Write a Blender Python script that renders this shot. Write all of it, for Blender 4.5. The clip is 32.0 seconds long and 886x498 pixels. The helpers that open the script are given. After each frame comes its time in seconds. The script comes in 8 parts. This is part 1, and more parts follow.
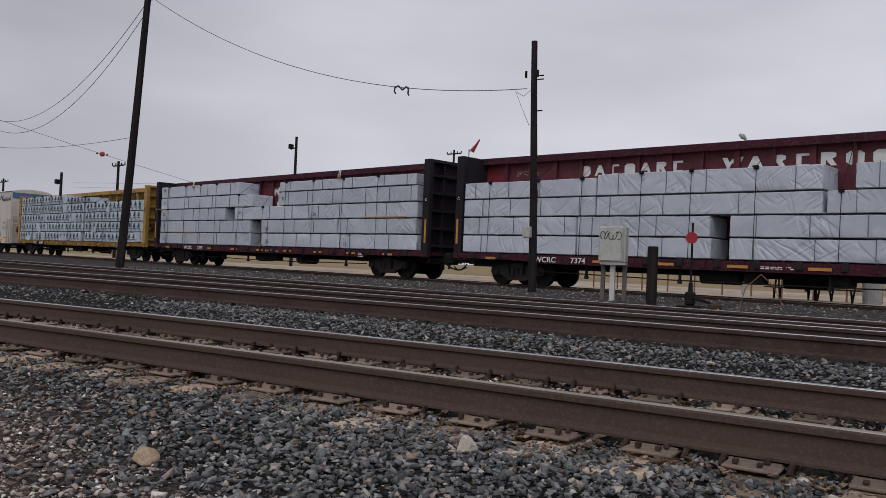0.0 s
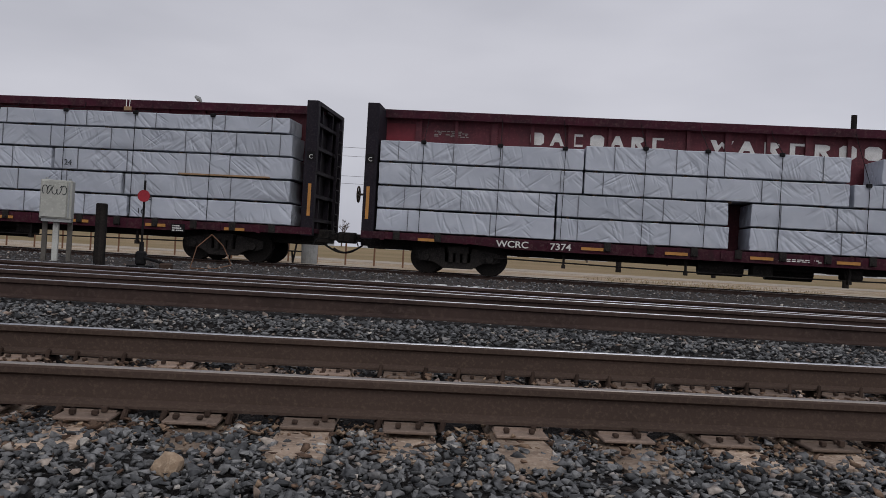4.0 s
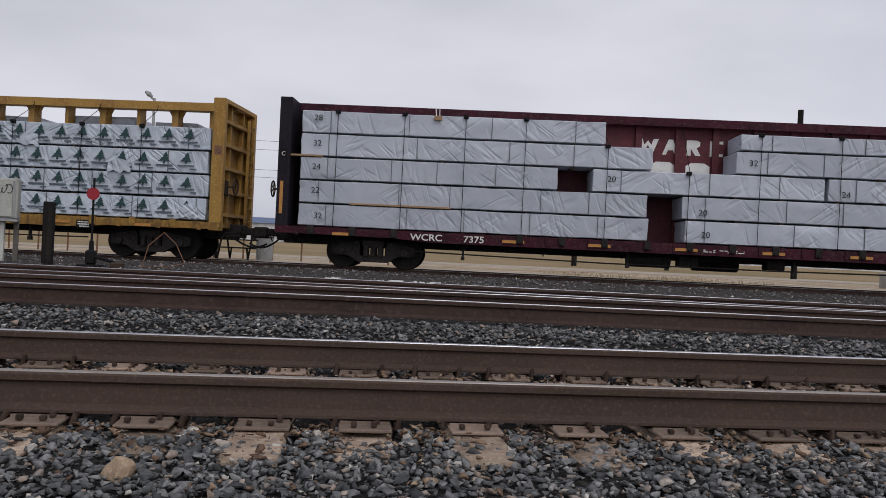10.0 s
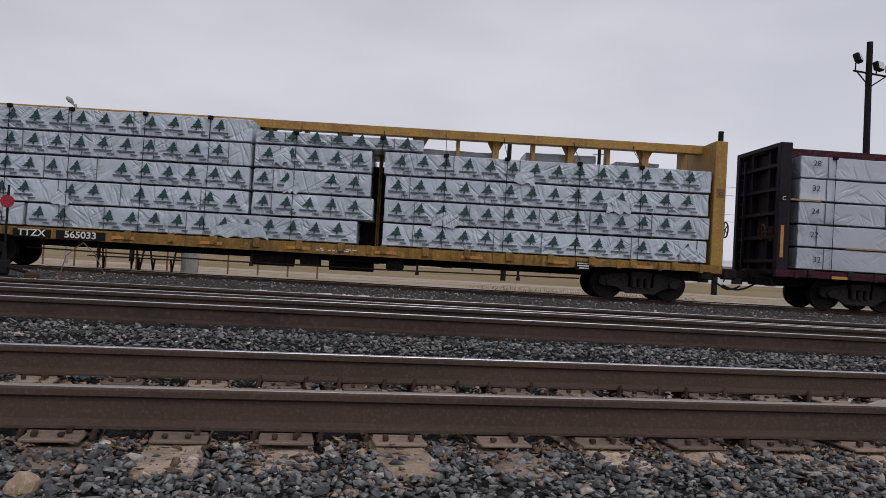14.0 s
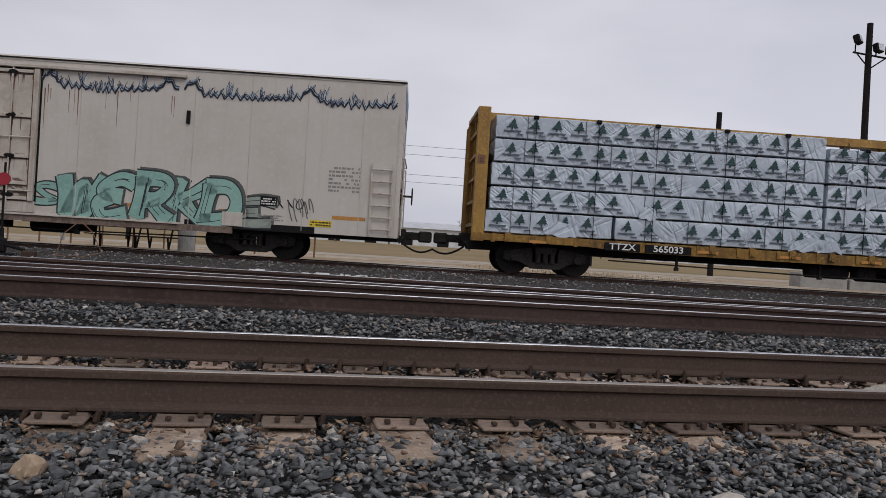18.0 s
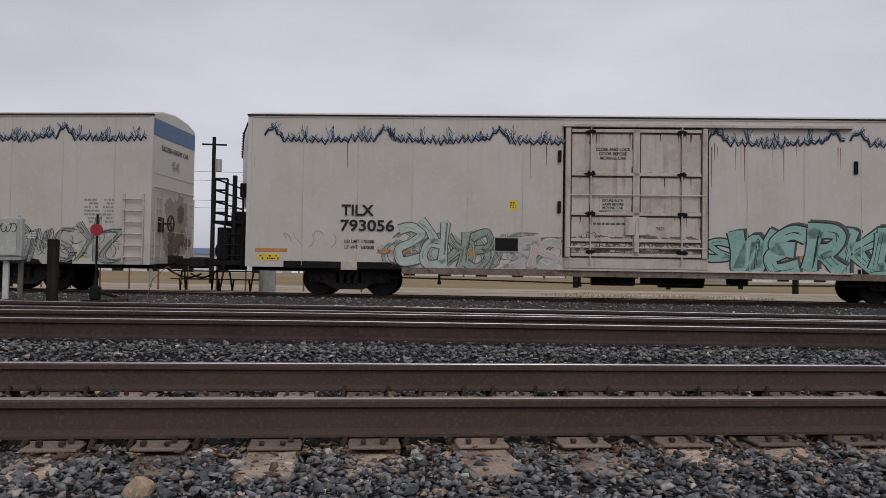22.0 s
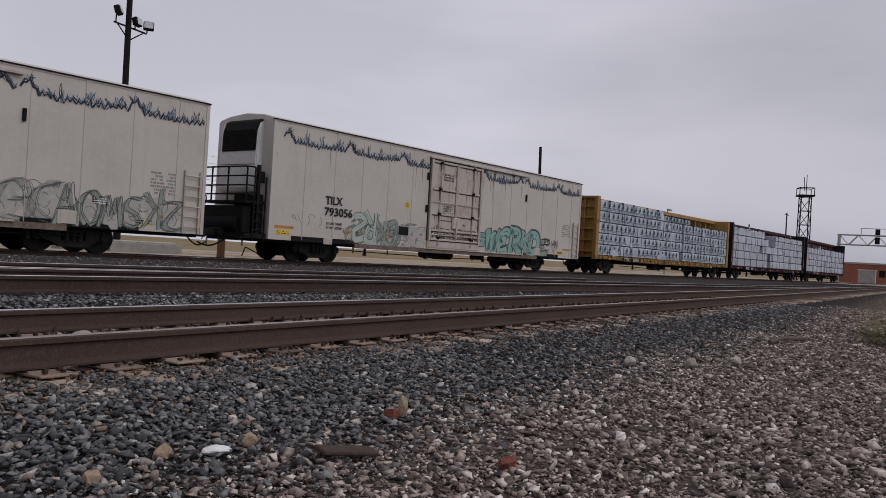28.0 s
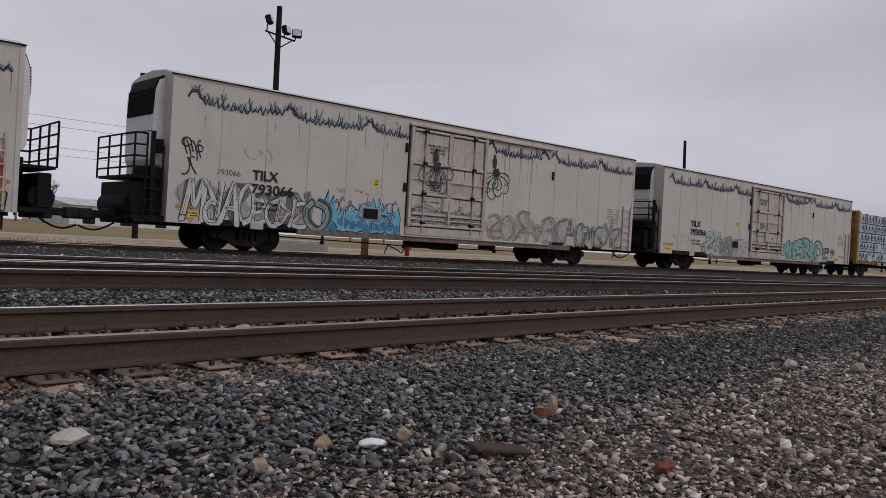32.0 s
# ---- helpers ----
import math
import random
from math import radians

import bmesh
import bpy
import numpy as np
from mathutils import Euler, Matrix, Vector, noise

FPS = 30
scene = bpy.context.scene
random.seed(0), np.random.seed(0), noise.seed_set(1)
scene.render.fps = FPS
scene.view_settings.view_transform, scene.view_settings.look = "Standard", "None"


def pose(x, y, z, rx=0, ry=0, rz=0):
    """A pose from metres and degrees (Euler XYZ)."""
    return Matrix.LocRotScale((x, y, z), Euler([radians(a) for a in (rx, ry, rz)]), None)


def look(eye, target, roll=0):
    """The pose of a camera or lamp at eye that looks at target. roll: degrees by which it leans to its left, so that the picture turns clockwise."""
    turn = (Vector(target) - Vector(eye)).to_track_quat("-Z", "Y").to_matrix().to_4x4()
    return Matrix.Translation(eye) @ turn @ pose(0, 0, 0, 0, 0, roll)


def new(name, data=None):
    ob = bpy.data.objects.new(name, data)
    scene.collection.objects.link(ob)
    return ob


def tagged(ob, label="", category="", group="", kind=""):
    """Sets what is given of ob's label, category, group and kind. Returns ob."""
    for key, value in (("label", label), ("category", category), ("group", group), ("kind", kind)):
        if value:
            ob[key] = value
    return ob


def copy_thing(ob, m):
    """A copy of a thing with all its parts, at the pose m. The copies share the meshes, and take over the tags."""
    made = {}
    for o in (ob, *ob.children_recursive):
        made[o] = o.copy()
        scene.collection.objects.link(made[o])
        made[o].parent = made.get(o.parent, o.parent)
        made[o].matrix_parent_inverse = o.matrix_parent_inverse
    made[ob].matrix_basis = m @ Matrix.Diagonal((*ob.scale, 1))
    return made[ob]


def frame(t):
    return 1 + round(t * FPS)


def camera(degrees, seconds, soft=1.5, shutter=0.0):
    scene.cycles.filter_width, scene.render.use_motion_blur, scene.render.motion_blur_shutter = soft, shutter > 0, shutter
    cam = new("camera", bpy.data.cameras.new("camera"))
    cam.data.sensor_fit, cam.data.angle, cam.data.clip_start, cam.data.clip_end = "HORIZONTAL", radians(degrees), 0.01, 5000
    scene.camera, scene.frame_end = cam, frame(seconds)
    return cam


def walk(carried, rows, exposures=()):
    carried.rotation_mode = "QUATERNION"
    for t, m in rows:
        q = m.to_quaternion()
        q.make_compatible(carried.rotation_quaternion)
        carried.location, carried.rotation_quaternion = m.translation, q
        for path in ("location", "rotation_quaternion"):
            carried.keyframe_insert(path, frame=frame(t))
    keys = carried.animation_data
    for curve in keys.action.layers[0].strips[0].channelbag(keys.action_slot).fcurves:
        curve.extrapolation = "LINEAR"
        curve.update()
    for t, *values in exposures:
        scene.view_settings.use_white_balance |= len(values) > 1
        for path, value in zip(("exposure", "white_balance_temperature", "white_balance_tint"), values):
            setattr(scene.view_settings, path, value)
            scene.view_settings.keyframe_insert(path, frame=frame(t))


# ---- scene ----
cam = camera(56.26, 32.0, soft=0.7)

# seconds, eye x y z, pitch, roll, yaw
PATH = [
    (0, -0.054, 0.031, 0.814, 1.06, -2.53, 32.68),
    (0.5, -0.072, 0.025, 0.819, 1.58, -3.10, 40.49),
    (1, -0.119, 0.003, 0.838, 4.05, -4.00, 44.71),
    (1.5, -0.127, 0.004, 0.815, 4.30, -4.47, 49.65),
    (2, -0.077, 0.046, 0.824, 5.18, -3.53, 36.60),
    (2.5, -0.070, 0.062, 0.816, 5.98, -2.60, 22.43),
    (3, -0.052, 0.084, 0.802, 2.99, -2.47, 6.70),
    (3.5, -0.034, 0.127, 0.787, 0.21, -3.19, -1.24),
    (5.5, -0.049, 0.110, 0.808, 0.37, -3.26, -5.82),
    (6, -0.049, 0.117, 0.803, 0.87, -3.06, -6.18),
    (6.5, -0.045, 0.112, 0.808, 1.19, -2.96, -6.44),
    (7, -0.038, 0.097, 0.818, 1.50, -2.48, -6.75),
    (7.5, -0.035, 0.101, 0.804, 1.66, -2.11, -6.94),
    (8, -0.034, 0.104, 0.805, 1.39, -1.80, -6.99),
    (8.5, -0.039, 0.097, 0.804, 1.12, -1.65, -5.71),
    (9, -0.030, 0.112, 0.806, 0.68, -2.18, -5.57),
    (9.5, -0.023, 0.113, 0.799, 0.45, -2.26, -5.88),
    (10, -0.025, 0.117, 0.803, 0.07, -2.69, -6.80),
    (10.5, -0.006, 0.109, 0.793, 0.17, -2.86, -7.24),
    (11, -0.011, 0.108, 0.795, 0.37, -3.10, -7.51),
    (11.5, -0.013, 0.094, 0.802, 0.71, -3.12, -7.62),
    (12, -0.009, 0.084, 0.799, 1.18, -3.11, -7.87),
    (12.5, -0.018, 0.082, 0.804, 1.40, -3.35, -8.49),
    (13, -0.022, 0.098, 0.812, 1.25, -3.39, -9.49),
    (13.5, -0.012, 0.108, 0.798, 1.33, -3.30, -10.58),
    (15.5, 0.016, 0.202, 0.773, 0.44, -3.68, -14.03),
    (16, 0.003, 0.165, 0.797, -0.09, -4.17, -14.30),
    (16.5, 0.003, 0.133, 0.773, -0.01, -4.21, -14.08),
    (17, -0.020, 0.152, 0.789, -0.45, -4.01, -14.28),
    (17.5, -0.019, 0.150, 0.794, -0.62, -3.87, -13.10),
    (18, -0.028, 0.131, 0.807, -0.12, -3.54, -11.87),
    (18.5, -0.038, 0.109, 0.820, 1.11, -3.02, -7.00),
    (19, -0.061, 0.089, 0.823, 2.11, -2.65, -0.54),
    (19.5, -0.085, 0.095, 0.809, 2.09, -2.73, 5.86),
    (20, -0.085, 0.076, 0.787, 2.13, -2.31, 7.55),
    (20.5, -0.044, 0.064, 0.782, 1.88, -2.06, 6.48),
    (21, -0.002, 0.011, 0.790, 1.77, -1.43, 6.01),
    (21.5, -0.065, -0.005, 0.779, 1.79, -1.20, 1.94),
    (22, -0.040, -0.010, 0.773, 1.89, -0.91, -6.70),
    (22.5, 0.015, -0.055, 0.752, 2.07, -1.22, -10.20),
    (23, 0.042, -0.141, 0.774, 1.61, -1.19, -10.39),
    (23.5, 0.038, -0.170, 0.764, 1.80, -0.79, -10.41),
    (24, 0.011, -0.144, 0.783, 1.65, -1.13, -23.89),
    (24.5, 0.060, -0.101, 0.786, 0.64, -2.70, -42.39),
    (25, 0.155, -0.119, 0.790, 0.07, -2.99, -51.14),
    (25.5, 0.244, -0.145, 0.776, -2.19, -3.15, -55.48),
    (27.5, 0.095, -0.324, 0.792, 0.13, -5.14, -55.85),
    (28, 0.117, -0.340, 0.784, 0.38, -3.38, -59.38),
    (28.5, 0.111, -0.321, 0.779, 0.34, -3.06, -59.47),
    (29, 0.101, -0.321, 0.781, 0.32, -2.68, -58.85),
    (29.5, 0.060, -0.305, 0.783, 0.90, -2.25, -53.50),
    (30, 0.079, -0.273, 0.800, 0.75, -2.28, -48.61),
    (30.5, 0.095, -0.263, 0.794, 0.30, -2.71, -48.76),
    (31, 0.119, -0.281, 0.781, -0.02, -3.23, -49.38),
    (31.5, 0.113, -0.280, 0.783, -0.24, -3.29, -49.82),
    (32, 0.103, -0.281, 0.779, -0.33, -3.27, -49.84),
]
EXPOSURES = [(t, stops, 6500, tint) for t, stops, tint in (
    (0, 0.03, 10), (1, 0.0, 10), (3, -0.12, 10), (7, -0.06, 10), (9, 0.08, 10), (11, 0.12, 10), (12, -0.04, 10), (13.5, -0.02, 10), (16, 0.14, 10),
    (17, 0.14, 10), (18, 0.06, 10), (19, -0.01, 10), (23, 0.03, 10), (25, -0.10, 11), (28, -0.16, 13), (32, -0.2, 13))]
walk(cam, [(t, pose(x, y, z, 90 + p, r, w)) for t, x, y, z, p, r, w in PATH], EXPOSURES)

# ---------------- sky and sun: an overcast day
world = bpy.data.worlds.new("overcast_sky")
scene.world = world
world.use_nodes = True
wn, wl = world.node_tree.nodes, world.node_tree.links
wn.clear()
w_out = wn.new("ShaderNodeOutputWorld")
w_bg = wn.new("ShaderNodeBackground")
w_sky = wn.new("ShaderNodeTexSky")
w_sky.sky_type = "NISHITA"
w_sky.sun_disc = False
w_sky.sun_elevation, w_sky.sun_rotation = radians(48), radians(166)
w_sky.dust_density, w_sky.ozone_density = 4.0, 1.0
w_bw = wn.new("ShaderNodeRGBToBW")
w_co = wn.new("ShaderNodeTexCoord")
w_map = wn.new("ShaderNodeMapping")
w_map.inputs["Scale"].default_value = (1.0, 1.0, 3.2)
w_noise = wn.new("ShaderNodeTexNoise")
w_noise.inputs["Scale"].default_value = 2.3
w_noise.inputs["Detail"].default_value = 4.0
w_noise.inputs["Roughness"].default_value = 0.45
w_ramp = wn.new("ShaderNodeValToRGB")
w_ramp.color_ramp.elements[0].position, w_ramp.color_ramp.elements[0].color = 0.36, (0.79, 0.80, 0.845, 1)
w_ramp.color_ramp.elements[1].position, w_ramp.color_ramp.elements[1].color = 0.64, (1.03, 1.03, 1.06, 1)
w_sep = wn.new("ShaderNodeSeparateXYZ")
w_grad = wn.new("ShaderNodeValToRGB")      # an overcast sky: even, a little paler low down
e = w_grad.color_ramp.elements
e[0].position, e[0].color = 0.0, (0.565, 0.57, 0.62, 1)
e[1].position, e[1].color = 0.55, (0.425, 0.43, 0.48, 1)
w_cloud = wn.new("ShaderNodeMix")
w_cloud.data_type, w_cloud.blend_type = "RGBA", "MULTIPLY"
w_cloud.inputs["Factor"].default_value = 1.0
w_side = wn.new("ShaderNodeMapRange")      # the cloud is thinner, and so paler, towards one end of the yard
w_side.interpolation_type = "SMOOTHSTEP"
w_side.inputs["From Min"].default_value, w_side.inputs["From Max"].default_value = 0.0, 0.8
w_side.inputs["To Min"].default_value, w_side.inputs["To Max"].default_value = 1.0, 1.17
w_mix = wn.new("ShaderNodeMix")
w_mix.data_type = "RGBA"
w_mix.inputs["Factor"].default_value = 0.04
wl.new(w_co.outputs["Generated"], w_map.inputs["Vector"])
wl.new(w_map.outputs["Vector"], w_noise.inputs["Vector"])
wl.new(w_noise.outputs["Fac"], w_ramp.inputs["Fac"])
wl.new(w_co.outputs["Generated"], w_sep.inputs["Vector"])
wl.new(w_sep.outputs["Z"], w_grad.inputs["Fac"])
wl.new(w_grad.outputs["Color"], w_cloud.inputs["A"])
wl.new(w_ramp.outputs["Color"], w_cloud.inputs["B"])
wl.new(w_cloud.outputs["Result"], w_mix.inputs["A"])
wl.new(w_sky.outputs["Color"], w_bw.inputs["Color"])
wl.new(w_bw.outputs["Val"], w_mix.inputs["B"])
wl.new(w_mix.outputs["Result"], w_bg.inputs["Color"])
wl.new(w_sep.outputs["X"], w_side.inputs["Value"])
w_dim = wn.new("ShaderNodeMapRange")       # and thicker, and so darker, towards the other end
w_dim.interpolation_type = "SMOOTHSTEP"
w_dim.inputs["From Min"].default_value, w_dim.inputs["From Max"].default_value = -1.0, -0.6
w_dim.inputs["To Min"].default_value, w_dim.inputs["To Max"].default_value = 0.72, 1.0
w_all = wn.new("ShaderNodeMath")
w_all.operation = "MULTIPLY"
wl.new(w_sep.outputs["X"], w_dim.inputs["Value"])
wl.new(w_side.outputs["Result"], w_all.inputs[0])
wl.new(w_dim.outputs["Result"], w_all.inputs[1])
w_end = wn.new("ShaderNodeMapRange")       # past the thin part the cloud thickens again
w_end.interpolation_type = "SMOOTHSTEP"
w_end.inputs["From Min"].default_value, w_end.inputs["From Max"].default_value = 0.84, 1.0
w_end.inputs["To Min"].default_value, w_end.inputs["To Max"].default_value = 1.0, 0.78
w_sum = wn.new("ShaderNodeMath")
w_sum.operation = "MULTIPLY"
wl.new(w_sep.outputs["X"], w_end.inputs["Value"])
wl.new(w_all.outputs["Value"], w_sum.inputs[0])
wl.new(w_end.outputs["Result"], w_sum.inputs[1])
wl.new(w_sum.outputs["Value"], w_bg.inputs["Strength"])
wl.new(w_bg.outputs["Background"], w_out.inputs["Surface"])

sun_data = bpy.data.lights.new("sun", "SUN")
sun_data.energy, sun_data.angle, sun_data.color = 0.6, radians(25), (1.0, 0.97, 0.93)
sun = new("sun", sun_data)
sun.matrix_world = look((12, -40, 60), (0, 10, 0))

# ---------------- materials
def mat(name, base, rough=0.7, metal=0.0, dark=None, light=None, scale=6.0, fine=60.0, bump=0.2, bump_scale=None, isle=0.0, obj=0.0, streak=0.0, streak_col=None):
    """A surface with variation at two scales: broad stains towards dark, fine grain towards light; isle and obj vary piece by piece."""
    m = bpy.data.materials.new(name)
    m.use_nodes = True
    n, l = m.node_tree.nodes, m.node_tree.links
    b = n["Principled BSDF"]
    b.inputs["Roughness"].default_value, b.inputs["Metallic"].default_value = rough, metal
    b.inputs["Specular IOR Level"].default_value = 0.12 if rough >= 0.65 else 0.35
    co = n.new("ShaderNodeTexCoord")
    dark = dark or tuple(c * 0.7 for c in base)
    light = light or tuple(min(1, c * 1.25) for c in base)

    def tex(s, d=4.0):
        t = n.new("ShaderNodeTexNoise")
        t.inputs["Scale"].default_value, t.inputs["Detail"].default_value, t.inputs["Roughness"].default_value = s, d, 0.62
        l.new(co.outputs["Object"], t.inputs["Vector"])
        return t

    def ramp(src, lo, hi):
        r = n.new("ShaderNodeMapRange")
        r.inputs["From Min"].default_value, r.inputs["From Max"].default_value = lo, hi
        l.new(src, r.inputs["Value"])
        return r.outputs["Result"]

    def mixc(fac, a, c, blend="MIX"):
        x = n.new("ShaderNodeMix")
        x.data_type, x.blend_type = "RGBA", blend
        for sock, v in ((x.inputs["Factor"], fac), (x.inputs["A"], a), (x.inputs["B"], c)):
            if isinstance(v, (tuple, list)):
                sock.default_value = (*v, 1)
            elif isinstance(v, (int, float)):
                sock.default_value = v
            else:
                l.new(v, sock)
        return x.outputs["Result"]

    broad, grain = tex(scale), tex(fine, 3.0)
    col = mixc(ramp(broad.outputs["Fac"], 0.42, 0.72), base, dark)
    col = mixc(ramp(grain.outputs["Fac"], 0.5, 0.8), col, light)
    if streak:
        mp = n.new("ShaderNodeMapping")
        mp.inputs["Scale"].default_value = (7.0, 7.0, 0.45)
        l.new(co.outputs["Object"], mp.inputs["Vector"])
        st = n.new("ShaderNodeTexNoise")
        st.inputs["Scale"].default_value, st.inputs["Detail"].default_value = 1.0, 5.0
        l.new(mp.outputs["Vector"], st.inputs["Vector"])
        f = n.new("ShaderNodeMath")
        f.operation = "MULTIPLY"
        l.new(ramp(st.outputs["Fac"], 0.55, 0.8), f.inputs[0])
        f.inputs[1].default_value = streak
        col = mixc(f.outputs["Value"], col, streak_col or dark)
    for amount, kind in ((isle, 0), (obj, 1)):
        if amount:
            r = n.new("ShaderNodeNewGeometry").outputs["Random Per Island"] if kind == 0 else n.new("ShaderNodeObjectInfo").outputs["Random"]
            mr = n.new("ShaderNodeMapRange")
            mr.inputs["To Min"].default_value, mr.inputs["To Max"].default_value = 1 - amount, 1 + amount
            l.new(r, mr.inputs["Value"])
            hsv = n.new("ShaderNodeHueSaturation")
            l.new(mr.outputs["Result"], hsv.inputs["Value"])
            l.new(col, hsv.inputs["Color"])
            col = hsv.outputs["Color"]
    l.new(col, b.inputs["Base Color"])
    if bump:
        bt = tex(bump_scale or fine, 3.0)
        bn = n.new("ShaderNodeBump")
        bn.inputs["Strength"].default_value, bn.inputs["Distance"].default_value = bump, 0.01
        l.new(bt.outputs["Fac"], bn.inputs["Height"])
        l.new(bn.outputs["Normal"], b.inputs["Normal"])
    return m


def stone_mat(name, stops):
    """Loose stones: each takes a colour of the ramp by chance, with grain of its own."""
    m = mat(name, (0.1, 0.1, 0.1), 0.85, fine=90, bump=0.35)
    n, l = m.node_tree.nodes, m.node_tree.links
    r = n.new("ShaderNodeValToRGB")
    r.color_ramp.interpolation = "LINEAR"
    els = r.color_ramp.elements
    while len(els) < len(stops):
        els.new(0.5)
    for el, (p, c) in zip(els, stops):
        el.position, el.color = p, (*c, 1)
    l.new(n.new("ShaderNodeNewGeometry").outputs["Random Per Island"], r.inputs["Fac"])
    t = n.new("ShaderNodeTexNoise")
    t.inputs["Scale"].default_value, t.inputs["Detail"].default_value = 45.0, 3.0
    l.new(n.new("ShaderNodeTexCoord").outputs["Object"], t.inputs["Vector"])
    mr = n.new("ShaderNodeMapRange")
    mr.inputs["From Min"].default_value, mr.inputs["From Max"].default_value = 0.3, 0.7
    mr.inputs["To Min"].default_value, mr.inputs["To Max"].default_value = 0.65, 1.35
    l.new(t.outputs["Fac"], mr.inputs["Value"])
    h = n.new("ShaderNodeHueSaturation")
    l.new(mr.outputs["Result"], h.inputs["Value"])
    l.new(r.outputs["Color"], h.inputs["Color"])
    l.new(h.outputs["Color"], n["Principled BSDF"].inputs["Base Color"])
    # worn edges: the facets turn softly into one another
    g = n.new("ShaderNodeNewGeometry")
    soft = n.new("ShaderNodeMix")
    soft.data_type = "VECTOR"
    soft.inputs["Factor"].default_value = 0.55
    l.new(g.outputs["True Normal"], soft.inputs["A"])
    l.new(g.outputs["Normal"], soft.inputs["B"])
    unit = n.new("ShaderNodeVectorMath")
    unit.operation = "NORMALIZE"
    l.new(soft.outputs["Result"], unit.inputs[0])
    l.new(unit.outputs["Vector"], n["Principled BSDF"].inputs["Normal"])
    return m


M_BALLAST = stone_mat("ballast_stone", [(0.0, (0.056, 0.058, 0.061)), (0.5, (0.138, 0.139, 0.142)), (0.86, (0.235, 0.235, 0.236)), (0.94, (0.27, 0.205, 0.165)), (0.99, (0.46, 0.43, 0.39))])
M_GRAVEL = stone_mat("mixed_gravel", [(0.0, (0.070, 0.055, 0.050)), (0.42, (0.22, 0.174, 0.153)), (0.72, (0.38, 0.305, 0.265)), (0.90, (0.55, 0.46, 0.40)), (0.985, (0.76, 0.70, 0.64))])
M_SHINGLE = stone_mat("dry_shingle", [(0.0, (0.080, 0.064, 0.056)), (0.42, (0.225, 0.180, 0.157)), (0.72, (0.37, 0.302, 0.262)), (0.91, (0.53, 0.45, 0.39)), (0.985, (0.76, 0.70, 0.64))])
M_LEAF = stone_mat("dead_leaf", [(0.0, (0.075, 0.048, 0.036)), (0.6, (0.17, 0.112, 0.078)), (1.0, (0.33, 0.24, 0.165))])
M_RAIL = mat("rusty_rail", (0.073, 0.050, 0.040), 0.88, 0.0, dark=(0.056, 0.039, 0.032), light=(0.112, 0.080, 0.063), scale=1.1, fine=55, bump=0.2)
M_RAIL_TOP = mat("worn_rail_head", (0.50, 0.51, 0.54), 0.36, 0.9, dark=(0.30, 0.30, 0.32), light=(0.58, 0.59, 0.62), scale=1.2, fine=80, bump=0.03)
M_RAIL_DULL = mat("dull_rail_head", (0.30, 0.265, 0.24), 0.45, 0.55, dark=(0.21, 0.18, 0.16), scale=1.5, fine=60, bump=0.05)
M_TIE = mat("weathered_tie", (0.37, 0.28, 0.212), 0.95, dark=(0.20, 0.145, 0.110), light=(0.52, 0.43, 0.345), scale=6, fine=40, bump=0.8, obj=0.5, streak=0.5)
M_PLATE = mat("tie_plate", (0.245, 0.184, 0.148), 0.85, 0.0, scale=14, fine=70, obj=0.4, bump=0.4)
M_SPIKE = mat("rusty_spike", (0.062, 0.042, 0.033), 0.85, 0.2, scale=20, isle=0.3)
M_POLE = mat("creosoted_pole", (0.017, 0.0145, 0.0135), 0.92, dark=(0.009, 0.008, 0.008), light=(0.035, 0.029, 0.026), scale=3, fine=30, streak=0.7, streak_col=(0.045, 0.037, 0.033), bump=0.5)
M_STEEL = mat("galvanised_steel", (0.34, 0.35, 0.35), 0.55, 0.5, scale=5)
# steel, and the painted shade of wheel cut-outs, roof lip and door seal
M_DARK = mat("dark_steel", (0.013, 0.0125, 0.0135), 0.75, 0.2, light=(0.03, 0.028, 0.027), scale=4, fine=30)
M_TRUCK = mat("grimy_truck", (0.027, 0.024, 0.023), 0.85, 0.1, dark=(0.013, 0.012, 0.012), light=(0.062, 0.053, 0.047), scale=4, fine=25)
M_WHEEL = mat("wheel_steel", (0.017, 0.015, 0.014), 0.7, 0.3, light=(0.04, 0.034, 0.03), scale=5, fine=30)
M_WRAP = mat("white_lumber_wrap", (0.435, 0.460, 0.518), 0.40, dark=(0.385, 0.41, 0.468), light=(0.475, 0.498, 0.55), scale=0.5, fine=3, bump=0.0, obj=0.08)
M_STRAP = mat("grey_strap", (0.135, 0.14, 0.155), 0.6, scale=8, bump=0)
# timber darkened with the shade of the gaps between tiers
M_BATTEN = mat("dark_batten", (0.13, 0.088, 0.06), 0.85, scale=5, fine=40)
M_TIMBER = mat("bare_timber", (0.34, 0.22, 0.13), 0.8, scale=5, fine=40)
M_REDPANEL = mat("red_panel_paint", (0.16, 0.016, 0.026), 0.55, dark=(0.11, 0.012, 0.02), scale=2, fine=12, bump=0.05)
M_MAROON = mat("maroon_paint", (0.092, 0.014, 0.023), 0.6, dark=(0.06, 0.011, 0.017), light=(0.15, 0.035, 0.042), scale=1.5, fine=18, streak=0.6, streak_col=(0.036, 0.012, 0.014), bump=0.15)
M_SILL = mat("grimy_maroon_sill", (0.052, 0.010, 0.020), 0.65, dark=(0.022, 0.009, 0.013), light=(0.09, 0.05, 0.05), scale=1.6, fine=14, streak=0.6, streak_col=(0.022, 0.012, 0.014), bump=0.15)
M_GRIME = mat("brown_grime", (0.185, 0.135, 0.110), 0.8, dark=(0.085, 0.06, 0.05), light=(0.30, 0.24, 0.205), scale=5, fine=20, bump=0)
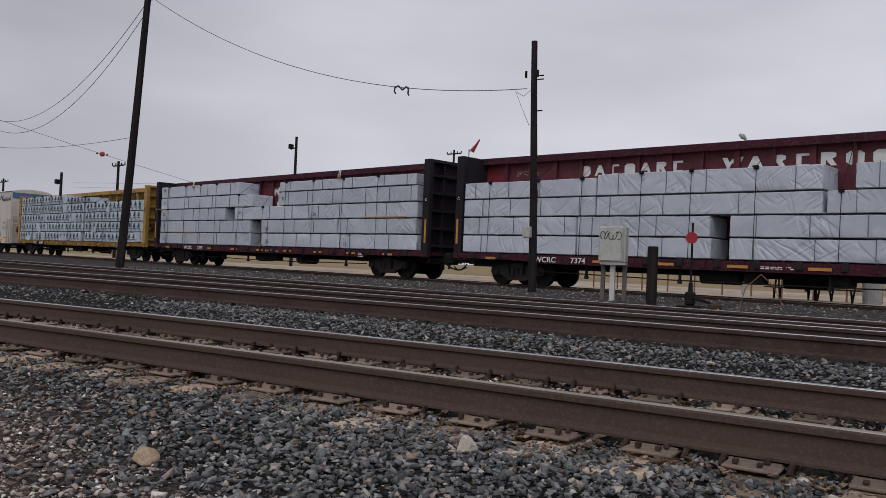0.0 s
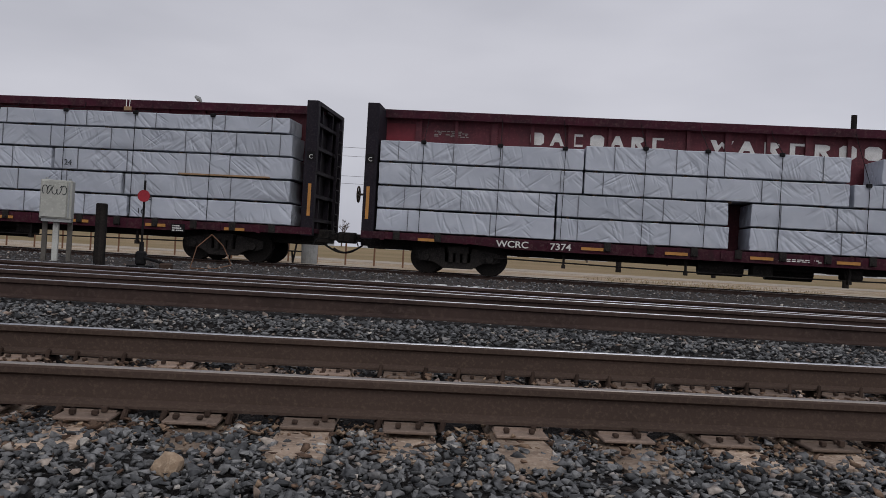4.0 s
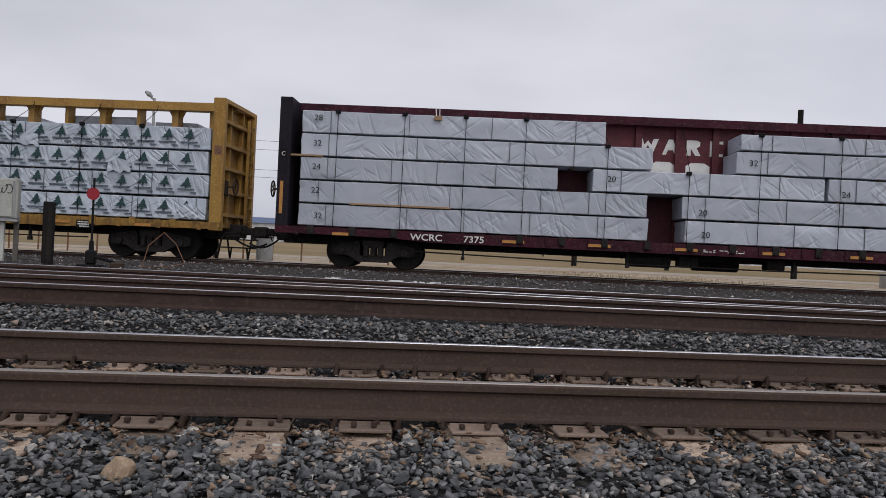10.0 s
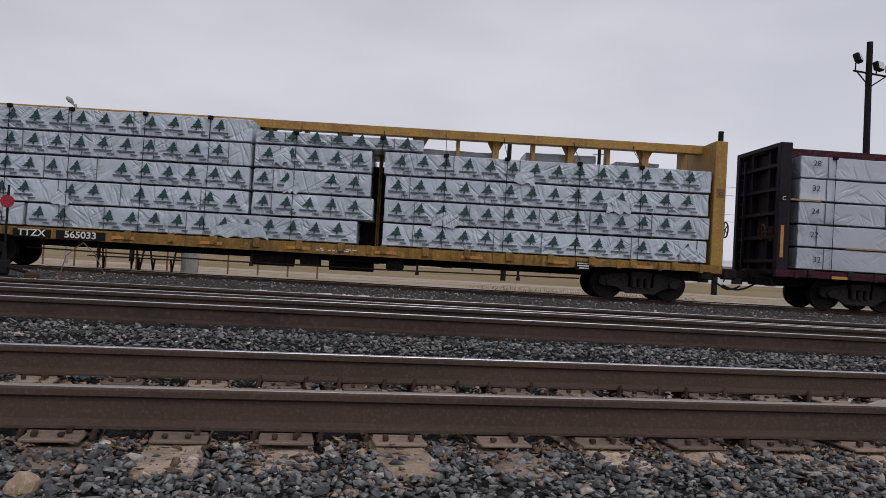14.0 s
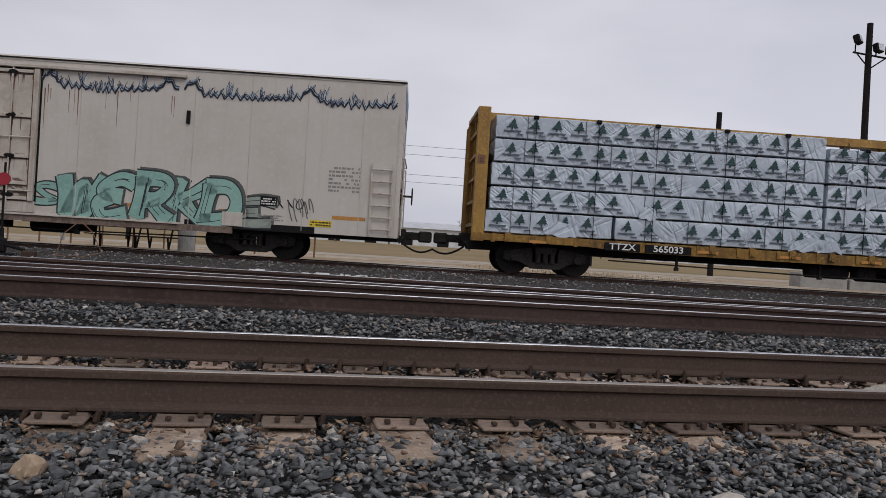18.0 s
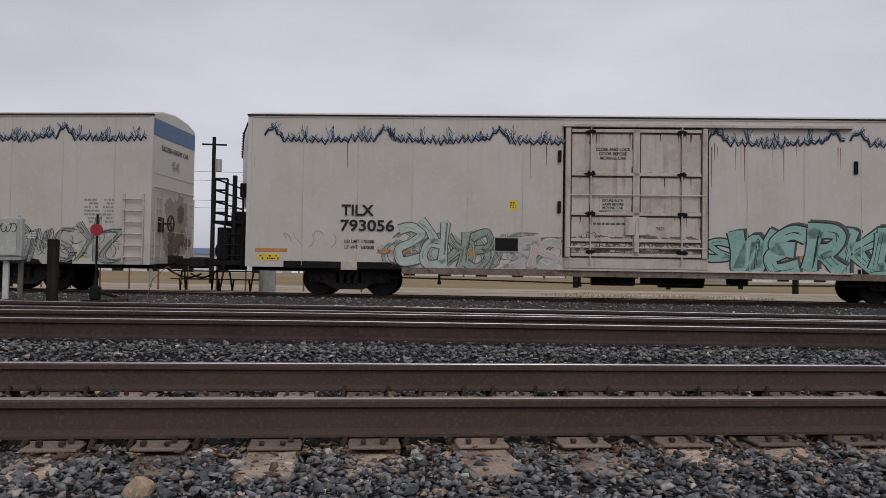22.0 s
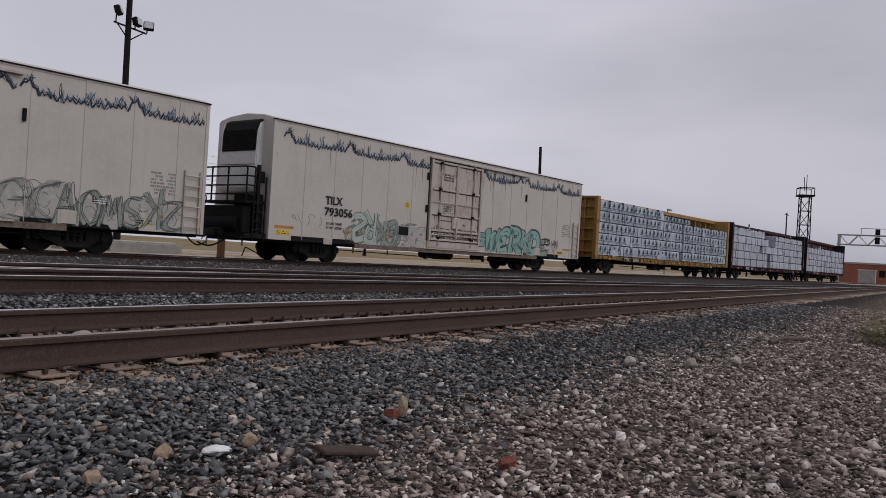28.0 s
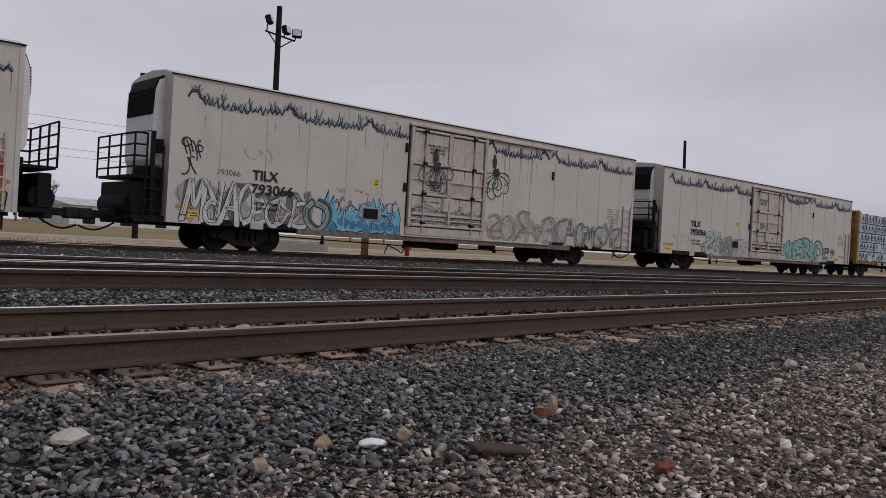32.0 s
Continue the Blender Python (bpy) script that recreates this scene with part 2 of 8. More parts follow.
M_BLACKCAR = mat("black_car_paint", (0.017, 0.014, 0.020), 0.65, light=(0.036, 0.03, 0.034), scale=2, fine=20, streak=0.4, streak_col=(0.03, 0.02, 0.023))
M_YELLOW = mat("weathered_yellow_paint", (0.33, 0.185, 0.04), 0.6, dark=(0.235, 0.12, 0.033), light=(0.47, 0.29, 0.085), scale=1.3, fine=16, streak=0.8, streak_col=(0.13, 0.07, 0.035), bump=0.15)
M_YSILL = mat("rusty_yellow_sill", (0.25, 0.14, 0.04), 0.7, dark=(0.10, 0.06, 0.03), light=(0.40, 0.25, 0.07), scale=1.4, fine=10, streak=0.8, streak_col=(0.05, 0.033, 0.025), bump=0.15)
M_CREAM = mat("dirty_white_car_paint", (0.525, 0.482, 0.436), 0.5, dark=(0.46, 0.415, 0.366), light=(0.55, 0.512, 0.470), scale=0.6, fine=7, streak=0.4, streak_col=(0.42, 0.37, 0.31), bump=0.04)
M_CREAM2 = mat("door_paint", (0.49, 0.44, 0.388), 0.55, dark=(0.37, 0.30, 0.25), light=(0.53, 0.485, 0.435), scale=1.6, fine=9, streak=0.8, streak_col=(0.27, 0.19, 0.15), bump=0.06)
# brown for rust, scrawl and the shade painted along the door bars
M_RUST_SHADE = mat("rust_brown_seam", (0.095, 0.058, 0.043), 0.85, dark=(0.05, 0.033, 0.027), light=(0.20, 0.13, 0.10), scale=3, fine=12, bump=0)
M_FAINT = mat("faint_stencil", (0.27, 0.26, 0.245), 0.7, scale=5, bump=0)
M_RAIL_FAR = mat("dark_far_rail", (0.060, 0.040, 0.034), 0.85, 0.0, dark=(0.038, 0.026, 0.023), light=(0.09, 0.064, 0.054), scale=1.6, fine=22, bump=0.1)
M_LETTER_W = mat("white_lettering", (0.68, 0.67, 0.65), 0.7, dark=(0.5, 0.48, 0.46), scale=3, bump=0)
M_LETTER_B = mat("black_lettering", (0.03, 0.03, 0.032), 0.7, scale=5, bump=0)
M_REFLECT_Y = mat("yellow_reflector", (0.60, 0.36, 0.03), 0.5, scale=6, bump=0)
M_REFLECT_O = mat("orange_reflector", (0.46, 0.215, 0.055), 0.6, scale=6, bump=0)
M_PLAC_Y = mat("yellow_placard", (0.72, 0.52, 0.04), 0.5, scale=6, bump=0)
M_BLUE = mat("blue_stripe", (0.06, 0.13, 0.25), 0.5, scale=3, bump=0)
M_RED = mat("red_target", (0.30, 0.018, 0.03), 0.6, scale=10, bump=0)
M_GREY = mat("grey_cabinet_paint", (0.40, 0.40, 0.365), 0.55, dark=(0.31, 0.31, 0.28), scale=3, fine=20, streak=0.4)
M_POSTGREY = mat("weathered_post", (0.12, 0.11, 0.098), 0.85, scale=4, fine=25)
M_LGREY = mat("pale_post_paint", (0.50, 0.50, 0.47), 0.7, scale=4)
M_ROAD = mat("pale_road", (0.40, 0.345, 0.28), 0.9, scale=0.5, fine=12)
M_CONC = mat("concrete", (0.36, 0.35, 0.33), 0.9, scale=3, fine=30)
M_UNIT = mat("white_unit_shell", (0.66, 0.66, 0.66), 0.35, dark=(0.57, 0.565, 0.55), scale=1.5, fine=10, streak=0.2, bump=0.02)
M_GLASSY = mat("lamp_glass", (0.55, 0.57, 0.60), 0.2, scale=5, bump=0)
M_BRICK = mat("red_brick_wall", (0.30, 0.12, 0.085), 0.9, dark=(0.22, 0.09, 0.07), scale=0.6, fine=8)
M_ROOF = mat("pale_roof", (0.55, 0.56, 0.58), 0.6, scale=1)
M_BLDG = mat("pale_siding", (0.60, 0.61, 0.62), 0.7, scale=1)
M_BLUEROOF = mat("blue_metal_roof", (0.09, 0.14, 0.26), 0.5, scale=1)
M_BARK = mat("bare_bark", (0.13, 0.105, 0.09), 0.95, scale=4)
M_RUSTY = mat("rust_stain", (0.205, 0.112, 0.070), 0.85, scale=6)
M_ROCK = mat("pale_rock", (0.42, 0.38, 0.33), 0.9, dark=(0.33, 0.28, 0.23), scale=18, fine=60, obj=0.25, bump=0.6)
M_TANROCK = mat("tan_stone", (0.36, 0.265, 0.185), 0.9, dark=(0.24, 0.17, 0.115), light=(0.48, 0.38, 0.28), scale=9, fine=60, bump=0.5)
M_REDSTONE = mat("brick_fragment", (0.20, 0.062, 0.043), 0.9, dark=(0.12, 0.045, 0.036), light=(0.32, 0.16, 0.12), scale=18, fine=60, bump=0.8)
M_LITTER = mat("white_litter", (0.75, 0.75, 0.74), 0.5, scale=20)
M_TEAL = mat("teal_spray_paint", (0.245, 0.41, 0.36), 0.6, dark=(0.185, 0.335, 0.295), light=(0.34, 0.48, 0.43), scale=1.6, fine=9, bump=0)
M_SPRAYBLUE = mat("blue_spray_paint", (0.155, 0.40, 0.56), 0.6, dark=(0.08, 0.27, 0.43), light=(0.27, 0.50, 0.62), scale=2, fine=9, bump=0)
M_SPRAYGREY = mat("grey_green_spray_paint", (0.27, 0.305, 0.265), 0.6, dark=(0.17, 0.195, 0.17), light=(0.36, 0.385, 0.345), scale=2, fine=7, bump=0)
M_SPRAYPALE = mat("pale_spray_paint", (0.385, 0.405, 0.375), 0.6, dark=(0.28, 0.30, 0.275), scale=2.4, fine=8, bump=0)
M_SPRAYMINT = mat("mint_spray_paint", (0.40, 0.46, 0.41), 0.6, dark=(0.32, 0.39, 0.34), scale=2, fine=7, bump=0)
M_SPRAYFADE = mat("faded_grey_spray", (0.34, 0.335, 0.31), 0.65, dark=(0.26, 0.258, 0.24), light=(0.42, 0.41, 0.385), scale=2.4, fine=8, bump=0)
M_SPRAYSMOKE = mat("smoke_grey_spray", (0.42, 0.40, 0.365), 0.65, dark=(0.35, 0.335, 0.305), scale=2.4, fine=8, bump=0)
M_SPRAYPINK = mat("pink_spray_paint", (0.58, 0.42, 0.41), 0.6, scale=2, bump=0)
M_SPRAYRED = mat("red_spray_paint", (0.45, 0.06, 0.06), 0.6, scale=2, bump=0)
M_SPRAYGREEN = mat("green_spray_paint", (0.16, 0.32, 0.10), 0.6, scale=2, bump=0)
M_INK = mat("dark_spray_line", (0.022, 0.026, 0.030), 0.6, scale=4, bump=0)
M_INKSOFT = mat("faded_spray_line", (0.095, 0.10, 0.095), 0.7, dark=(0.06, 0.064, 0.06), light=(0.18, 0.185, 0.175), scale=4, bump=0)
M_WORN = mat("worn_spray_line", (0.145, 0.146, 0.135), 0.7, dark=(0.08, 0.081, 0.075), light=(0.24, 0.24, 0.22), scale=2.5, fine=8, bump=0)
M_SPRAYWHITE = mat("white_spray_paint", (0.56, 0.55, 0.53), 0.6, dark=(0.45, 0.44, 0.42), scale=2, fine=7, bump=0)
M_SPRAYDEEP = mat("deep_blue_spray_paint", (0.06, 0.20, 0.33), 0.6, dark=(0.035, 0.12, 0.22), scale=2, fine=7, bump=0)
M_SOOT = mat("pale_brown_soot", (0.36, 0.315, 0.27), 0.8, dark=(0.28, 0.235, 0.195), light=(0.42, 0.38, 0.335), scale=3, fine=12, bump=0)
M_NAVY = mat("navy_spray_paint", (0.012, 0.015, 0.030), 0.6, dark=(0.008, 0.009, 0.015), light=(0.025, 0.038, 0.075), scale=3, fine=10, bump=0)
M_SKYBLUE = mat("sky_blue_spray_paint", (0.33, 0.40, 0.48), 0.6, dark=(0.12, 0.18, 0.30), light=(0.50, 0.54, 0.58), scale=7, fine=16, bump=0)
M_TREE_PRINT = mat("dark_green_print", (0.022, 0.058, 0.060), 0.6, scale=6, bump=0)
M_PRINT = mat("grey_print", (0.10, 0.125, 0.145), 0.6, scale=6, bump=0)
M_GRASS_DRY = mat("dry_grass", (0.30, 0.24, 0.14), 0.95, dark=(0.22, 0.18, 0.10), isle=0.4, bump=0)
M_WEED = mat("green_weed", (0.30, 0.27, 0.10), 0.9, dark=(0.2, 0.18, 0.06), isle=0.4, bump=0)
M_WIRE = mat("black_cable", (0.06, 0.06, 0.065), 0.6, bump=0)
M_HOPPER = mat("grey_hopper_paint", (0.36, 0.355, 0.34), 0.6, dark=(0.25, 0.245, 0.235), scale=0.9, fine=10, streak=0.6, streak_col=(0.20, 0.19, 0.18))
M_ORANGE = mat("red_marker_ball", (0.33, 0.045, 0.06), 0.6, bump=0)


def wrinkle(m, strength=0.5, size=1.0, mask=(0.46, 0.62)):
    """Sharp folds that run slantwise either way over a softly sagging sheet, here and there."""
    n, l = m.node_tree.nodes, m.node_tree.links
    co = n.new("ShaderNodeTexCoord")
    info = n.new("ShaderNodeObjectInfo")
    add = n.new("ShaderNodeVectorMath")
    add.operation = "MULTIPLY_ADD"
    l.new(info.outputs["Random"], add.inputs[0])
    add.inputs[1].default_value = (37.0, 11.0, 23.0)
    l.new(co.outputs["Object"], add.inputs[2])

    def field(scale, turn, squeeze, detail, warp=0.0):
        mp = n.new("ShaderNodeMapping")
        mp.vector_type = "TEXTURE"
        mp.inputs["Rotation"].default_value, mp.inputs["Scale"].default_value = (0, radians(turn), 0), squeeze
        l.new(add.outputs["Vector"], mp.inputs["Vector"])
        t = n.new("ShaderNodeTexNoise")
        t.inputs["Scale"].default_value, t.inputs["Detail"].default_value, t.inputs["Distortion"].default_value = scale * size, detail, warp
        l.new(mp.outputs["Vector"], t.inputs["Vector"])
        return t.outputs["Fac"]

    def op(kind, a, c):
        x = n.new("ShaderNodeMath")
        x.operation = kind
        for sock, v in ((x.inputs[0], a), (x.inputs[1], c)):
            if isinstance(v, (int, float)):
                sock.default_value = v
            else:
                l.new(v, sock)
        return x.outputs["Value"]

    def step(src, lo, hi):
        r = n.new("ShaderNodeMapRange")
        r.interpolation_type = "SMOOTHSTEP"
        r.inputs["From Min"].default_value, r.inputs["From Max"].default_value = lo, hi
        l.new(src, r.inputs["Value"])
        return r.outputs["Result"]

    soft = field(0.9, 0, (1.6, 1, 1), 1.0)
    high = op("MULTIPLY", soft, 1.3)
    for turn, shift in ((38, 0.5), (-33, 0.47), (72, 0.53)):
        line = step(op("ABSOLUTE", op("SUBTRACT", field(1.5, turn, (5.0, 1, 0.85), 2.0, 0.3), shift), 0), 0.0, 0.075)
        where = step(field(0.75, turn * 2, (1, 1, 1), 1.0), *mask)
        high = op("SUBTRACT", high, op("MULTIPLY", op("SUBTRACT", 1.0, line), op("MULTIPLY", where, 0.42)))
    bn = n.new("ShaderNodeBump")
    bn.inputs["Strength"].default_value, bn.inputs["Distance"].default_value = strength, 0.10
    l.new(high, bn.inputs["Height"])
    l.new(bn.outputs["Normal"], n["Principled BSDF"].inputs["Normal"])


wrinkle(M_WRAP, 0.42, 1.35)
M_WRAP2 = mat("crumpled_printed_wrap", (0.46, 0.51, 0.575), 0.30, dark=(0.40, 0.445, 0.51), light=(0.56, 0.60, 0.66), scale=1.2, fine=6, bump=0.0, obj=0.08)
wrinkle(M_WRAP2, 0.55, 1.7, (0.42, 0.60))

# the ground sheet: gravel by the camera, ballast at the tracks, dirt between them, pale concrete and dry grass behind
M_GROUND = bpy.data.materials.new("yard_ground")
M_GROUND.use_nodes = True


def ground_nodes(m):
    n, l = m.node_tree.nodes, m.node_tree.links
    b = n["Principled BSDF"]
    b.inputs["Roughness"].default_value = 0.95
    b.inputs["Specular IOR Level"].default_value = 0.1
    co = n.new("ShaderNodeTexCoord")
    sep = n.new("ShaderNodeSeparateXYZ")
    l.new(co.outputs["Object"], sep.inputs["Vector"])

    def tex(s, d=5.0, vec=None):
        t = n.new("ShaderNodeTexNoise")
        t.inputs["Scale"].default_value, t.inputs["Detail"].default_value, t.inputs["Roughness"].default_value = s, d, 0.65
        l.new(vec or co.outputs["Object"], t.inputs["Vector"])
        return t.outputs["Fac"]

    def mixc(fac, a, c):
        x = n.new("ShaderNodeMix")
        x.data_type = "RGBA"
        for sock, v in ((x.inputs["Factor"], fac), (x.inputs["A"], a), (x.inputs["B"], c)):
            if isinstance(v, tuple):
                sock.default_value = (*v, 1)
            else:
                l.new(v, sock)
        return x.outputs["Result"]

    def math(op, a, c):
        x = n.new("ShaderNodeMath")
        x.operation = op
        for sock, v in ((x.inputs[0], a), (x.inputs[1], c)):
            if isinstance(v, (int, float)):
                sock.default_value = v
            else:
                l.new(v, sock)
        return x.outputs["Value"]

    def step(src, lo, hi):
        r = n.new("ShaderNodeMapRange")
        r.interpolation_type = "SMOOTHSTEP"
        r.inputs["From Min"].default_value, r.inputs["From Max"].default_value = lo, hi
        l.new(src, r.inputs["Value"])
        return r.outputs["Result"]

    # distance across the tracks: the far part of the yard lies along the moving train's line
    y_near = math("ADD", sep.outputs["Y"], math("MULTIPLY", math("SUBTRACT", tex(0.9), 0.5), 1.6))
    y_near = math("SUBTRACT", y_near, math("MULTIPLY", step(math("MULTIPLY", sep.outputs["X"], -1.0), 1.2, 6.5), 1.3))
    skew = math("ADD", sep.outputs["Y"], math("MULTIPLY", sep.outputs["X"], 0.165))
    skew = math("ADD", skew, math("MULTIPLY", math("SUBTRACT", tex(0.5), 0.5), 1.5))
    fine, mid = tex(38.0, 3.0), tex(5.0)
    gravel = mixc(step(fine, 0.4, 0.75), (0.050, 0.039, 0.034), (0.19, 0.148, 0.127))
    ballast = mixc(step(fine, 0.4, 0.75), (0.012, 0.011, 0.011), (0.052, 0.047, 0.044))
    dirt = mixc(step(mid, 0.35, 0.7), (0.027, 0.023, 0.022), (0.086, 0.074, 0.068))
    dirt = mixc(step(fine, 0.5, 0.8), dirt, (0.105, 0.096, 0.089))
    pave = mixc(step(tex(0.25), 0.4, 0.6), (0.43, 0.355, 0.275), (0.34, 0.245, 0.15))
    pave = mixc(step(fine, 0.55, 0.85), pave, (0.32, 0.25, 0.16))
    mp = n.new("ShaderNodeMapping")
    mp.inputs["Scale"].default_value, mp.inputs["Rotation"].default_value = (0.12, 1.5, 1.0), (0, 0, radians(9))
    l.new(co.outputs["Object"], mp.inputs["Vector"])
    worn = tex(1.0, 5.0, mp.outputs["Vector"])
    pave = mixc(step(worn, 0.52, 0.66), pave, (0.60, 0.54, 0.46))
    pave = mixc(step(worn, 0.44, 0.34), pave, (0.16, 0.125, 0.085))
    grass = mixc(step(tex(0.06), 0.35, 0.65), (0.30, 0.22, 0.13), (0.23, 0.18, 0.095))
    col = mixc(step(y_near, 1.2, 2.4), gravel, ballast)
    col = mixc(step(y_near, 8.6, 12.0), col, dirt)
    col = mixc(step(skew, 27.0, 27.8), col, pave)
    col = mixc(step(skew, 40.0, 48.0), col, grass)
    l.new(col, b.inputs["Base Color"])
    bn = n.new("ShaderNodeBump")
    bn.inputs["Strength"].default_value, bn.inputs["Distance"].default_value = 0.8, 0.03
    l.new(fine, bn.inputs["Height"])
    l.new(bn.outputs["Normal"], b.inputs["Normal"])


ground_nodes(M_GROUND)

# ---------------- building helpers
def part(name, bm, material, parent=None, label="", smooth=False):
    """Links a bmesh as one mesh object under a thing or a part."""
    me = bpy.data.meshes.new(name)
    bm.to_mesh(me)
    bm.free()
    me.materials.append(material)
    if smooth:
        me.shade_smooth()
    ob = new(name, me)
    ob.parent = parent
    if label:
        tagged(ob, label)
    return ob


def share(ob, m, parent=None):
    """Another object on the same mesh, at the pose m."""
    o = new(ob.name.split(".")[0], ob.data)
    o.parent = parent if parent is not None else ob.parent
    o.matrix_basis = m
    return o


def thing(name, label, category, group="", kind="", m=None):
    ob = new(name)
    ob.empty_display_size = 0.2
    if m is not None:
        ob.matrix_basis = m
    return tagged(ob, label, category, group, kind)


def box(bm, x0, x1, y0, y1, z0, z1, bevel=0.0):
    r = bmesh.ops.create_cube(bm, size=1.0)
    vs = r["verts"]
    for v in vs:
        v.co = Vector(((x0 + x1) / 2 + v.co.x * (x1 - x0), (y0 + y1) / 2 + v.co.y * (y1 - y0), (z0 + z1) / 2 + v.co.z * (z1 - z0)))
    if bevel:
        es = list({e for v in vs for e in v.link_edges})
        bmesh.ops.bevel(bm, geom=es, offset=bevel, segments=1, affect="EDGES")
    return bm


def B(x0, x1, y0, y1, z0, z1, bevel=0.0):
    return box(bmesh.new(), x0, x1, y0, y1, z0, z1, bevel)


def tube(bm, p, q, r0, r1=None, n=8):
    """A tapered round bar from p to q."""
    r1 = r0 if r1 is None else r1
    p, q = Vector(p), Vector(q)
    d = q - p
    m = Matrix.Translation((p + q) / 2) @ d.to_track_quat("Z", "Y").to_matrix().to_4x4()
    bmesh.ops.create_cone(bm, cap_ends=True, segments=n, radius1=r0, radius2=r1, depth=d.length, matrix=m)
    return bm


def chain(bm, pts, r, n=6):
    for a, b in zip(pts, pts[1:]):
        tube(bm, a, b, r, r, n)
    return bm


def slab(bm, pts, y0, y1):
    """A flat outline of (x, z) points, given thickness from y0 to y1."""
    a = [bm.verts.new((x, y0, z)) for x, z in pts]
    b = [bm.verts.new((x, y1, z)) for x, z in pts]
    bm.faces.new(a)
    bm.faces.new(b[::-1])
    for i in range(len(a)):
        j = (i + 1) % len(a)
        bm.faces.new((a[j], a[i], b[i], b[j]))
    return bm


def ribbon(bm, pts, w, y0, y1, closed=False):
    """A painted or bent strip of width w that follows (x, z) points, with its thickness along y."""
    n = len(pts)
    L, R = [], []
    for i in range(n):
        a = pts[(i - 1) % n] if closed or i > 0 else pts[i]
        c = pts[(i + 1) % n] if closed or i < n - 1 else pts[i]
        dx, dz = c[0] - a[0], c[1] - a[1]
        k = math.hypot(dx, dz) or 1
        ox, oz = -dz / k * w / 2, dx / k * w / 2
        L.append((pts[i][0] + ox, pts[i][1] + oz))
        R.append((pts[i][0] - ox, pts[i][1] - oz))
    for i in range(n if closed else n - 1):
        j = (i + 1) % n
        q = [L[i], L[j], R[j], R[i]]
        a = [bm.verts.new((x, y0, z)) for x, z in q]
        b = [bm.verts.new((x, y1, z)) for x, z in q]
        bm.faces.new(a)
        bm.faces.new(b[::-1])
        for u in range(4):
            v = (u + 1) % 4
            bm.faces.new((a[v], a[u], b[u], b[v]))
    return bm


def lettering(name, text, size, m, material, parent, depth=0.004, bold=0.0, width=1.0):
    """Words in the built-in font as a thin mesh; m places the middle of the line, which reads along +x with +y up."""
    cu = bpy.data.curves.new(name, "FONT")
    cu.body, cu.size, cu.extrude, cu.align_x, cu.align_y, cu.offset = text, size, depth / 2, "CENTER", "CENTER", bold
    tmp = bpy.data.objects.new(name, cu)
    scene.collection.objects.link(tmp)
    me = bpy.data.meshes.new_from_object(tmp.evaluated_get(bpy.context.evaluated_depsgraph_get()))
    bpy.data.objects.remove(tmp)
    bpy.data.curves.remove(cu)
    me.materials.clear()
    me.materials.append(material)
    for v in me.vertices:
        v.co.x *= width
    ob = new(name, me)
    ob.parent = parent
    ob.matrix_basis = m
    return ob


def side(x, z, y):
    """A pose on a car's near side, for writing that reads along the car."""
    return pose(x, y, z, 90, 0, 0)


def bars(rng, x0, x1, z0, z1, rows, y, fill=0.75):
    """Small print that cannot be read: bars of its size."""
    bm = bmesh.new()
    h = (z1 - z0) / rows
    for r in range(rows):
        x = x0
        while x < x1:
            w = rng.uniform(0.05, 0.16) * (x1 - x0)
            if rng.random() < fill:
                box(bm, x, min(x + w, x1), y - 0.003, y, z0 + r * h + h * 0.2, z0 + r * h + h * 0.75)
            x += w + 0.03 * (x1 - x0)
    return bm

# ---------------- plan: lines of the tracks (y over x) and heights
RAIL_H, GAUGE = 0.168, 1.507


def y_track1(x):
    x = np.clip(x, -70, 75)
    return 3.866 + GAUGE / 2 - 0.481 * (x / 20) ** 2 + 0.232 * (x / 20) ** 3 - 0.0365 * (x / 20) ** 4


def y_track2(x):
    x = np.asarray(x, float)
    return 7.45 + GAUGE / 2 - 0.03 * x - 0.0005 * x ** 2 + 0.0015 * np.minimum(np.maximum(x, -45) + 15, 0) ** 2


def z_track1(x):
    return 0.205 + 0 * np.asarray(x, float)


def z_track2(x):
    x = np.asarray(x, float)
    return 0.36 - 0.155 * np.clip(x / 40, 0, 1) - 0.07 * np.clip((-13 - x) / 29, 0, 1)


def y_track3(x):
    x = np.asarray(x, float)
    return 10.35 - 0.1 * x + 0.002 * np.maximum(x, -25) ** 2


def y_train(x):
    x = np.asarray(x, float)
    a = np.maximum(x, -40)
    d = np.clip(-40 - x, 0, 120)
    return 24.60 - 0.16962 * a + 2.0452 * (a / 50) ** 2 - 0.31427 * (a / 50) ** 3 + 0.247 * (d - d * d / 240) - 0.5 * smooth(x, 40, 62) - 0.6 * smooth(x, 70, 94) + 2.6 * smooth(-x, 48, 115)


def smooth(a, lo, hi):
    t = np.clip((a - lo) / (hi - lo), 0, 1)
    return t * t * (3 - 2 * t)


def ground_z(x, y):
    x, y = np.asarray(x, float), np.asarray(y, float)
    d1 = y - y_track1(x)
    d2 = y - y_track2(x)
    skew = y - y_train(x)
    z = -0.10 + 0.068 * smooth(d1, -3.2, -1.25)
    z = z - 0.02 * smooth(y, 1.5, -2.0)
    up = z_track2(x) - 0.205
    z = z + (up + 0.012) * smooth(d2, -2.5, -1.3)
    z = z + 0.035 * smooth(d2, 4, 6)
    z = z + (0.085 - z) * smooth(skew, -3.6, -1.3)
    return z


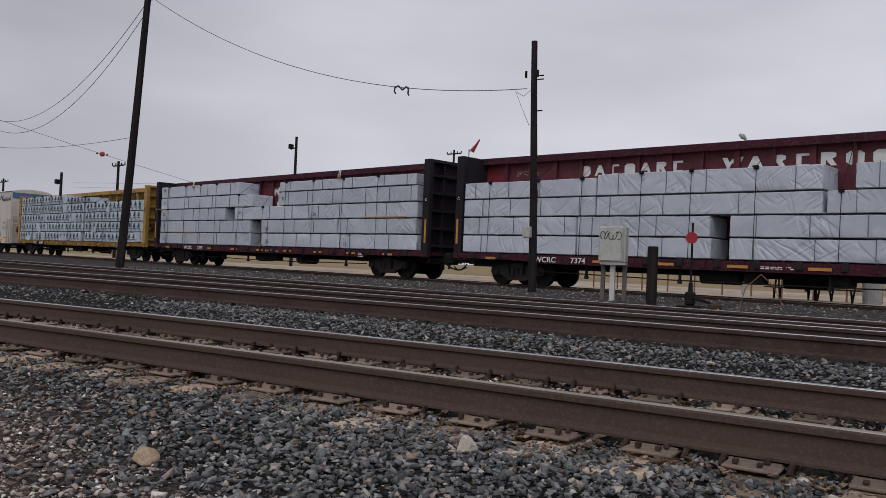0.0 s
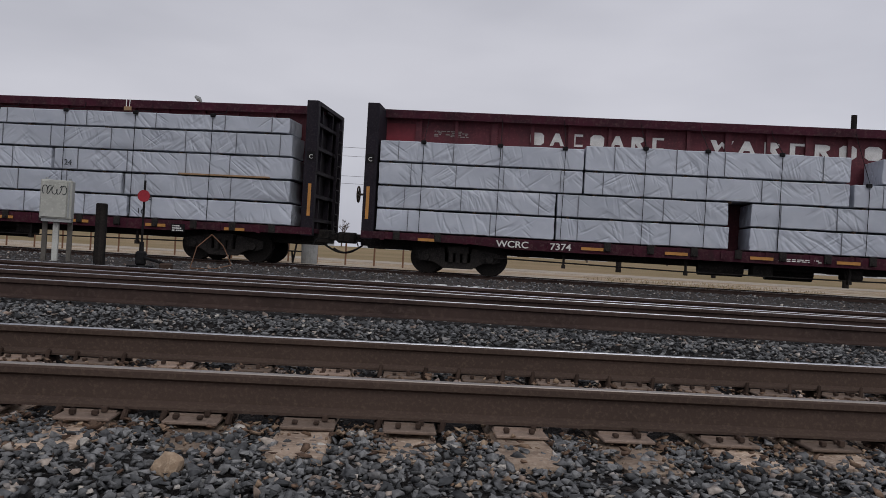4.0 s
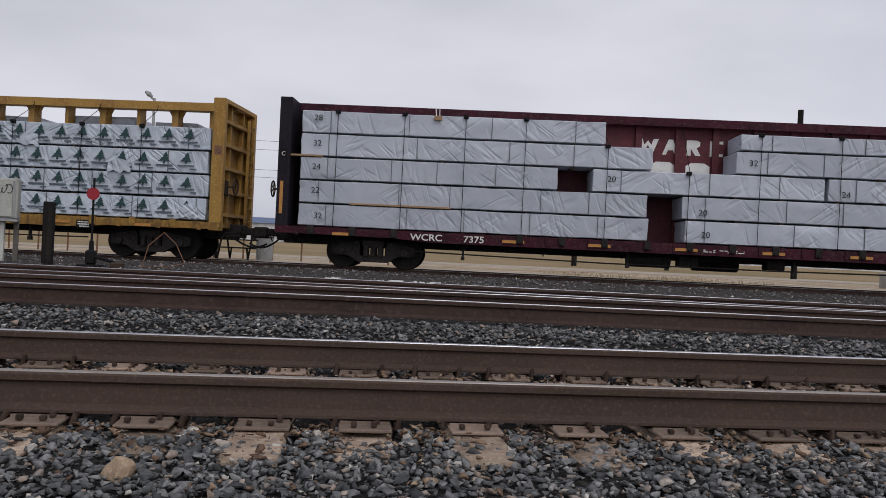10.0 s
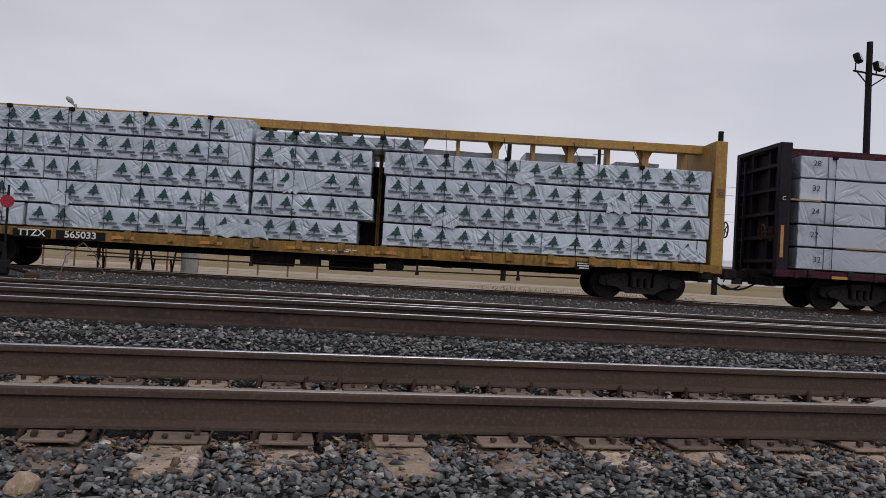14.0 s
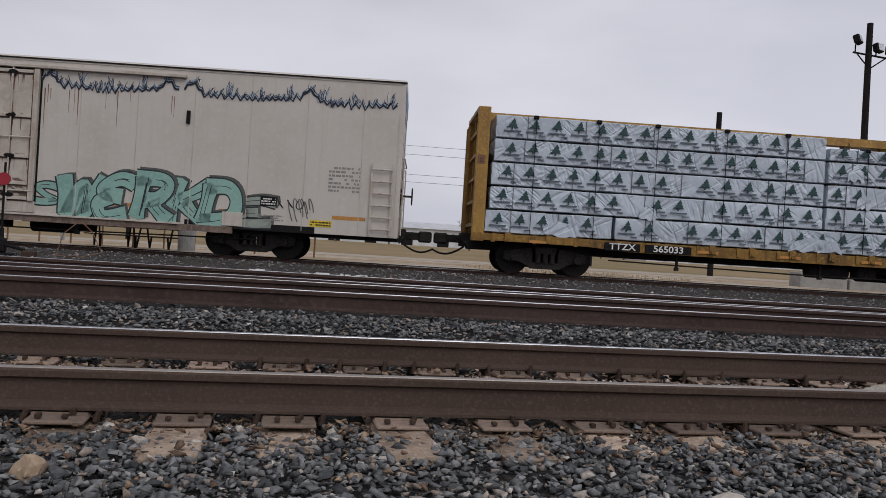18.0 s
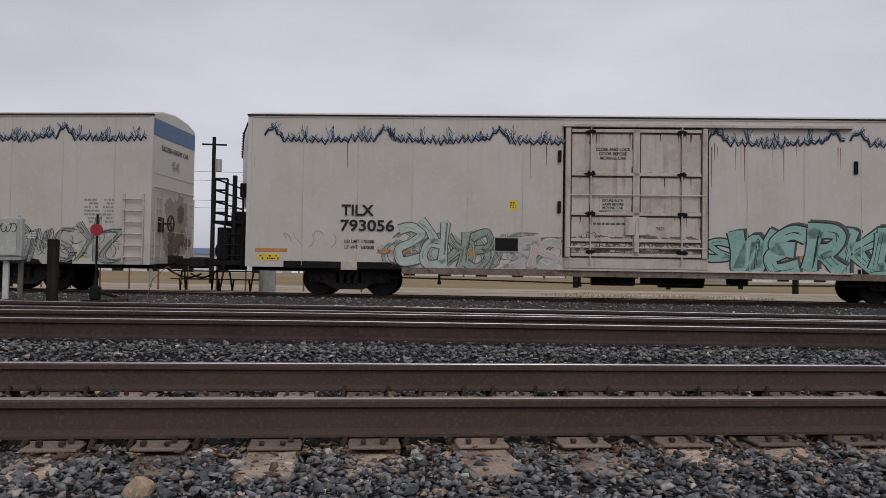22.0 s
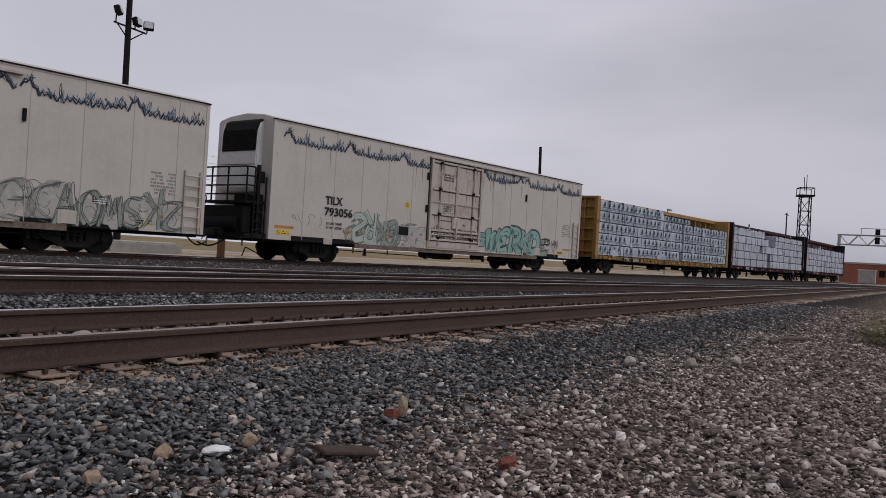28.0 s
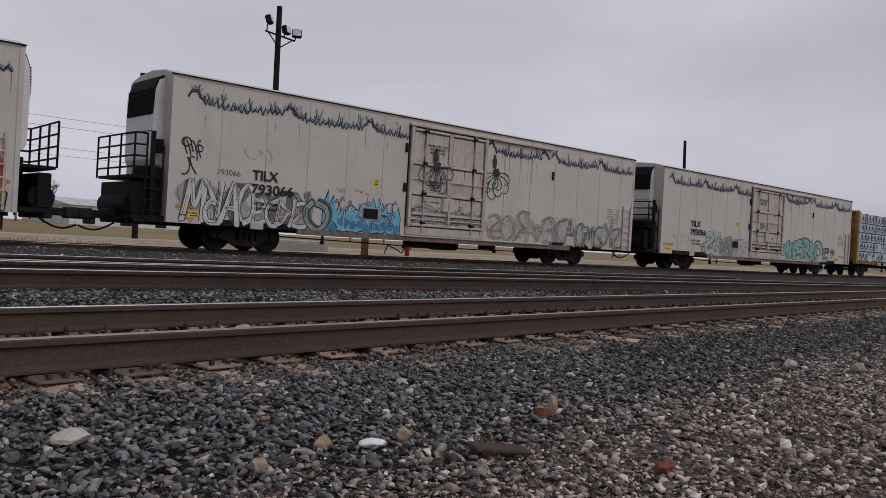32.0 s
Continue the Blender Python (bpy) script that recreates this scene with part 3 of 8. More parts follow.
# ---------------- the ground, one sheet out to the horizon
def ground():
    rng = np.random.default_rng(4)
    far = np.array([60, 80, 110, 160, 260, 450, 900, 2000, 4000.0])
    gx = np.concatenate([-far[::-1], np.arange(-50, 50.1, 0.5), far])
    gy = np.concatenate([-far[::-1][:-1], np.arange(-50, -3, 2.0), np.arange(-3, 14, 0.16), np.arange(14, 34, 0.5), np.arange(34, 60, 3.0), np.arange(62, 110, 8.0), far[2:]])
    X, Y = np.meshgrid(gx, gy)
    Z = ground_z(X, Y)
    near = (np.abs(X) < 45) & (Y > -3) & (Y < 30)
    Z = Z + np.where(near, rng.normal(0, 0.008, Z.shape), 0)
    Z = np.where(Y > 60, 0.085, Z) + 0.85 * smooth(Y, 50, 130)
    ny, nx = X.shape
    idx = np.arange(nx * ny).reshape(ny, nx)
    faces = np.stack([idx[:-1, :-1], idx[:-1, 1:], idx[1:, 1:], idx[1:, :-1]], -1).reshape(-1, 4)
    me = bpy.data.meshes.new("ground")
    me.from_pydata(np.stack([X, Y, Z], -1).reshape(-1, 3), [], faces.tolist())
    me.shade_smooth()
    me.materials.append(M_GROUND)
    return tagged(new("ground", me), "yard ground of gravel, ballast, dirt and dry grass", "ground", kind="structure")


ground()

# ---------------- rails and ties
PROFILE = [(-0.07, 0), (0.07, 0), (0.07, 0.012), (0.014, 0.032), (0.011, 0.118), (0.034, 0.130), (0.035, 0.156), (0.027, 0.166), (-0.027, 0.166), (-0.035, 0.156), (-0.034, 0.130), (-0.011, 0.118), (-0.014, 0.032), (-0.07, 0.012)]


def sweep(name, yf, zf, x0, x1, step, outline, material, parent, label=""):
    xs = np.linspace(x0, x1, int(max(2, (x1 - x0) / step)))
    ys, zs = yf(xs), zf(xs)
    k = len(outline)
    verts, faces = [], []
    for i, x in enumerate(xs):
        for oy, oz in outline:
            verts.append((x, ys[i] + oy, zs[i] - RAIL_H + oz))
    for i in range(len(xs) - 1):
        for j in range(k):
            a, b = i * k + j, i * k + (j + 1) % k
            faces.append((a, a + k, b + k, b))
    faces += [tuple(range(k)), tuple(range(len(xs) * k - 1, len(xs) * k - 1 - k, -1))]
    me = bpy.data.meshes.new(name)
    me.from_pydata(verts, [], faces)
    me.materials.append(material)
    ob = new(name, me)
    ob.parent = parent
    return tagged(ob, label) if label else ob


HEAD_TOP = [(-0.031, 0.1600), (0.031, 0.1600), (0.0255, 0.1685), (-0.0255, 0.1685)]


def rail(yf, zf, x0, x1, parent, step=0.8, head=None, steel=None):
    r = sweep("rail", yf, zf, x0, x1, step, PROFILE, steel or M_RAIL, parent, "rust-brown steel rail with a worn bright head")
    sweep("running_band", yf, zf, x0, x1, step, HEAD_TOP, head or M_RAIL_TOP, r)
    return r


track_1 = thing("track_1", "straight railway track with rust-brown rails on weathered wooden ties", "railway track", kind="structure")
rail(lambda x: y_track1(x) - GAUGE / 2, z_track1, -150, 160, track_1, head=M_RAIL_DULL)
rail(lambda x: y_track1(x) + GAUGE / 2, z_track1, -150, 160, track_1)
track_2 = thing("track_2", "second railway track beyond a bank of dark ballast", "railway track", kind="structure")
rail(lambda x: y_track2(x) - GAUGE / 2, z_track2, -115, 62, track_2, steel=M_RAIL_FAR)
rail(lambda x: y_track2(x) + GAUGE / 2, z_track2, -115, 62, track_2, steel=M_RAIL_FAR)
track_3 = thing("track_3", "diverging railway track that joins the second one at a switch", "railway track", kind="structure")
rail(lambda x: y_track3(x) - GAUGE / 2, z_track2, -115, 9.3, track_3, steel=M_RAIL_FAR)
rail(lambda x: y_track3(x) + GAUGE / 2, z_track2, -115, 27, track_3, steel=M_RAIL_FAR)
track_4 = thing("track_4", "railway track under the moving freight train, rails half sunk in dirt", "railway track", kind="structure")
flat = lambda x: 0.205 + 0 * x
rail(lambda x: y_train(x) - GAUGE / 2, flat, -150, 170, track_4, 2.0, steel=M_RAIL_FAR)
rail(lambda x: y_train(x) + GAUGE / 2, flat, -150, 170, track_4, 2.0, steel=M_RAIL_FAR)


def heading(yf, x):
    return math.degrees(math.atan2(float(yf(x + 0.2) - yf(x - 0.2)), 0.4))


def tie_mesh(seed, length=2.62):
    rng = random.Random(seed)
    bm = B(-0.115, 0.115, -length / 2, length / 2, -0.18, 0.0, 0.012)
    bmesh.ops.subdivide_edges(bm, edges=[e for e in bm.edges if abs(e.verts[0].co.y - e.verts[1].co.y) > 1], cuts=9)
    for v in bm.verts:
        v.co += Vector((rng.uniform(-0.008, 0.008), rng.uniform(-0.01, 0.01), rng.uniform(-0.01, 0.004)))
    return bm


TIE_STEP, TIE_0 = 0.4655, -0.345
tie_kinds = [part("tie", tie_mesh(s), M_TIE, track_1) for s in range(4)]
plate_bm = B(-0.115, 0.115, -0.205, 0.205, 0.0, 0.015, 0.004)
box(plate_bm, -0.11, 0.11, -0.092, -0.078, 0.013, 0.026)
box(plate_bm, -0.11, 0.11, 0.078, 0.092, 0.013, 0.026)
plate_0 = part("tie_plate", plate_bm, M_PLATE, track_1)


def track_1_ties():
    rng = random.Random(11)
    spikes = bmesh.new()
    clips = bmesh.new()
    used = set()
    first = [True]
    for k in range(-62, 150):
        x = TIE_0 + TIE_STEP * k + rng.uniform(-0.02, 0.02)
        yc = float(y_track1(x))
        a = heading(y_track1, x) + rng.uniform(-1.2, 1.2)
        kind = rng.randrange(4)
        m = pose(x, yc + rng.uniform(-0.10, 0.10), rng.uniform(-0.012, 0.004), 0, 0, a)
        if kind not in used:
            used.add(kind)
            tie_kinds[kind].matrix_basis = m
        else:
            share(tie_kinds[kind], m)
        for s in (-1, 1):
            pm = pose(x + rng.uniform(-0.015, 0.015), yc + s * GAUGE / 2, 0.006, 0, 0, heading(y_track1, x))
            if first[0]:
                plate_0.matrix_basis = pm
                first[0] = False
            else:
                share(plate_0, pm)
            if -14 < x < 24:
                for dx, dy in ((-0.055, -0.165), (0.06, -0.095), (0.055, 0.165), (-0.06, 0.095), (0.045, -0.16)):
                    p = pm @ Vector((dx + rng.uniform(-0.01, 0.01), dy, 0.02))
                    h = rng.uniform(0.004, 0.03)
                    box(spikes, p.x - 0.012, p.x + 0.012, p.y - 0.015, p.y + 0.015, p.z, p.z + h * 0.7 + 0.008, 0.003)
                if rng.random() < 0.6:
                    rise = 0.062 if s > 0 else 0.034
                    for dx in (-0.14, 0.14):
                        q = pm @ Vector((dx, 0, 0))
                        box(clips, q.x - 0.012, q.x + 0.012, q.y - 0.085, q.y + 0.08, q.z - 0.02, q.z + 0.020, 0.003)
                        tube(clips, (q.x, q.y - 0.10, q.z - 0.01), (q.x + 0.010, q.y - 0.088, q.z + rise), 0.015, 0.012, 6)
                        tube(clips, (q.x + 0.010, q.y - 0.088, q.z + rise), (q.x + 0.016, q.y - 0.072, q.z + rise - 0.012), 0.012, 0.010, 6)
                        tube(clips, (q.x, q.y + 0.085, q.z - 0.01), (q.x - 0.008, q.y + 0.078, q.z + 0.05), 0.013, 0.010, 6)
    tagged(part("spike", spikes, M_SPIKE, track_1), "rusty spike heads", kind="stuff")
    tagged(part("rail_anchor", clips, M_SPIKE, track_1), "rusty rail anchors", kind="stuff")


track_1_ties()


def far_ties(yf, zf, x0, x1, step, parent, drop):
    bm = bmesh.new()
    rng = random.Random(3)
    x = x0
    while x < x1:
        y, z = float(yf(x)), float(zf(np.array(x))) - RAIL_H - drop
        a = radians(heading(yf, x))
        r = bmesh.ops.create_cube(bm, size=1.0)
        for v in r["verts"]:
            c = Vector((v.co.x * 0.22, v.co.y * 2.6, v.co.z * 0.15 - 0.06))
            c.rotate(Euler((0, 0, a)))
            v.co = c + Vector((x, y, z + rng.uniform(-0.01, 0.01)))
        x += step
    tagged(part("tie", bm, M_TIE, parent), "weathered ties sunk in ballast", kind="stuff")


far_ties(y_track2, z_track2, -50, 58, 0.5, track_2, 0.10)
far_ties(y_track3, z_track2, -50, 20, 0.5, track_3, 0.04)
far_ties(y_train, flat, -60, 80, 0.55, track_4, 0.05)

# ---------------- the freight train: car kit. Car space: x along the train, near side at -y, z = 0 on the rail
WHEEL_R = 0.457
SPUN = []        # wheelsets that turn as the train rolls


def wheelset_bm():
    bm = bmesh.new()
    tube(bm, (0, -1.02, 0), (0, 1.02, 0), 0.075, n=12)
    for s in (-1, 1):
        y = s * 0.75
        tube(bm, (0, y - 0.065, 0), (0, y + 0.065, 0), WHEEL_R, n=36)
        tube(bm, (0, y - s * 0.07, 0), (0, y - s * 0.095, 0), WHEEL_R + 0.025, n=36)
        tube(bm, (0, y + s * 0.06, 0), (0, y + s * 0.085, 0), 0.17, 0.12, n=20)
        for k in range(6):
            a = k * math.pi / 3
            tube(bm, (0.30 * math.cos(a), y + s * 0.06, 0.30 * math.sin(a)), (0.30 * math.cos(a), y + s * 0.075, 0.30 * math.sin(a)), 0.035, n=8)
    return bm


def frame_bm():
    bm = bmesh.new()
    for s in (-1, 1):
        y = s * 1.0
        slab(bm, [(-1.16, 0.60), (-1.18, 0.40), (-1.02, 0.34), (-0.74, 0.34), (-0.62, 0.30), (-0.40, 0.16), (0.40, 0.16), (0.62, 0.30), (0.74, 0.34), (1.02, 0.34), (1.18, 0.40), (1.16, 0.60), (0.92, 0.66), (0.40, 0.74), (0.36, 0.60), (0.36, 0.34), (-0.36, 0.34), (-0.36, 0.60), (-0.40, 0.74), (-0.92, 0.66)], y - 0.07, y + 0.07)
        box(bm, -0.30, 0.30, y - 0.13, y + 0.13, 0.58, 0.78, 0.02)
        for i in range(3):
            for dy in (-0.07, 0.07):
                tube(bm, (-0.2 + 0.2 * i, y + dy, 0.33), (-0.2 + 0.2 * i, y + dy, 0.6), 0.075, n=10)
        for dx in (-0.89, 0.89):
            tube(bm, (dx, y, WHEEL_R), (dx, y + s * 0.16, WHEEL_R), 0.115, 0.10, n=12)
    box(bm, -0.26, 0.26, -1.1, 1.1, 0.56, 0.76, 0.03)
    return bm


wheel_me, frame_me = bpy.data.meshes.new("wheelset"), bpy.data.meshes.new("truck_frame")
for me, bm, mt in ((wheel_me, wheelset_bm(), M_WHEEL), (frame_me, frame_bm(), M_TRUCK)):
    bm.to_mesh(me)
    bm.free()
    me.materials.append(mt)


def truck(car, x):
    f = new("truck_frame", frame_me)
    f.parent, f.location = car, (x, 0, 0)
    for dx in (-0.89, 0.89):
        w = new("wheelset", wheel_me)
        w.parent = car
        w.matrix_basis = pose(x + dx, 0, WHEEL_R)
        SPUN.append((w, x + dx))


def coupler(car, x, s):
    """Coupler, draft gear and air hose at a car end; s: +1 for the end ahead."""
    bm = B(min(x, x + s * 0.75), max(x, x + s * 0.75), -0.11, 0.11, 0.76, 0.98, 0.03)
    box(bm, min(x + s * 0.55, x + s * 0.95), max(x + s * 0.55, x + s * 0.95), -0.17, 0.17, 0.70, 1.02, 0.05)
    box(bm, min(x - s * 0.5, x + s * 0.2), max(x - s * 0.5, x + s * 0.2), -0.35, 0.35, 0.66, 1.06, 0.03)
    part("coupler", bm, M_TRUCK, car, "grimy knuckle coupler")
    pts = [(x + s * (0.1 + 0.9 * t), -0.55 + 0.3 * t, 0.66 - 0.24 * math.sin(t * 2.6)) for t in np.linspace(0, 1, 9)]
    part("air_hose", chain(bmesh.new(), pts, 0.028), M_DARK, car, "black rubber air hose")
    part("uncoupling_lever", chain(bmesh.new(), [(x + s * 0.05, -1.45, 0.62), (x + s * 0.12, -1.4, 0.78), (x + s * 0.15, -0.4, 0.80), (x + s * 0.4, -0.2, 0.98)], 0.018), M_DARK, car)


def ladder(car, x, y, w, z0, z1, n, material, along="x"):
    bm = bmesh.new()
    a, b = (x - w / 2, x + w / 2)
    for u in (a, b):
        if along == "x":
            box(bm, u - 0.03, u + 0.03, y - 0.05, y + 0.03, z0, z1)
        else:
            box(bm, y - 0.03, y + 0.05, u - 0.022, u + 0.022, z0, z1)
    for i in range(n):
        z = z0 + (z1 - z0) * (i + 0.5) / n
        if along == "x":
            tube(bm, (a, y - 0.06, z), (b, y - 0.06, z), 0.022, n=6)
        else:
            tube(bm, (y + 0.05, a, z), (y + 0.05, b, z), 0.016, n=6)
    return part("ladder", bm, material, car)


def brake_wheel(car, x, y, z, s):
    bm = bmesh.new()
    pts = [(x, y + 0.22 * math.cos(a), z + 0.22 * math.sin(a)) for a in np.linspace(0, 2 * math.pi, 17)]
    chain(bm, pts, 0.022)
    for k in range(5):
        a = 2 * math.pi * k / 5
        tube(bm, (x, y, z), (x, y + 0.22 * math.cos(a), z + 0.22 * math.sin(a)), 0.014)
    tube(bm, (x, y, z), (x - s * 0.25, y, z), 0.03)
    box(bm, min(x - s * 0.25, x - s * 0.4), max(x - s * 0.25, x - s * 0.4), y - 0.14, y + 0.14, z - 0.25, z + 0.18, 0.02)
    part("brake_wheel", bm, M_SPIKE, car, "round hand-brake wheel")


def underframe(car, L, seed):
    """Brake gear, pipes and cylinders that hang under the floor."""
    rng = random.Random(seed)
    part("air_reservoir", tube(bmesh.new(), (-1.6, -0.6, 0.58), (-0.4, -0.6, 0.58), 0.20, n=14), M_TRUCK, car)
    part("brake_cylinder", tube(bmesh.new(), (0.5, 0.4, 0.56), (1.8, 0.4, 0.56), 0.22, n=14), M_TRUCK, car)
    part("control_valve", B(-0.2, 0.35, -0.9, -0.45, 0.42, 0.76, 0.03), M_TRUCK, car)
    part("brake_regulator", B(2.2, 2.7, -0.95, -0.5, 0.46, 0.76, 0.03), M_TRUCK, car)
    bm = bmesh.new()
    for x in (-L * 0.26, -L * 0.08, L * 0.12, L * 0.27):
        x += rng.uniform(-0.4, 0.4)
        box(bm, x - 0.03, x + 0.03, -1.2, -1.12, 0.36, 0.8)
        box(bm, x - 0.05, x + 0.05, -1.22, -1.1, 0.34, 0.44)
    chain(bm, [(-L * 0.33, -1.16, 0.52), (-L * 0.1, -1.16, 0.44), (L * 0.1, -1.16, 0.44), (L * 0.33, -1.16, 0.5)], 0.02)
    part("brake_rigging", bm, M_TRUCK, car)


# ---------------- lumber cars
def wrapped(car, x0, x1, y0, y1, z0, z1, seed, printed=False):
    """One bundle of lumber in white wrap, with its straps."""
    rng = random.Random(seed)
    bm = B(x0, x1, y0, y1, z0, z1, 0.016)
    cuts = max(3, int((x1 - x0) / 0.55))
    bmesh.ops.subdivide_edges(bm, edges=[e for e in bm.edges if abs(e.verts[0].co.x - e.verts[1].co.x) > (x1 - x0) * 0.6], cuts=cuts, use_grid_fill=True)
    tall = [e for e in bm.edges if abs(e.verts[0].co.z - e.verts[1].co.z) > (z1 - z0) * 0.6]
    bmesh.ops.subdivide_edges(bm, edges=tall, cuts=2, use_grid_fill=True)
    for v in bm.verts:
        k = noise.noise(v.co * 1.3 + Vector((seed, 0, 0)))
        v.co.y += 0.022 * k + rng.uniform(-0.006, 0.006)
        v.co.z += 0.012 * noise.noise(v.co * 2.1 + Vector((0, seed, 0))) + (rng.uniform(-0.01, 0.004) if v.co.z > (z0 + z1) / 2 else 0)
        v.co.x += rng.uniform(-0.012, 0.012)
    b = part("lumber_pack", bm, M_WRAP2 if printed else M_WRAP, car, "lumber bundle in printed white plastic wrap" if printed else "lumber bundle in white plastic wrap", smooth=True)
    b.data.set_sharp_from_angle(angle=radians(28))
    s0 = None
    x = x0 + rng.uniform(0.5, 0.9)
    outer = y0 if abs(y0) > abs(y1) else y1
    while x < x1 - 0.2:
        if s0 is None:
            sb = B(-0.008, 0.008, -0.010, 0.010, z0 - 0.01, z1 + 0.012)
            s0 = part("strap", sb, M_STRAP, b)
            s0.location = (x, outer * 1.012, 0)
        else:
            share(s0, pose(x, outer * 1.012, 0), b)
        x += rng.uniform(1.2, 2.6)
    if printed and outer < 0:
        y = outer - 0.045
        h = z1 - z0
        tr, ln = bmesh.new(), bmesh.new()
        x = x0 + rng.uniform(0.25, 0.5)
        while x < x1 - 0.3:
            cz = z0 + h * 0.56 + rng.uniform(-0.02, 0.02)
            if rng.random() < 0.93:
                lean = lambda px, pz: (x + px * 0.92 + 0.14 * pz, cz + pz * 0.95)
                slab(tr, [lean(*q) for q in ((-0.19, -0.06), (-0.02, -0.03), (-0.02, -0.12), (0.025, -0.12), (0.025, -0.03), (0.18, -0.06), (0.10, 0.02), (0.14, 0.02), (0.05, 0.09), (0.09, 0.09), (0.01, 0.22), (-0.07, 0.09), (-0.03, 0.09), (-0.13, 0.02), (-0.09, 0.02))], y, y + 0.02)
                box(ln, x - 0.24, x + 0.24, y, y + 0.02, z0 + h * 0.27, z0 + h * 0.335)
                box(ln, x + 0.12, x + 0.30, y, y + 0.02, z0 + h * 0.13, z0 + h * 0.18)
            x += 0.62
        tagged(part("tree_print", tr, M_TREE_PRINT, b, "dark green tree shapes"), kind="stuff")
        tagged(part("print_line", ln, M_PRINT, b), kind="stuff")
    return b


def centerbeam(name, label, L, loads, top, body, beam, chord, seed, letters, truck_in, open_top=False, printed=False):
    """A centre-beam flat car: deck, side sills, bulkheads with ribs, middle wall and top chord, and its load of bundles."""
    rng = random.Random(seed)
    car = thing(name, label, "freight car", group="cars of the freight train")
    h = L / 2
    part("deck", B(-h + 0.1, h - 0.1, -1.42, 1.42, 0.93, 1.06), beam, car)
    for s in (-1, 1):
        sill = bmesh.new()
        y = s * 1.44
        slab(sill, [(-h, 0.88), (-h * 0.72, 0.86), (-h * 0.62, 0.78), (h * 0.62, 0.78), (h * 0.72, 0.86), (h, 0.88), (h, 1.07), (-h, 1.07)], y - 0.03, y + 0.03)
        x = -h + 0.6
        while x < h - 0.4:
            box(sill, x - 0.05, x + 0.05, y - 0.06 if s < 0 else y - 0.02, y + 0.02 if s < 0 else y + 0.06, 0.84, 1.08)
            x += 1.15
        part("side_sill", sill, beam, car)
    cs = B(-h, h, -0.32, 0.32, 0.60, 0.94, 0.03)
    part("centre_sill", cs, M_TRUCK, car)
    # winches along the sill
    wi = bmesh.new()
    x = -h + 1.0
    while x < h - 0.8:
        if not (letters and -h + 3.3 < x < -h + 6.1):
            box(wi, x - 0.09, x + 0.09, -1.53, -1.45, 0.86, 1.10, 0.01)
            tube(wi, (x, -1.56, 0.92), (x, -1.44, 0.92), 0.05, n=8)
        x += 1.15
    tagged(part("winch", wi, beam if open_top else M_TRUCK, car), kind="stuff")
    # bulkheads
    for s in (-1, 1):
        e = s * h
        lo, hi = min(e, e - s * 0.34), max(e, e - s * 0.34)
        for y in (-1.46, 1.24):
            part("bulkhead_stile", B(lo, hi, y, y + 0.22, 0.84, top, 0.015), body, car)
        part("bulkhead_panel", B(min(e - s * 0.26, e - s * 0.34), max(e - s * 0.26, e - s * 0.34), -1.24, 1.24, 1.0, top - 0.12), body, car)
        part("bulkhead_head", B(lo, hi, -1.24, 1.24, top - 0.12, top, 0.01), body, car)
        for i in range(5):
            z = 1.25 + i * (top - 1.5) / 4.6
            part("bulkhead_rib", B(min(e - s * 0.06, e - s * 0.26), max(e - s * 0.06, e - s * 0.26), -1.24, 1.24, z, z + 0.10, 0.008), body, car)
        for y in (-0.6, 0.5):
            part("bulkhead_stud", B(min(e - s * 0.11, e - s * 0.26), max(e - s * 0.11, e - s * 0.26), y, y + 0.10, 1.0, top - 0.12), body, car)
        coupler(car, e, s)
        if not open_top:
            part("stripe", B(min(e - s * 0.09, e - s * 0.18), max(e - s * 0.09, e - s * 0.18), -1.467, -1.46, 1.4, 2.3), M_REFLECT_O, car, "yellow reflective strip")
        pl = B(min(e - s * 0.04, e - s * 0.26), max(e - s * 0.04, e - s * 0.26), -1.466, -1.46, 2.95, 3.2)
        part("plate_frame", pl, M_DARK if body is not M_YELLOW else M_RUSTY, car)
        lettering("plate_letter", "C", 0.16, side(e - s * 0.15, 3.05, -1.468), M_LETTER_W if body is not M_YELLOW else M_INK, car)
        ladder(car, 0.9, e - (0.0 if s > 0 else 0.05), 0.42, 1.0, top - 0.3, 9, body, along="y")
    if open_top:
        brake_wheel(car, h + 0.22, -0.95, 2.1, 1)
    else:
        brake_wheel(car, -h - 0.22, -0.95, 2.1, -1)
    # middle wall and top chord
    wall_top = 3.4 if open_top else top - 0.14
    # open car: black wall instead of yellow, so gaps in the load look shaded
    part("centre_wall", B(-h + 0.3, h - 0.3, -0.09, 0.09, 1.0, wall_top), M_BLACKCAR if open_top else chord, car)
    x = -h + 1.3
    k = 0
    kinds = [None, None]
    while x < h - 0.6:
        if kinds[k % 2] is None:
            w = 0.05 if k % 2 else 0.09
            pb = B(-w, w, -0.2, 0.2, 1.0, top - 0.16)
            if open_top and k % 2 == 0:
                slab(pb, [(-0.26, top - 0.16), (0.26, top - 0.16), (0.10, top - 0.46), (-0.10, top - 0.46)], -0.06, 0.06)
            kinds[k % 2] = part("post", pb, chord, car)
            kinds[k % 2].location = (x, 0, 0)
        else:
            share(kinds[k % 2], pose(x, 0, 0), car)
        x += 1.1
        k += 1
    tc = bmesh.new()
    slab(tc, [(-h + 0.05, top - 0.16), (h - 0.05, top - 0.16), (h - 0.05, top), (-h + 0.05, top)], -0.36, 0.36)
    part("top_chord", tc, body if open_top else M_BLACKCAR, car)
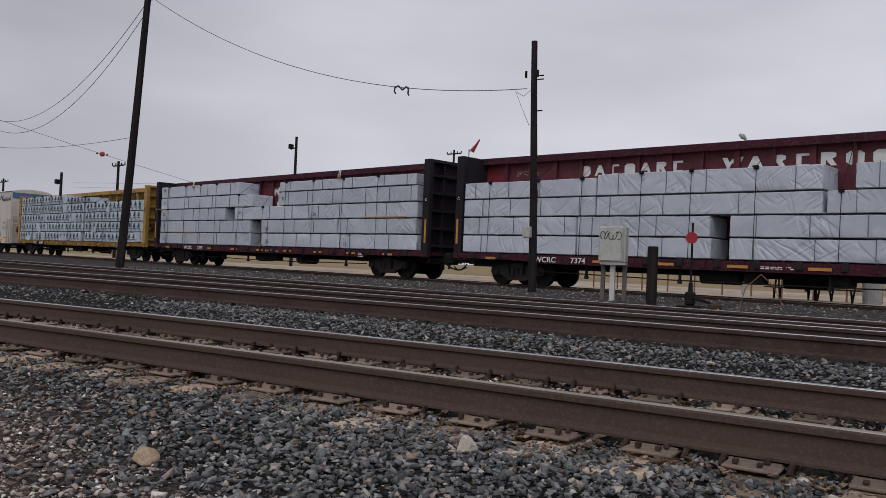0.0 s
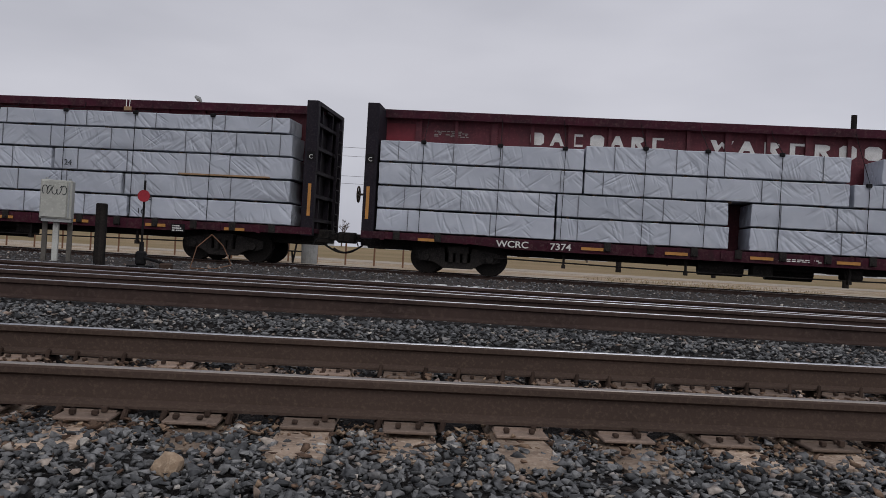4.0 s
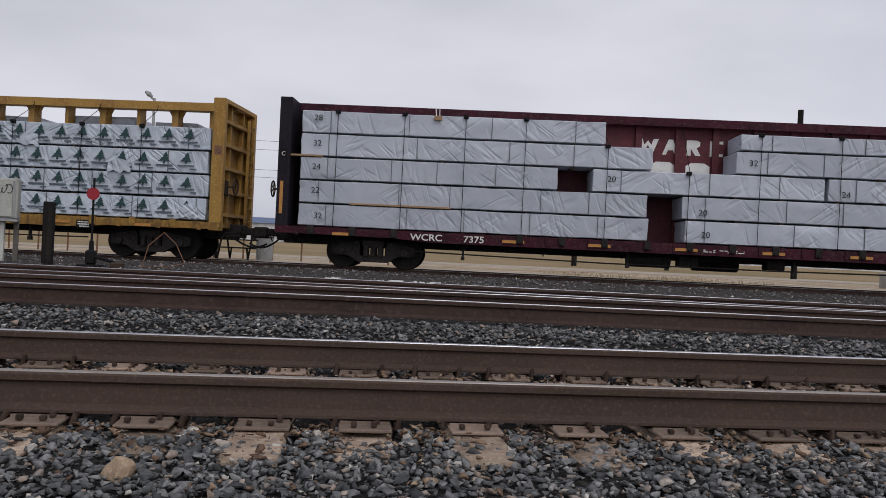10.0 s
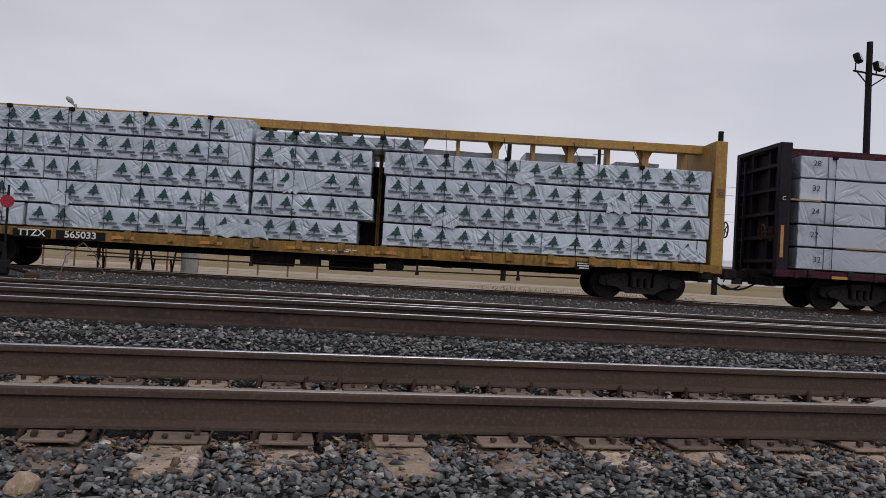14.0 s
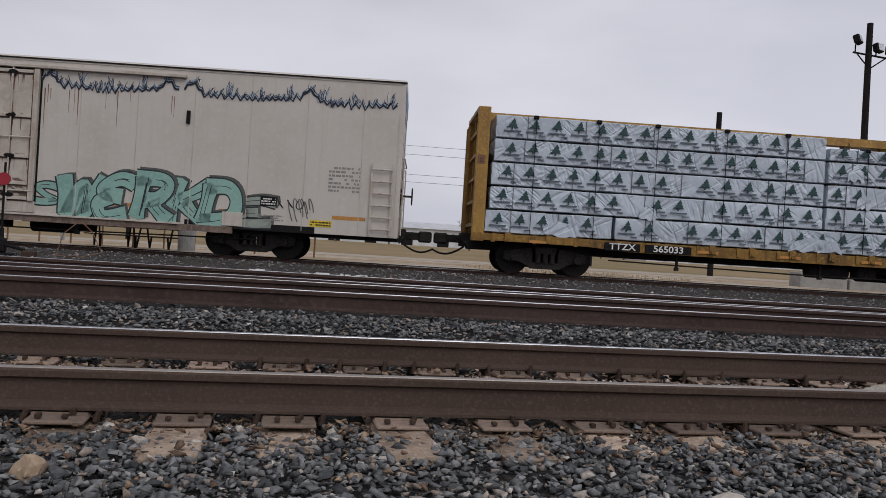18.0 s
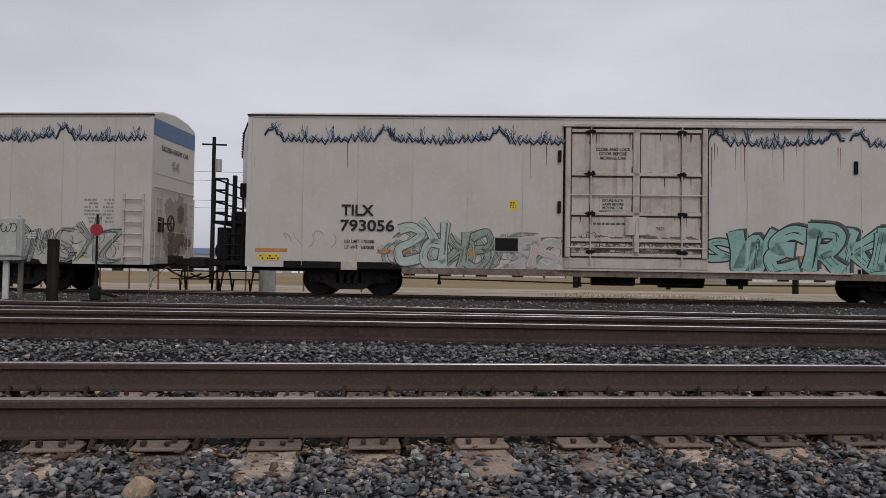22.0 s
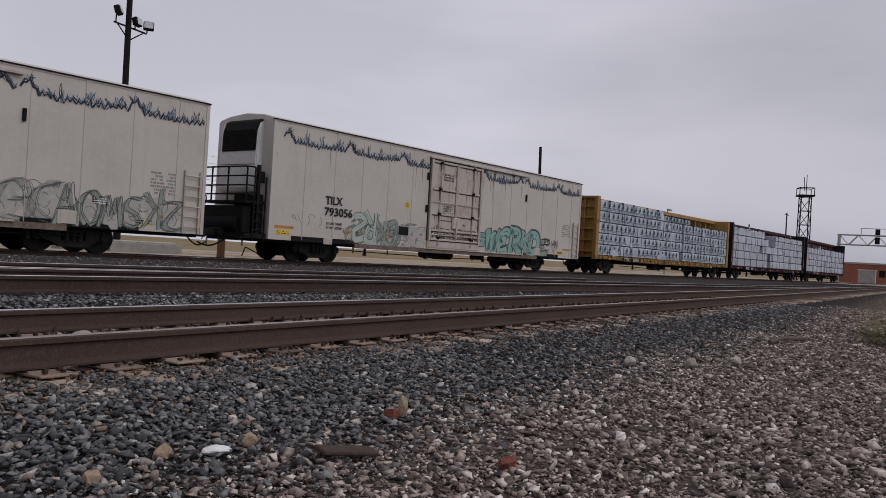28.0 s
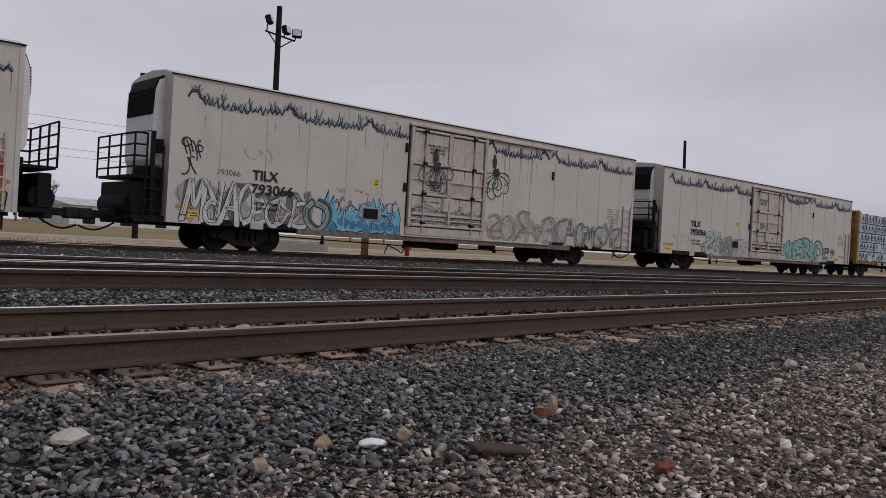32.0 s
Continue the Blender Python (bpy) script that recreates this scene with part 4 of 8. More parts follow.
    lip = B(-h + 0.1, h - 0.1, -0.40, -0.36, top - 0.22, top + 0.015)
    part("chord_lip", lip, body if open_top else M_SILL, car)
    # pieces of orange reflector on the sill
    r0 = None
    for i in range(9):
        x = -h + 1.9 + i * (L - 3.2) / 8.4
        if letters and -h + 3.0 < x < -h + 6.3:
            continue
        if r0 is None:
            r0 = part("reflector", B(-0.30, 0.30, -1.508, -1.500, 0.87, 0.95), M_REFLECT_O, car)
            r0.location = (x, 0, 0)
        else:
            share(r0, pose(x, 0, 0), car)
    part("label_board", B(h - 4.1, h - 3.7, -1.512, -1.474, 0.74, 0.97), M_DARK, car)
    tagged(part("label_print", bars(rng, h - 4.06, h - 3.74, 0.76, 0.95, 3, -1.514), M_LETTER_W, car), kind="stuff")
    tagged(part("sill_print", bars(rng, 0.3, 1.4, 0.86, 0.95, 2, -1.476), M_LETTER_W, car), kind="stuff")
    if letters:
        mark, serial = letters.split()
        lettering("reporting_mark", mark, 0.25, side(-h + 4.2, 0.91, -1.516), M_LETTER_W, car, bold=0.004, width=1.15)
        lettering("car_number", serial, 0.25, side(-h + 5.5, 0.91, -1.516), M_LETTER_W, car, bold=0.004, width=1.15)
        if open_top:
            for a, b in ((3.7, 4.7), (4.85, 6.15)):
                part("mark_plate", B(-h + a, -h + b, -1.512, -1.47, 0.80, 1.02), M_DARK, car, "black painted panel under the mark")
    underframe(car, L, seed)
    if letters:
        x = -h + 1.6
        while x < h - 1.0:
            high = max([z1 for _, z1, spans in loads if any(a < x + h < b for a, b in spans)] or [D0])
            part("load_cable", chain(bmesh.new(), [(x, -0.36, top - 0.05), (x + 0.01, -0.5, max(high + 0.03, top - 0.3)), (x + 0.02, -1.45, high + 0.02), (x, -1.462, 1.05)], 0.009), M_DARK, car, "steel cable over the load")
            part("corner_protector", B(x - 0.06, x + 0.08, -1.475, -1.38, high - 0.06, high + 0.04, 0.015), M_DARK, car, "black corner protector under a cable")
            x += rng.uniform(1.6, 2.4)
    for s in (-1, 1):
        truck(car, s * (h - truck_in))
    for i, (tier_z0, tier_z1, spans) in enumerate(loads):
        for j, (a, b) in enumerate(spans):
            wrapped(car, -h + a, -h + b, -1.40, -0.22, tier_z0, tier_z1, seed * 100 + i * 10 + j, printed)
            wrapped(car, -h + a, -h + b, 0.22, 1.40, tier_z0, tier_z1, seed * 100 + 50 + i * 10 + j)
        # battens between the tiers
        bt = bmesh.new()
        for a, b in spans:
            x = -h + a + 0.3
            while x < -h + b - 0.1:
                box(bt, x - 0.045, x + 0.045, -1.31, -0.3, tier_z0 - 0.05, tier_z0)
                x += 1.2
        tagged(part("batten", bt, M_BATTEN, car), kind="stuff")
    return car


D0, TH = 1.11, 0.645      # deck height under the load, height of a tier


def tiers(rows, step=TH, base=D0):
    return [(base + i * step, base + (i + 1) * step - 0.05, spans) for i, spans in enumerate(rows)]


BLOCKS = {
    "v": [(-0.5, 0.5), (-0.22, -0.5), (0.0, 0.1), (0.22, -0.5), (0.5, 0.5), (0.26, 0.5), (0.16, 0.1), (0.0, 0.4), (-0.16, 0.1), (-0.26, 0.5)],
    "a": [(-0.38, -0.5), (-0.2, -0.5), (-0.12, -0.2), (0.12, -0.2), (0.2, -0.5), (0.38, -0.5), (0.1, 0.5), (-0.1, 0.5)],
    "n": [(-0.32, -0.5), (-0.12, -0.5), (-0.12, -0.05), (0.1, -0.5), (0.34, -0.5), (0.14, 0.0), (0.3, 0.15), (0.3, 0.4), (0.15, 0.5), (-0.32, 0.5)],
    "e": [(-0.3, -0.5), (0.3, -0.5), (0.3, -0.32), (-0.08, -0.32), (-0.08, 0.32), (0.3, 0.32), (0.3, 0.5), (-0.3, 0.5)],
    "o": [(-0.2, -0.5), (0.2, -0.5), (0.36, -0.3), (0.36, 0.3), (0.2, 0.5), (-0.2, 0.5), (-0.36, 0.3), (-0.36, -0.3)],
}


def blocks(car, x0, x1, shapes, z, h, y, material):
    """A company name in big letters: one plain block a letter."""
    w = (x1 - x0) / len(shapes)
    for i, k in enumerate(shapes):
        bm = slab(bmesh.new(), [(px * w * 0.95, pz * h) for px, pz in BLOCKS[k]], -0.006, 0.0)
        part("letter_block", bm, material, car).matrix_basis = pose(x0 + (i + 0.5) * w, y, z)


T45 = 4.63
loads_a = tiers([[(0.4, 10.0), (11.0, 17.1), (17.2, 22.0)], [(0.4, 9.95), (10.9, 16.9), (17.0, 21.9)], [(0.4, 7.5), (8.45, 14.7), (14.8, 21.95)], [(0.4, 10.05), (12.3, 21.9)]])
loads_a.append((D0 + 4 * TH, D0 + 5 * TH - 0.05, [(0.4, 8.75)]))
loads_a.append((D0 + 4 * TH, D0 + 4.66 * TH, [(12.4, 21.8)]))
loads_a = [(z0, z1, [(a + 0.22, b + 0.22) for a, b in spans]) for z0, z1, spans in loads_a]
car_a = centerbeam("lumber_car", "maroon and black centre-beam flat car loaded with white-wrapped lumber, moving", 22.85, loads_a, T45, M_BLACKCAR, M_SILL, M_MAROON, 21, "WCRC    7375", 2.7)
blocks(car_a, -1.37, 4.5, "vanenooee", 3.86, 0.44, -0.10, M_LETTER_W)
blocks(car_a, -1.1, 0.9, "oo", 3.2, 0.46, -0.10, M_LETTER_W)
for i, (x, z) in enumerate([(-10.5, 4.1), (-10.5, 3.4), (-10.5, 2.75), (-10.5, 2.1), (-10.4, 1.4), (-2.4, 2.75), (0.1, 1.95), (0.2, 1.35), (1.4, 3.35), (3.9, 2.6), (6.4, 1.7), (6.2, 1.3)]):
    lettering("pen_number", ("28", "32", "24", "22", "32", "20", "20", "20", "32", "24", "16", "16")[i], 0.23, side(x + 0.15, z - 0.02, -1.447), M_INK, car_a, width=1.05)
# torn wrap with bare timber showing, and a tagged winch strap on the chord
for x0, x1, z in ((7.4, 10.1, D0 + 2 * TH - 0.01), (-9.4, -6.6, D0 + TH - 0.03), (-11.1, -10.2, D0 + 3 * TH - 0.03)):
    part("bare_board", B(x0, x1, -1.432, -1.30, z, z + 0.05, 0.004), M_TIMBER, car_a, "bare timber edge showing under torn wrap")
for x in (-7.05, 5.8):
    part("strap_tag", B(x - 0.11, x + 0.11, -1.50, -1.46, 4.14, 4.26, 0.008), M_TIMBER, car_a, "small wooden tag on a strap")
    part("strap_end", chain(chain(bmesh.new(), [(x - 0.05, -1.47, 4.24), (x - 0.08, -1.42, 4.48)], 0.012), [(x + 0.04, -1.47, 4.24), (x + 0.03, -1.42, 4.48)], 0.012), M_LITTER, car_a)
loads_b = tiers([[(0.4, 5.3), (5.35, 9.95), (10.5, 21.5)], [(0.4, 5.3), (5.35, 9.9), (10.5, 21.4)], [(0.4, 6.0), (6.05, 13.0), (13.12, 21.5)]])
loads_b.append((D0 + 3 * TH, D0 + 4 * TH - 0.08, [(0.4, 6.0)]))
loads_b.append((D0 + 3 * TH, D0 + 4 * TH + 0.02, [(6.05, 13.0), (13.8, 21.4)]))
car_b = centerbeam("lumber_car", "maroon centre-beam flat car loaded with white-wrapped lumber, moving", 21.9, loads_b, T45, M_BLACKCAR, M_SILL, M_MAROON, 22, "WCRC    7374", 2.7)
blocks(car_b, -6.5, -2.5, "oaeoane", 4.02, 0.36, -0.10, M_LETTER_W)
blocks(car_b, -1.35, 4.85, "vanenooee", 4.02, 0.38, -0.10, M_LETTER_W)
part("instruction_print", bars(random.Random(5), -9.2, -8.2, 3.95, 4.14, 4, -0.095), M_FAINT, car_b)
part("red_patch", B(-10.75, -9.75, -0.098, -0.092, 3.7, 4.3), M_REDPANEL, car_b, "brighter red panel")
TY = 0.655
loads_c = [(D0 + i * TY, D0 + (i + 1) * TY - 0.05, s) for i, s in enumerate([[(0.35, 3.9), (4.0, 12.9), (13.6, 22.6)], [(0.45, 9.9), (10.0, 13.3), (13.6, 22.65)], [(0.45, 9.9), (10.0, 13.2), (13.6, 22.6)], [(0.5, 9.9), (10.0, 13.2), (13.55, 22.65)]])]
loads_c.append((D0 + 4 * TY, D0 + 5 * TY - 0.05, [(0.5, 9.9)]))
loads_c.append((D0 + 4 * TY, D0 + 4.5 * TY, [(10.0, 14.6)]))
car_c = centerbeam("lumber_car", "weathered yellow centre-beam flat car with tree-printed white lumber bundles, moving", 23.05, loads_c, 4.53, M_YELLOW, M_YSILL, M_YELLOW, 23, "TTZX    565033", 2.15, open_top=True, printed=True)
for a, b, up in ((14.3, 16.6, 0.50), (17.6, 19.7, 0.62), (20.3, 21.6, 0.45)):
    wrapped(car_c, -11.5 + a, -11.5 + b, 0.22, 1.40, D0 + 4 * TY, D0 + (4 + up) * TY, 2390 + int(a))
flaps = random.Random(12)
for x, z, w in ((-9.6, 1.15, 1.1), (-6.9, 1.75, 0.5), (-2.6, 1.15, 1.6), (-1.0, 3.2, 0.5), (-0.7, 2.45, 0.45), (3.4, 1.75, 0.8), (5.6, 3.05, 0.6), (8.2, 2.4, 0.7), (10.3, 1.2, 0.6)):
    edge = [(x + w * i / 7, z + flaps.uniform(-0.10, 0.03)) for i in range(8)]
    part("torn_flap", slab(bmesh.new(), edge + [(x + w * 0.9, z + 0.26), (x + w * 0.4, z + 0.36), (x + w * 0.06, z + 0.2)], -1.462, -1.452), M_WRAP2, car_c, "torn flap of pale wrap")
loads_d = tiers([[(0.4, 10.6), (10.8, 21.5)]] * 5)
car_d = centerbeam("lumber_car", "dark centre-beam flat car far back with white-wrapped lumber, moving", 21.9, loads_d, T45, M_MAROON, M_MAROON, M_MAROON, 24, "", 2.7)


# ---------------- insulated box cars
def blob(rng, cx, cz, rx, rz, n=9, wob=0.3):
    ph = rng.uniform(0, 6)
    out = []
    for i in range(n):
        a = 2 * math.pi * i / n + ph
        k = 1 + rng.uniform(-wob, wob)
        out.append((cx + rx * k * math.cos(a), cz + rz * k * math.sin(a)))
    return out


def tag_lines(car, x0, x1, z0, z1, n, ink, seed, y, line=0.03):
    """Quick loops and strokes of spray."""
    rng = random.Random(seed)
    bm = bmesh.new()
    w = (x1 - x0) / n
    for i in range(n):
        cx, cz = x0 + (i + 0.5) * w, (z0 + z1) / 2
        a0, turn = rng.uniform(0, 6), rng.choice((-1, 1)) * rng.uniform(2.5, 6)
        r = rng.uniform(0.5, 1.0)
        ribbon(bm, [(cx + w * 0.55 * r * math.cos(a0 + turn * t), cz + (z1 - z0) * 0.5 * r * math.sin(a0 * 0.7 + turn * 0.8 * t)) for t in np.linspace(0, 1, 12)], line, y - 0.006, y)
    tagged(part("spray_tag", bm, ink, car, "sprayed scribble"), kind="stuff")


def icicles(car, x0, x1, z, seed, y):
    """The zigzag of dark drips sprayed along the roof edge, a pale blue band in its teeth, humps and leafy plumes over it."""
    rng = random.Random(seed)
    nv, sb, wh = bmesh.new(), bmesh.new(), bmesh.new()
    x, pts, k = x0, [], 0
    while x < x1:
        ph = (x - x0) % 3.15 / 3.15
        base = z - 0.10 - 0.10 * math.sin(ph * math.pi) + (0.26 * math.exp(-((ph - 0.07) / 0.06) ** 2))
        tooth = rng.uniform(0.02, 0.05) if ph < 0.16 else rng.choice((0.03, 0.045, 0.06, 0.10))
        pts.append((x, base + (tooth if k % 2 else -tooth)))
        x += rng.uniform(0.055, 0.115)
        k += 1
    ribbon(nv, pts, 0.058, y - 0.006, y)
    ribbon(nv, [(a + 0.02, b + 0.055 + rng.uniform(0, 0.02)) for a, b in pts], 0.022, y - 0.0065, y)
    for i, ((a, b), (c, d)) in enumerate(zip(pts, pts[1:])):
        u, v = rng.uniform(0.07, 0.13), rng.uniform(0.07, 0.13)
        slab(sb, [(a, b), (c, d), (c, d + v), (a, b + u)], y - 0.003, y)
        if i % 2 and rng.random() < 0.6:
            slab(nv, [(a - 0.012, b + 0.02), (a + 0.014, b + 0.02), (a + 0.025, b + rng.uniform(0.12, 0.2))], y - 0.0068, y)
    for i in range(1, len(pts) - 2):
        cx, cz = pts[i]
        big = i % 10 == 3
        if not big and rng.random() < 0.45:
            continue
        for j in range(5 if big else 2):
            tall = min(z + 0.33, cz + (rng.uniform(0.26, 0.46) if big else rng.uniform(0.12, 0.22))) - cz
            bx, tilt, up = cx + rng.uniform(-0.07, 0.07), rng.uniform(-0.13, 0.13), tall * rng.uniform(0.55, 1.0)
            w = rng.uniform(0.024, 0.046) if big else rng.uniform(0.018, 0.03)
            mx, mz = bx + tilt * 0.45, cz + up * 0.55
            slab(sb if j % 3 else wh, [(bx - w * 0.4, cz), (bx + w * 0.4, cz), (mx + w, mz), (bx + tilt, cz + up), (mx - w, mz)], y - 0.004 - 0.0004 * j, y)
            ribbon(nv, [(bx - w * 0.4, cz), (mx - w, mz), (bx + tilt, cz + up)], 0.011, y - 0.0075, y)
            if j % 2:
                ribbon(nv, [(bx + w * 0.4, cz), (mx + w, mz), (bx + tilt, cz + up)], 0.012, y - 0.0075, y)
    tagged(part("icicle_line", nv, M_NAVY, car, "dark zigzag line of spray under the roof edge"), kind="stuff")
    tagged(part("icicle_fill", sb, M_SKYBLUE, car, "pale blue spray shapes"), kind="stuff")
    tagged(part("icicle_light", wh, M_SPRAYWHITE, car, "white spray shapes"), kind="stuff")


# strokes of sprayed letters, in a unit box
STROKES = {
    "W": [[(-0.05, 1.0), (0.10, 0.55), (0.22, 0.02), (0.40, 0.62), (0.50, 0.75), (0.62, 0.05), (0.78, 0.45), (0.98, 1.02)]],
    "E": [[(0.95, 0.88), (0.55, 1.0), (0.14, 0.80), (0.20, 0.55), (0.62, 0.52)], [(0.30, 0.54), (0.06, 0.30), (0.30, 0.02), (0.90, 0.12)]],
    "R": [[(0.16, 0.0), (0.12, 0.95)], [(0.0, 0.98), (0.60, 1.0), (0.86, 0.76), (0.62, 0.52), (0.30, 0.48)], [(0.45, 0.48), (0.70, 0.20), (1.02, 0.0)]],
    "K": [[(0.16, 1.05), (0.14, 0.5), (0.20, 0.0)], [(0.92, 0.92), (0.60, 0.68), (0.30, 0.50)], [(0.40, 0.52), (0.75, 0.20), (1.0, 0.06)]],
    "S": [[(0.92, 0.86), (0.52, 1.0), (0.14, 0.80), (0.42, 0.56), (0.82, 0.36), (0.62, 0.04), (0.04, 0.12)]],
    "A": [[(0.0, 0.0), (0.25, 0.6), (0.46, 1.0), (0.70, 0.5), (0.98, 0.0)], [(0.24, 0.36), (0.76, 0.36)]],
    "M": [[(0.0, 0.0), (0.10, 0.6), (0.20, 1.0), (0.48, 0.35), (0.78, 1.0), (0.90, 0.55), (1.0, 0.0)]],
    "O": [[(0.50, 1.0), (0.12, 0.82), (0.06, 0.40), (0.40, 0.02), (0.84, 0.20), (0.92, 0.66), (0.60, 0.98)]],
    "D": [[(0.14, 0.0), (0.12, 1.0)], [(0.02, 0.98), (0.55, 0.96), (0.92, 0.60), (0.80, 0.18), (0.10, 0.02)]],
    "Z": [[(0.05, 0.92), (0.55, 1.0), (0.92, 0.86), (0.50, 0.45), (0.06, 0.10), (0.50, 0.0), (1.0, 0.10)]],
}


def bend(pts, sub=5):
    """A smooth open line through the points."""
    out = []
    for i in range(len(pts) - 1):
        p0, p1, p2, p3 = pts[max(0, i - 1)], pts[i], pts[i + 1], pts[min(len(pts) - 1, i + 2)]
        for s in range(sub):
            t = s / sub
            out.append(tuple(0.5 * (2 * b + (c - a) * t + (2 * a - 5 * b + 4 * c - d) * t * t + (3 * b - a - 3 * c + d) * t ** 3) for a, b, c, d in zip(p0, p1, p2, p3)))
    return out + [pts[-1]]


def brush(bm, pts, w, y0, y1, flare=0.35):
    """A sprayed stroke that swells towards its ends, with pointed tips."""
    n = len(pts)
    left, right = [], []
    for i, (x, z) in enumerate(pts):
        a, c = pts[max(0, i - 1)], pts[min(n - 1, i + 1)]
        dx, dz = c[0] - a[0], c[1] - a[1]
        k = math.hypot(dx, dz) or 1
        t = i / (n - 1)
        half = w / 2 * (1 - flare / 2 + flare * abs(2 * t - 1))
        left.append((x - dz / k * half, z + dx / k * half))
        right.append((x + dz / k * half, z - dx / k * half))
    for i in range(n - 1):
        slab(bm, [left[i], left[i + 1], right[i + 1], right[i]], y0, y1)
    for i, j, s in ((0, 1, 1), (n - 1, n - 2, -1)):
        tip = (pts[i][0] + (pts[i][0] - pts[j][0]) * 0.5 + 0.12 * w * s, pts[i][1] + (pts[i][1] - pts[j][1]) * 0.5)
        slab(bm, [left[i], tip, right[i]], y0, y1)


def letters_piece(car, x0, x1, z0, z1, word, fill, ink, seed, y, stroke=0.24, line=0.05, lean=0.12, shade=None, inner=3, flip=True):
    """A sprayed piece: fat leaning letters with dark outlines, each lapping over the last, a cast edge behind and thin lines inside."""
    rng = random.Random(seed)
    w, hz = (x1 - x0) / len(word), z1 - z0
    for i, key in enumerate(word):
        fb, ib, sb = bmesh.new(), bmesh.new(), bmesh.new()
        lx, lz = x0 + i * w + rng.uniform(-0.03, 0.03), z0 + rng.uniform(-0.03, 0.05) * hz
        sx, sz = w * rng.uniform(1.0, 1.14), hz * rng.uniform(0.92, 1.04)
        yy = y - 0.0034 * (i % 3)
        for st in STROKES[key]:
            if flip:      # shapes like letters, that spell nothing
                st = [(1 - px, 1 - pz if i % 2 else pz) for px, pz in st]
            pts = bend([(lx + sx * (px + rng.uniform(-0.05, 0.05)) + lean * pz * hz, lz + sz * (pz + rng.uniform(-0.05, 0.04))) for px, pz in st])
            if shade is not None:
                brush(sb, [(a + 0.07, b + 0.05) for a, b in pts], stroke + line * 2.2, yy - 0.0006, y)
            brush(ib, pts, stroke + line * 2, yy - 0.0014, y)
            brush(fb, pts, stroke, yy - 0.0024, y)
            for _ in range(inner):
                j = rng.randrange(max(1, len(pts) - 4))
                o = rng.uniform(-0.36, 0.36) * stroke
                ribbon(ib, [(a + o, b + o * 0.3) for a, b in pts[j:j + 5]], line * 0.5, yy - 0.0032, y)
        if shade is not None:
            part("graffiti_shade", sb, shade, car)
        else:
            sb.free()
        part("graffiti_outline", ib, ink, car, "dark sprayed outline of a letter")
        part("graffiti_letter", fb, fill, car, "sprayed graffiti letter")


def worn_piece(car, x0, x1, z0, z1, word, fill, band, ink, seed, y, line=0.024):
    """A faded piece: ragged washes of colour with the ghost of letters in many thin parallel lines."""
    rng = random.Random(seed)
    w, hz = (x1 - x0) / len(word), z1 - z0
    wash, grey, thin = bmesh.new(), bmesh.new(), bmesh.new()
    for i, key in enumerate(word):
        lx, up = x0 + i * w, hz * rng.uniform(0.72, 1.05)
        for j in range(3):
            slab(wash, blob(rng, lx + w * rng.uniform(0.2, 0.8), z0 + up * rng.uniform(0.25, 0.7), w * rng.uniform(0.3, 0.5), up * rng.uniform(0.22, 0.36), 18, 0.3), y - 0.0010 - 0.0003 * j, y)
        for st in STROKES[key]:
            st = [(1 - px, 1 - pz if i % 2 else pz) for px, pz in st]
            pts = bend([(lx + w * (px + rng.uniform(-0.06, 0.06)), z0 + up * (pz + rng.uniform(-0.05, 0.05))) for px, pz in st])
            brush(grey, pts, w * rng.uniform(0.10, 0.2), y - 0.0022, y, 0.6)
            for o in (-0.16, -0.10, 0.10, 0.17):
                if rng.random() < 0.8:
                    ribbon(thin, [(a + o * w + rng.uniform(-0.008, 0.008), b + o * w * 0.4 + rng.uniform(-0.008, 0.008)) for a, b in pts], line * rng.uniform(0.6, 1.2), y - 0.0030, y)
        for _ in range(4):
            cx, cz, r, a0 = lx + rng.uniform(0, w), z0 + rng.uniform(0.15, 0.8) * up, rng.uniform(0.08, 0.26), rng.uniform(0, 6)
            ribbon(thin, [(cx + r * math.cos(a0 + t), cz + r * math.sin(a0 + t)) for t in np.linspace(0, rng.uniform(1.2, 3.6), 9)], line * 0.8, y - 0.0032, y)
    tagged(part("graffiti_wash", wash, fill, car, "faded wash of spray paint"), kind="stuff")
    tagged(part("graffiti_band", grey, band, car, "faded sprayed letters"), kind="stuff")
    tagged(part("graffiti_line", thin, ink, car, "thin faded spray lines"), kind="stuff")


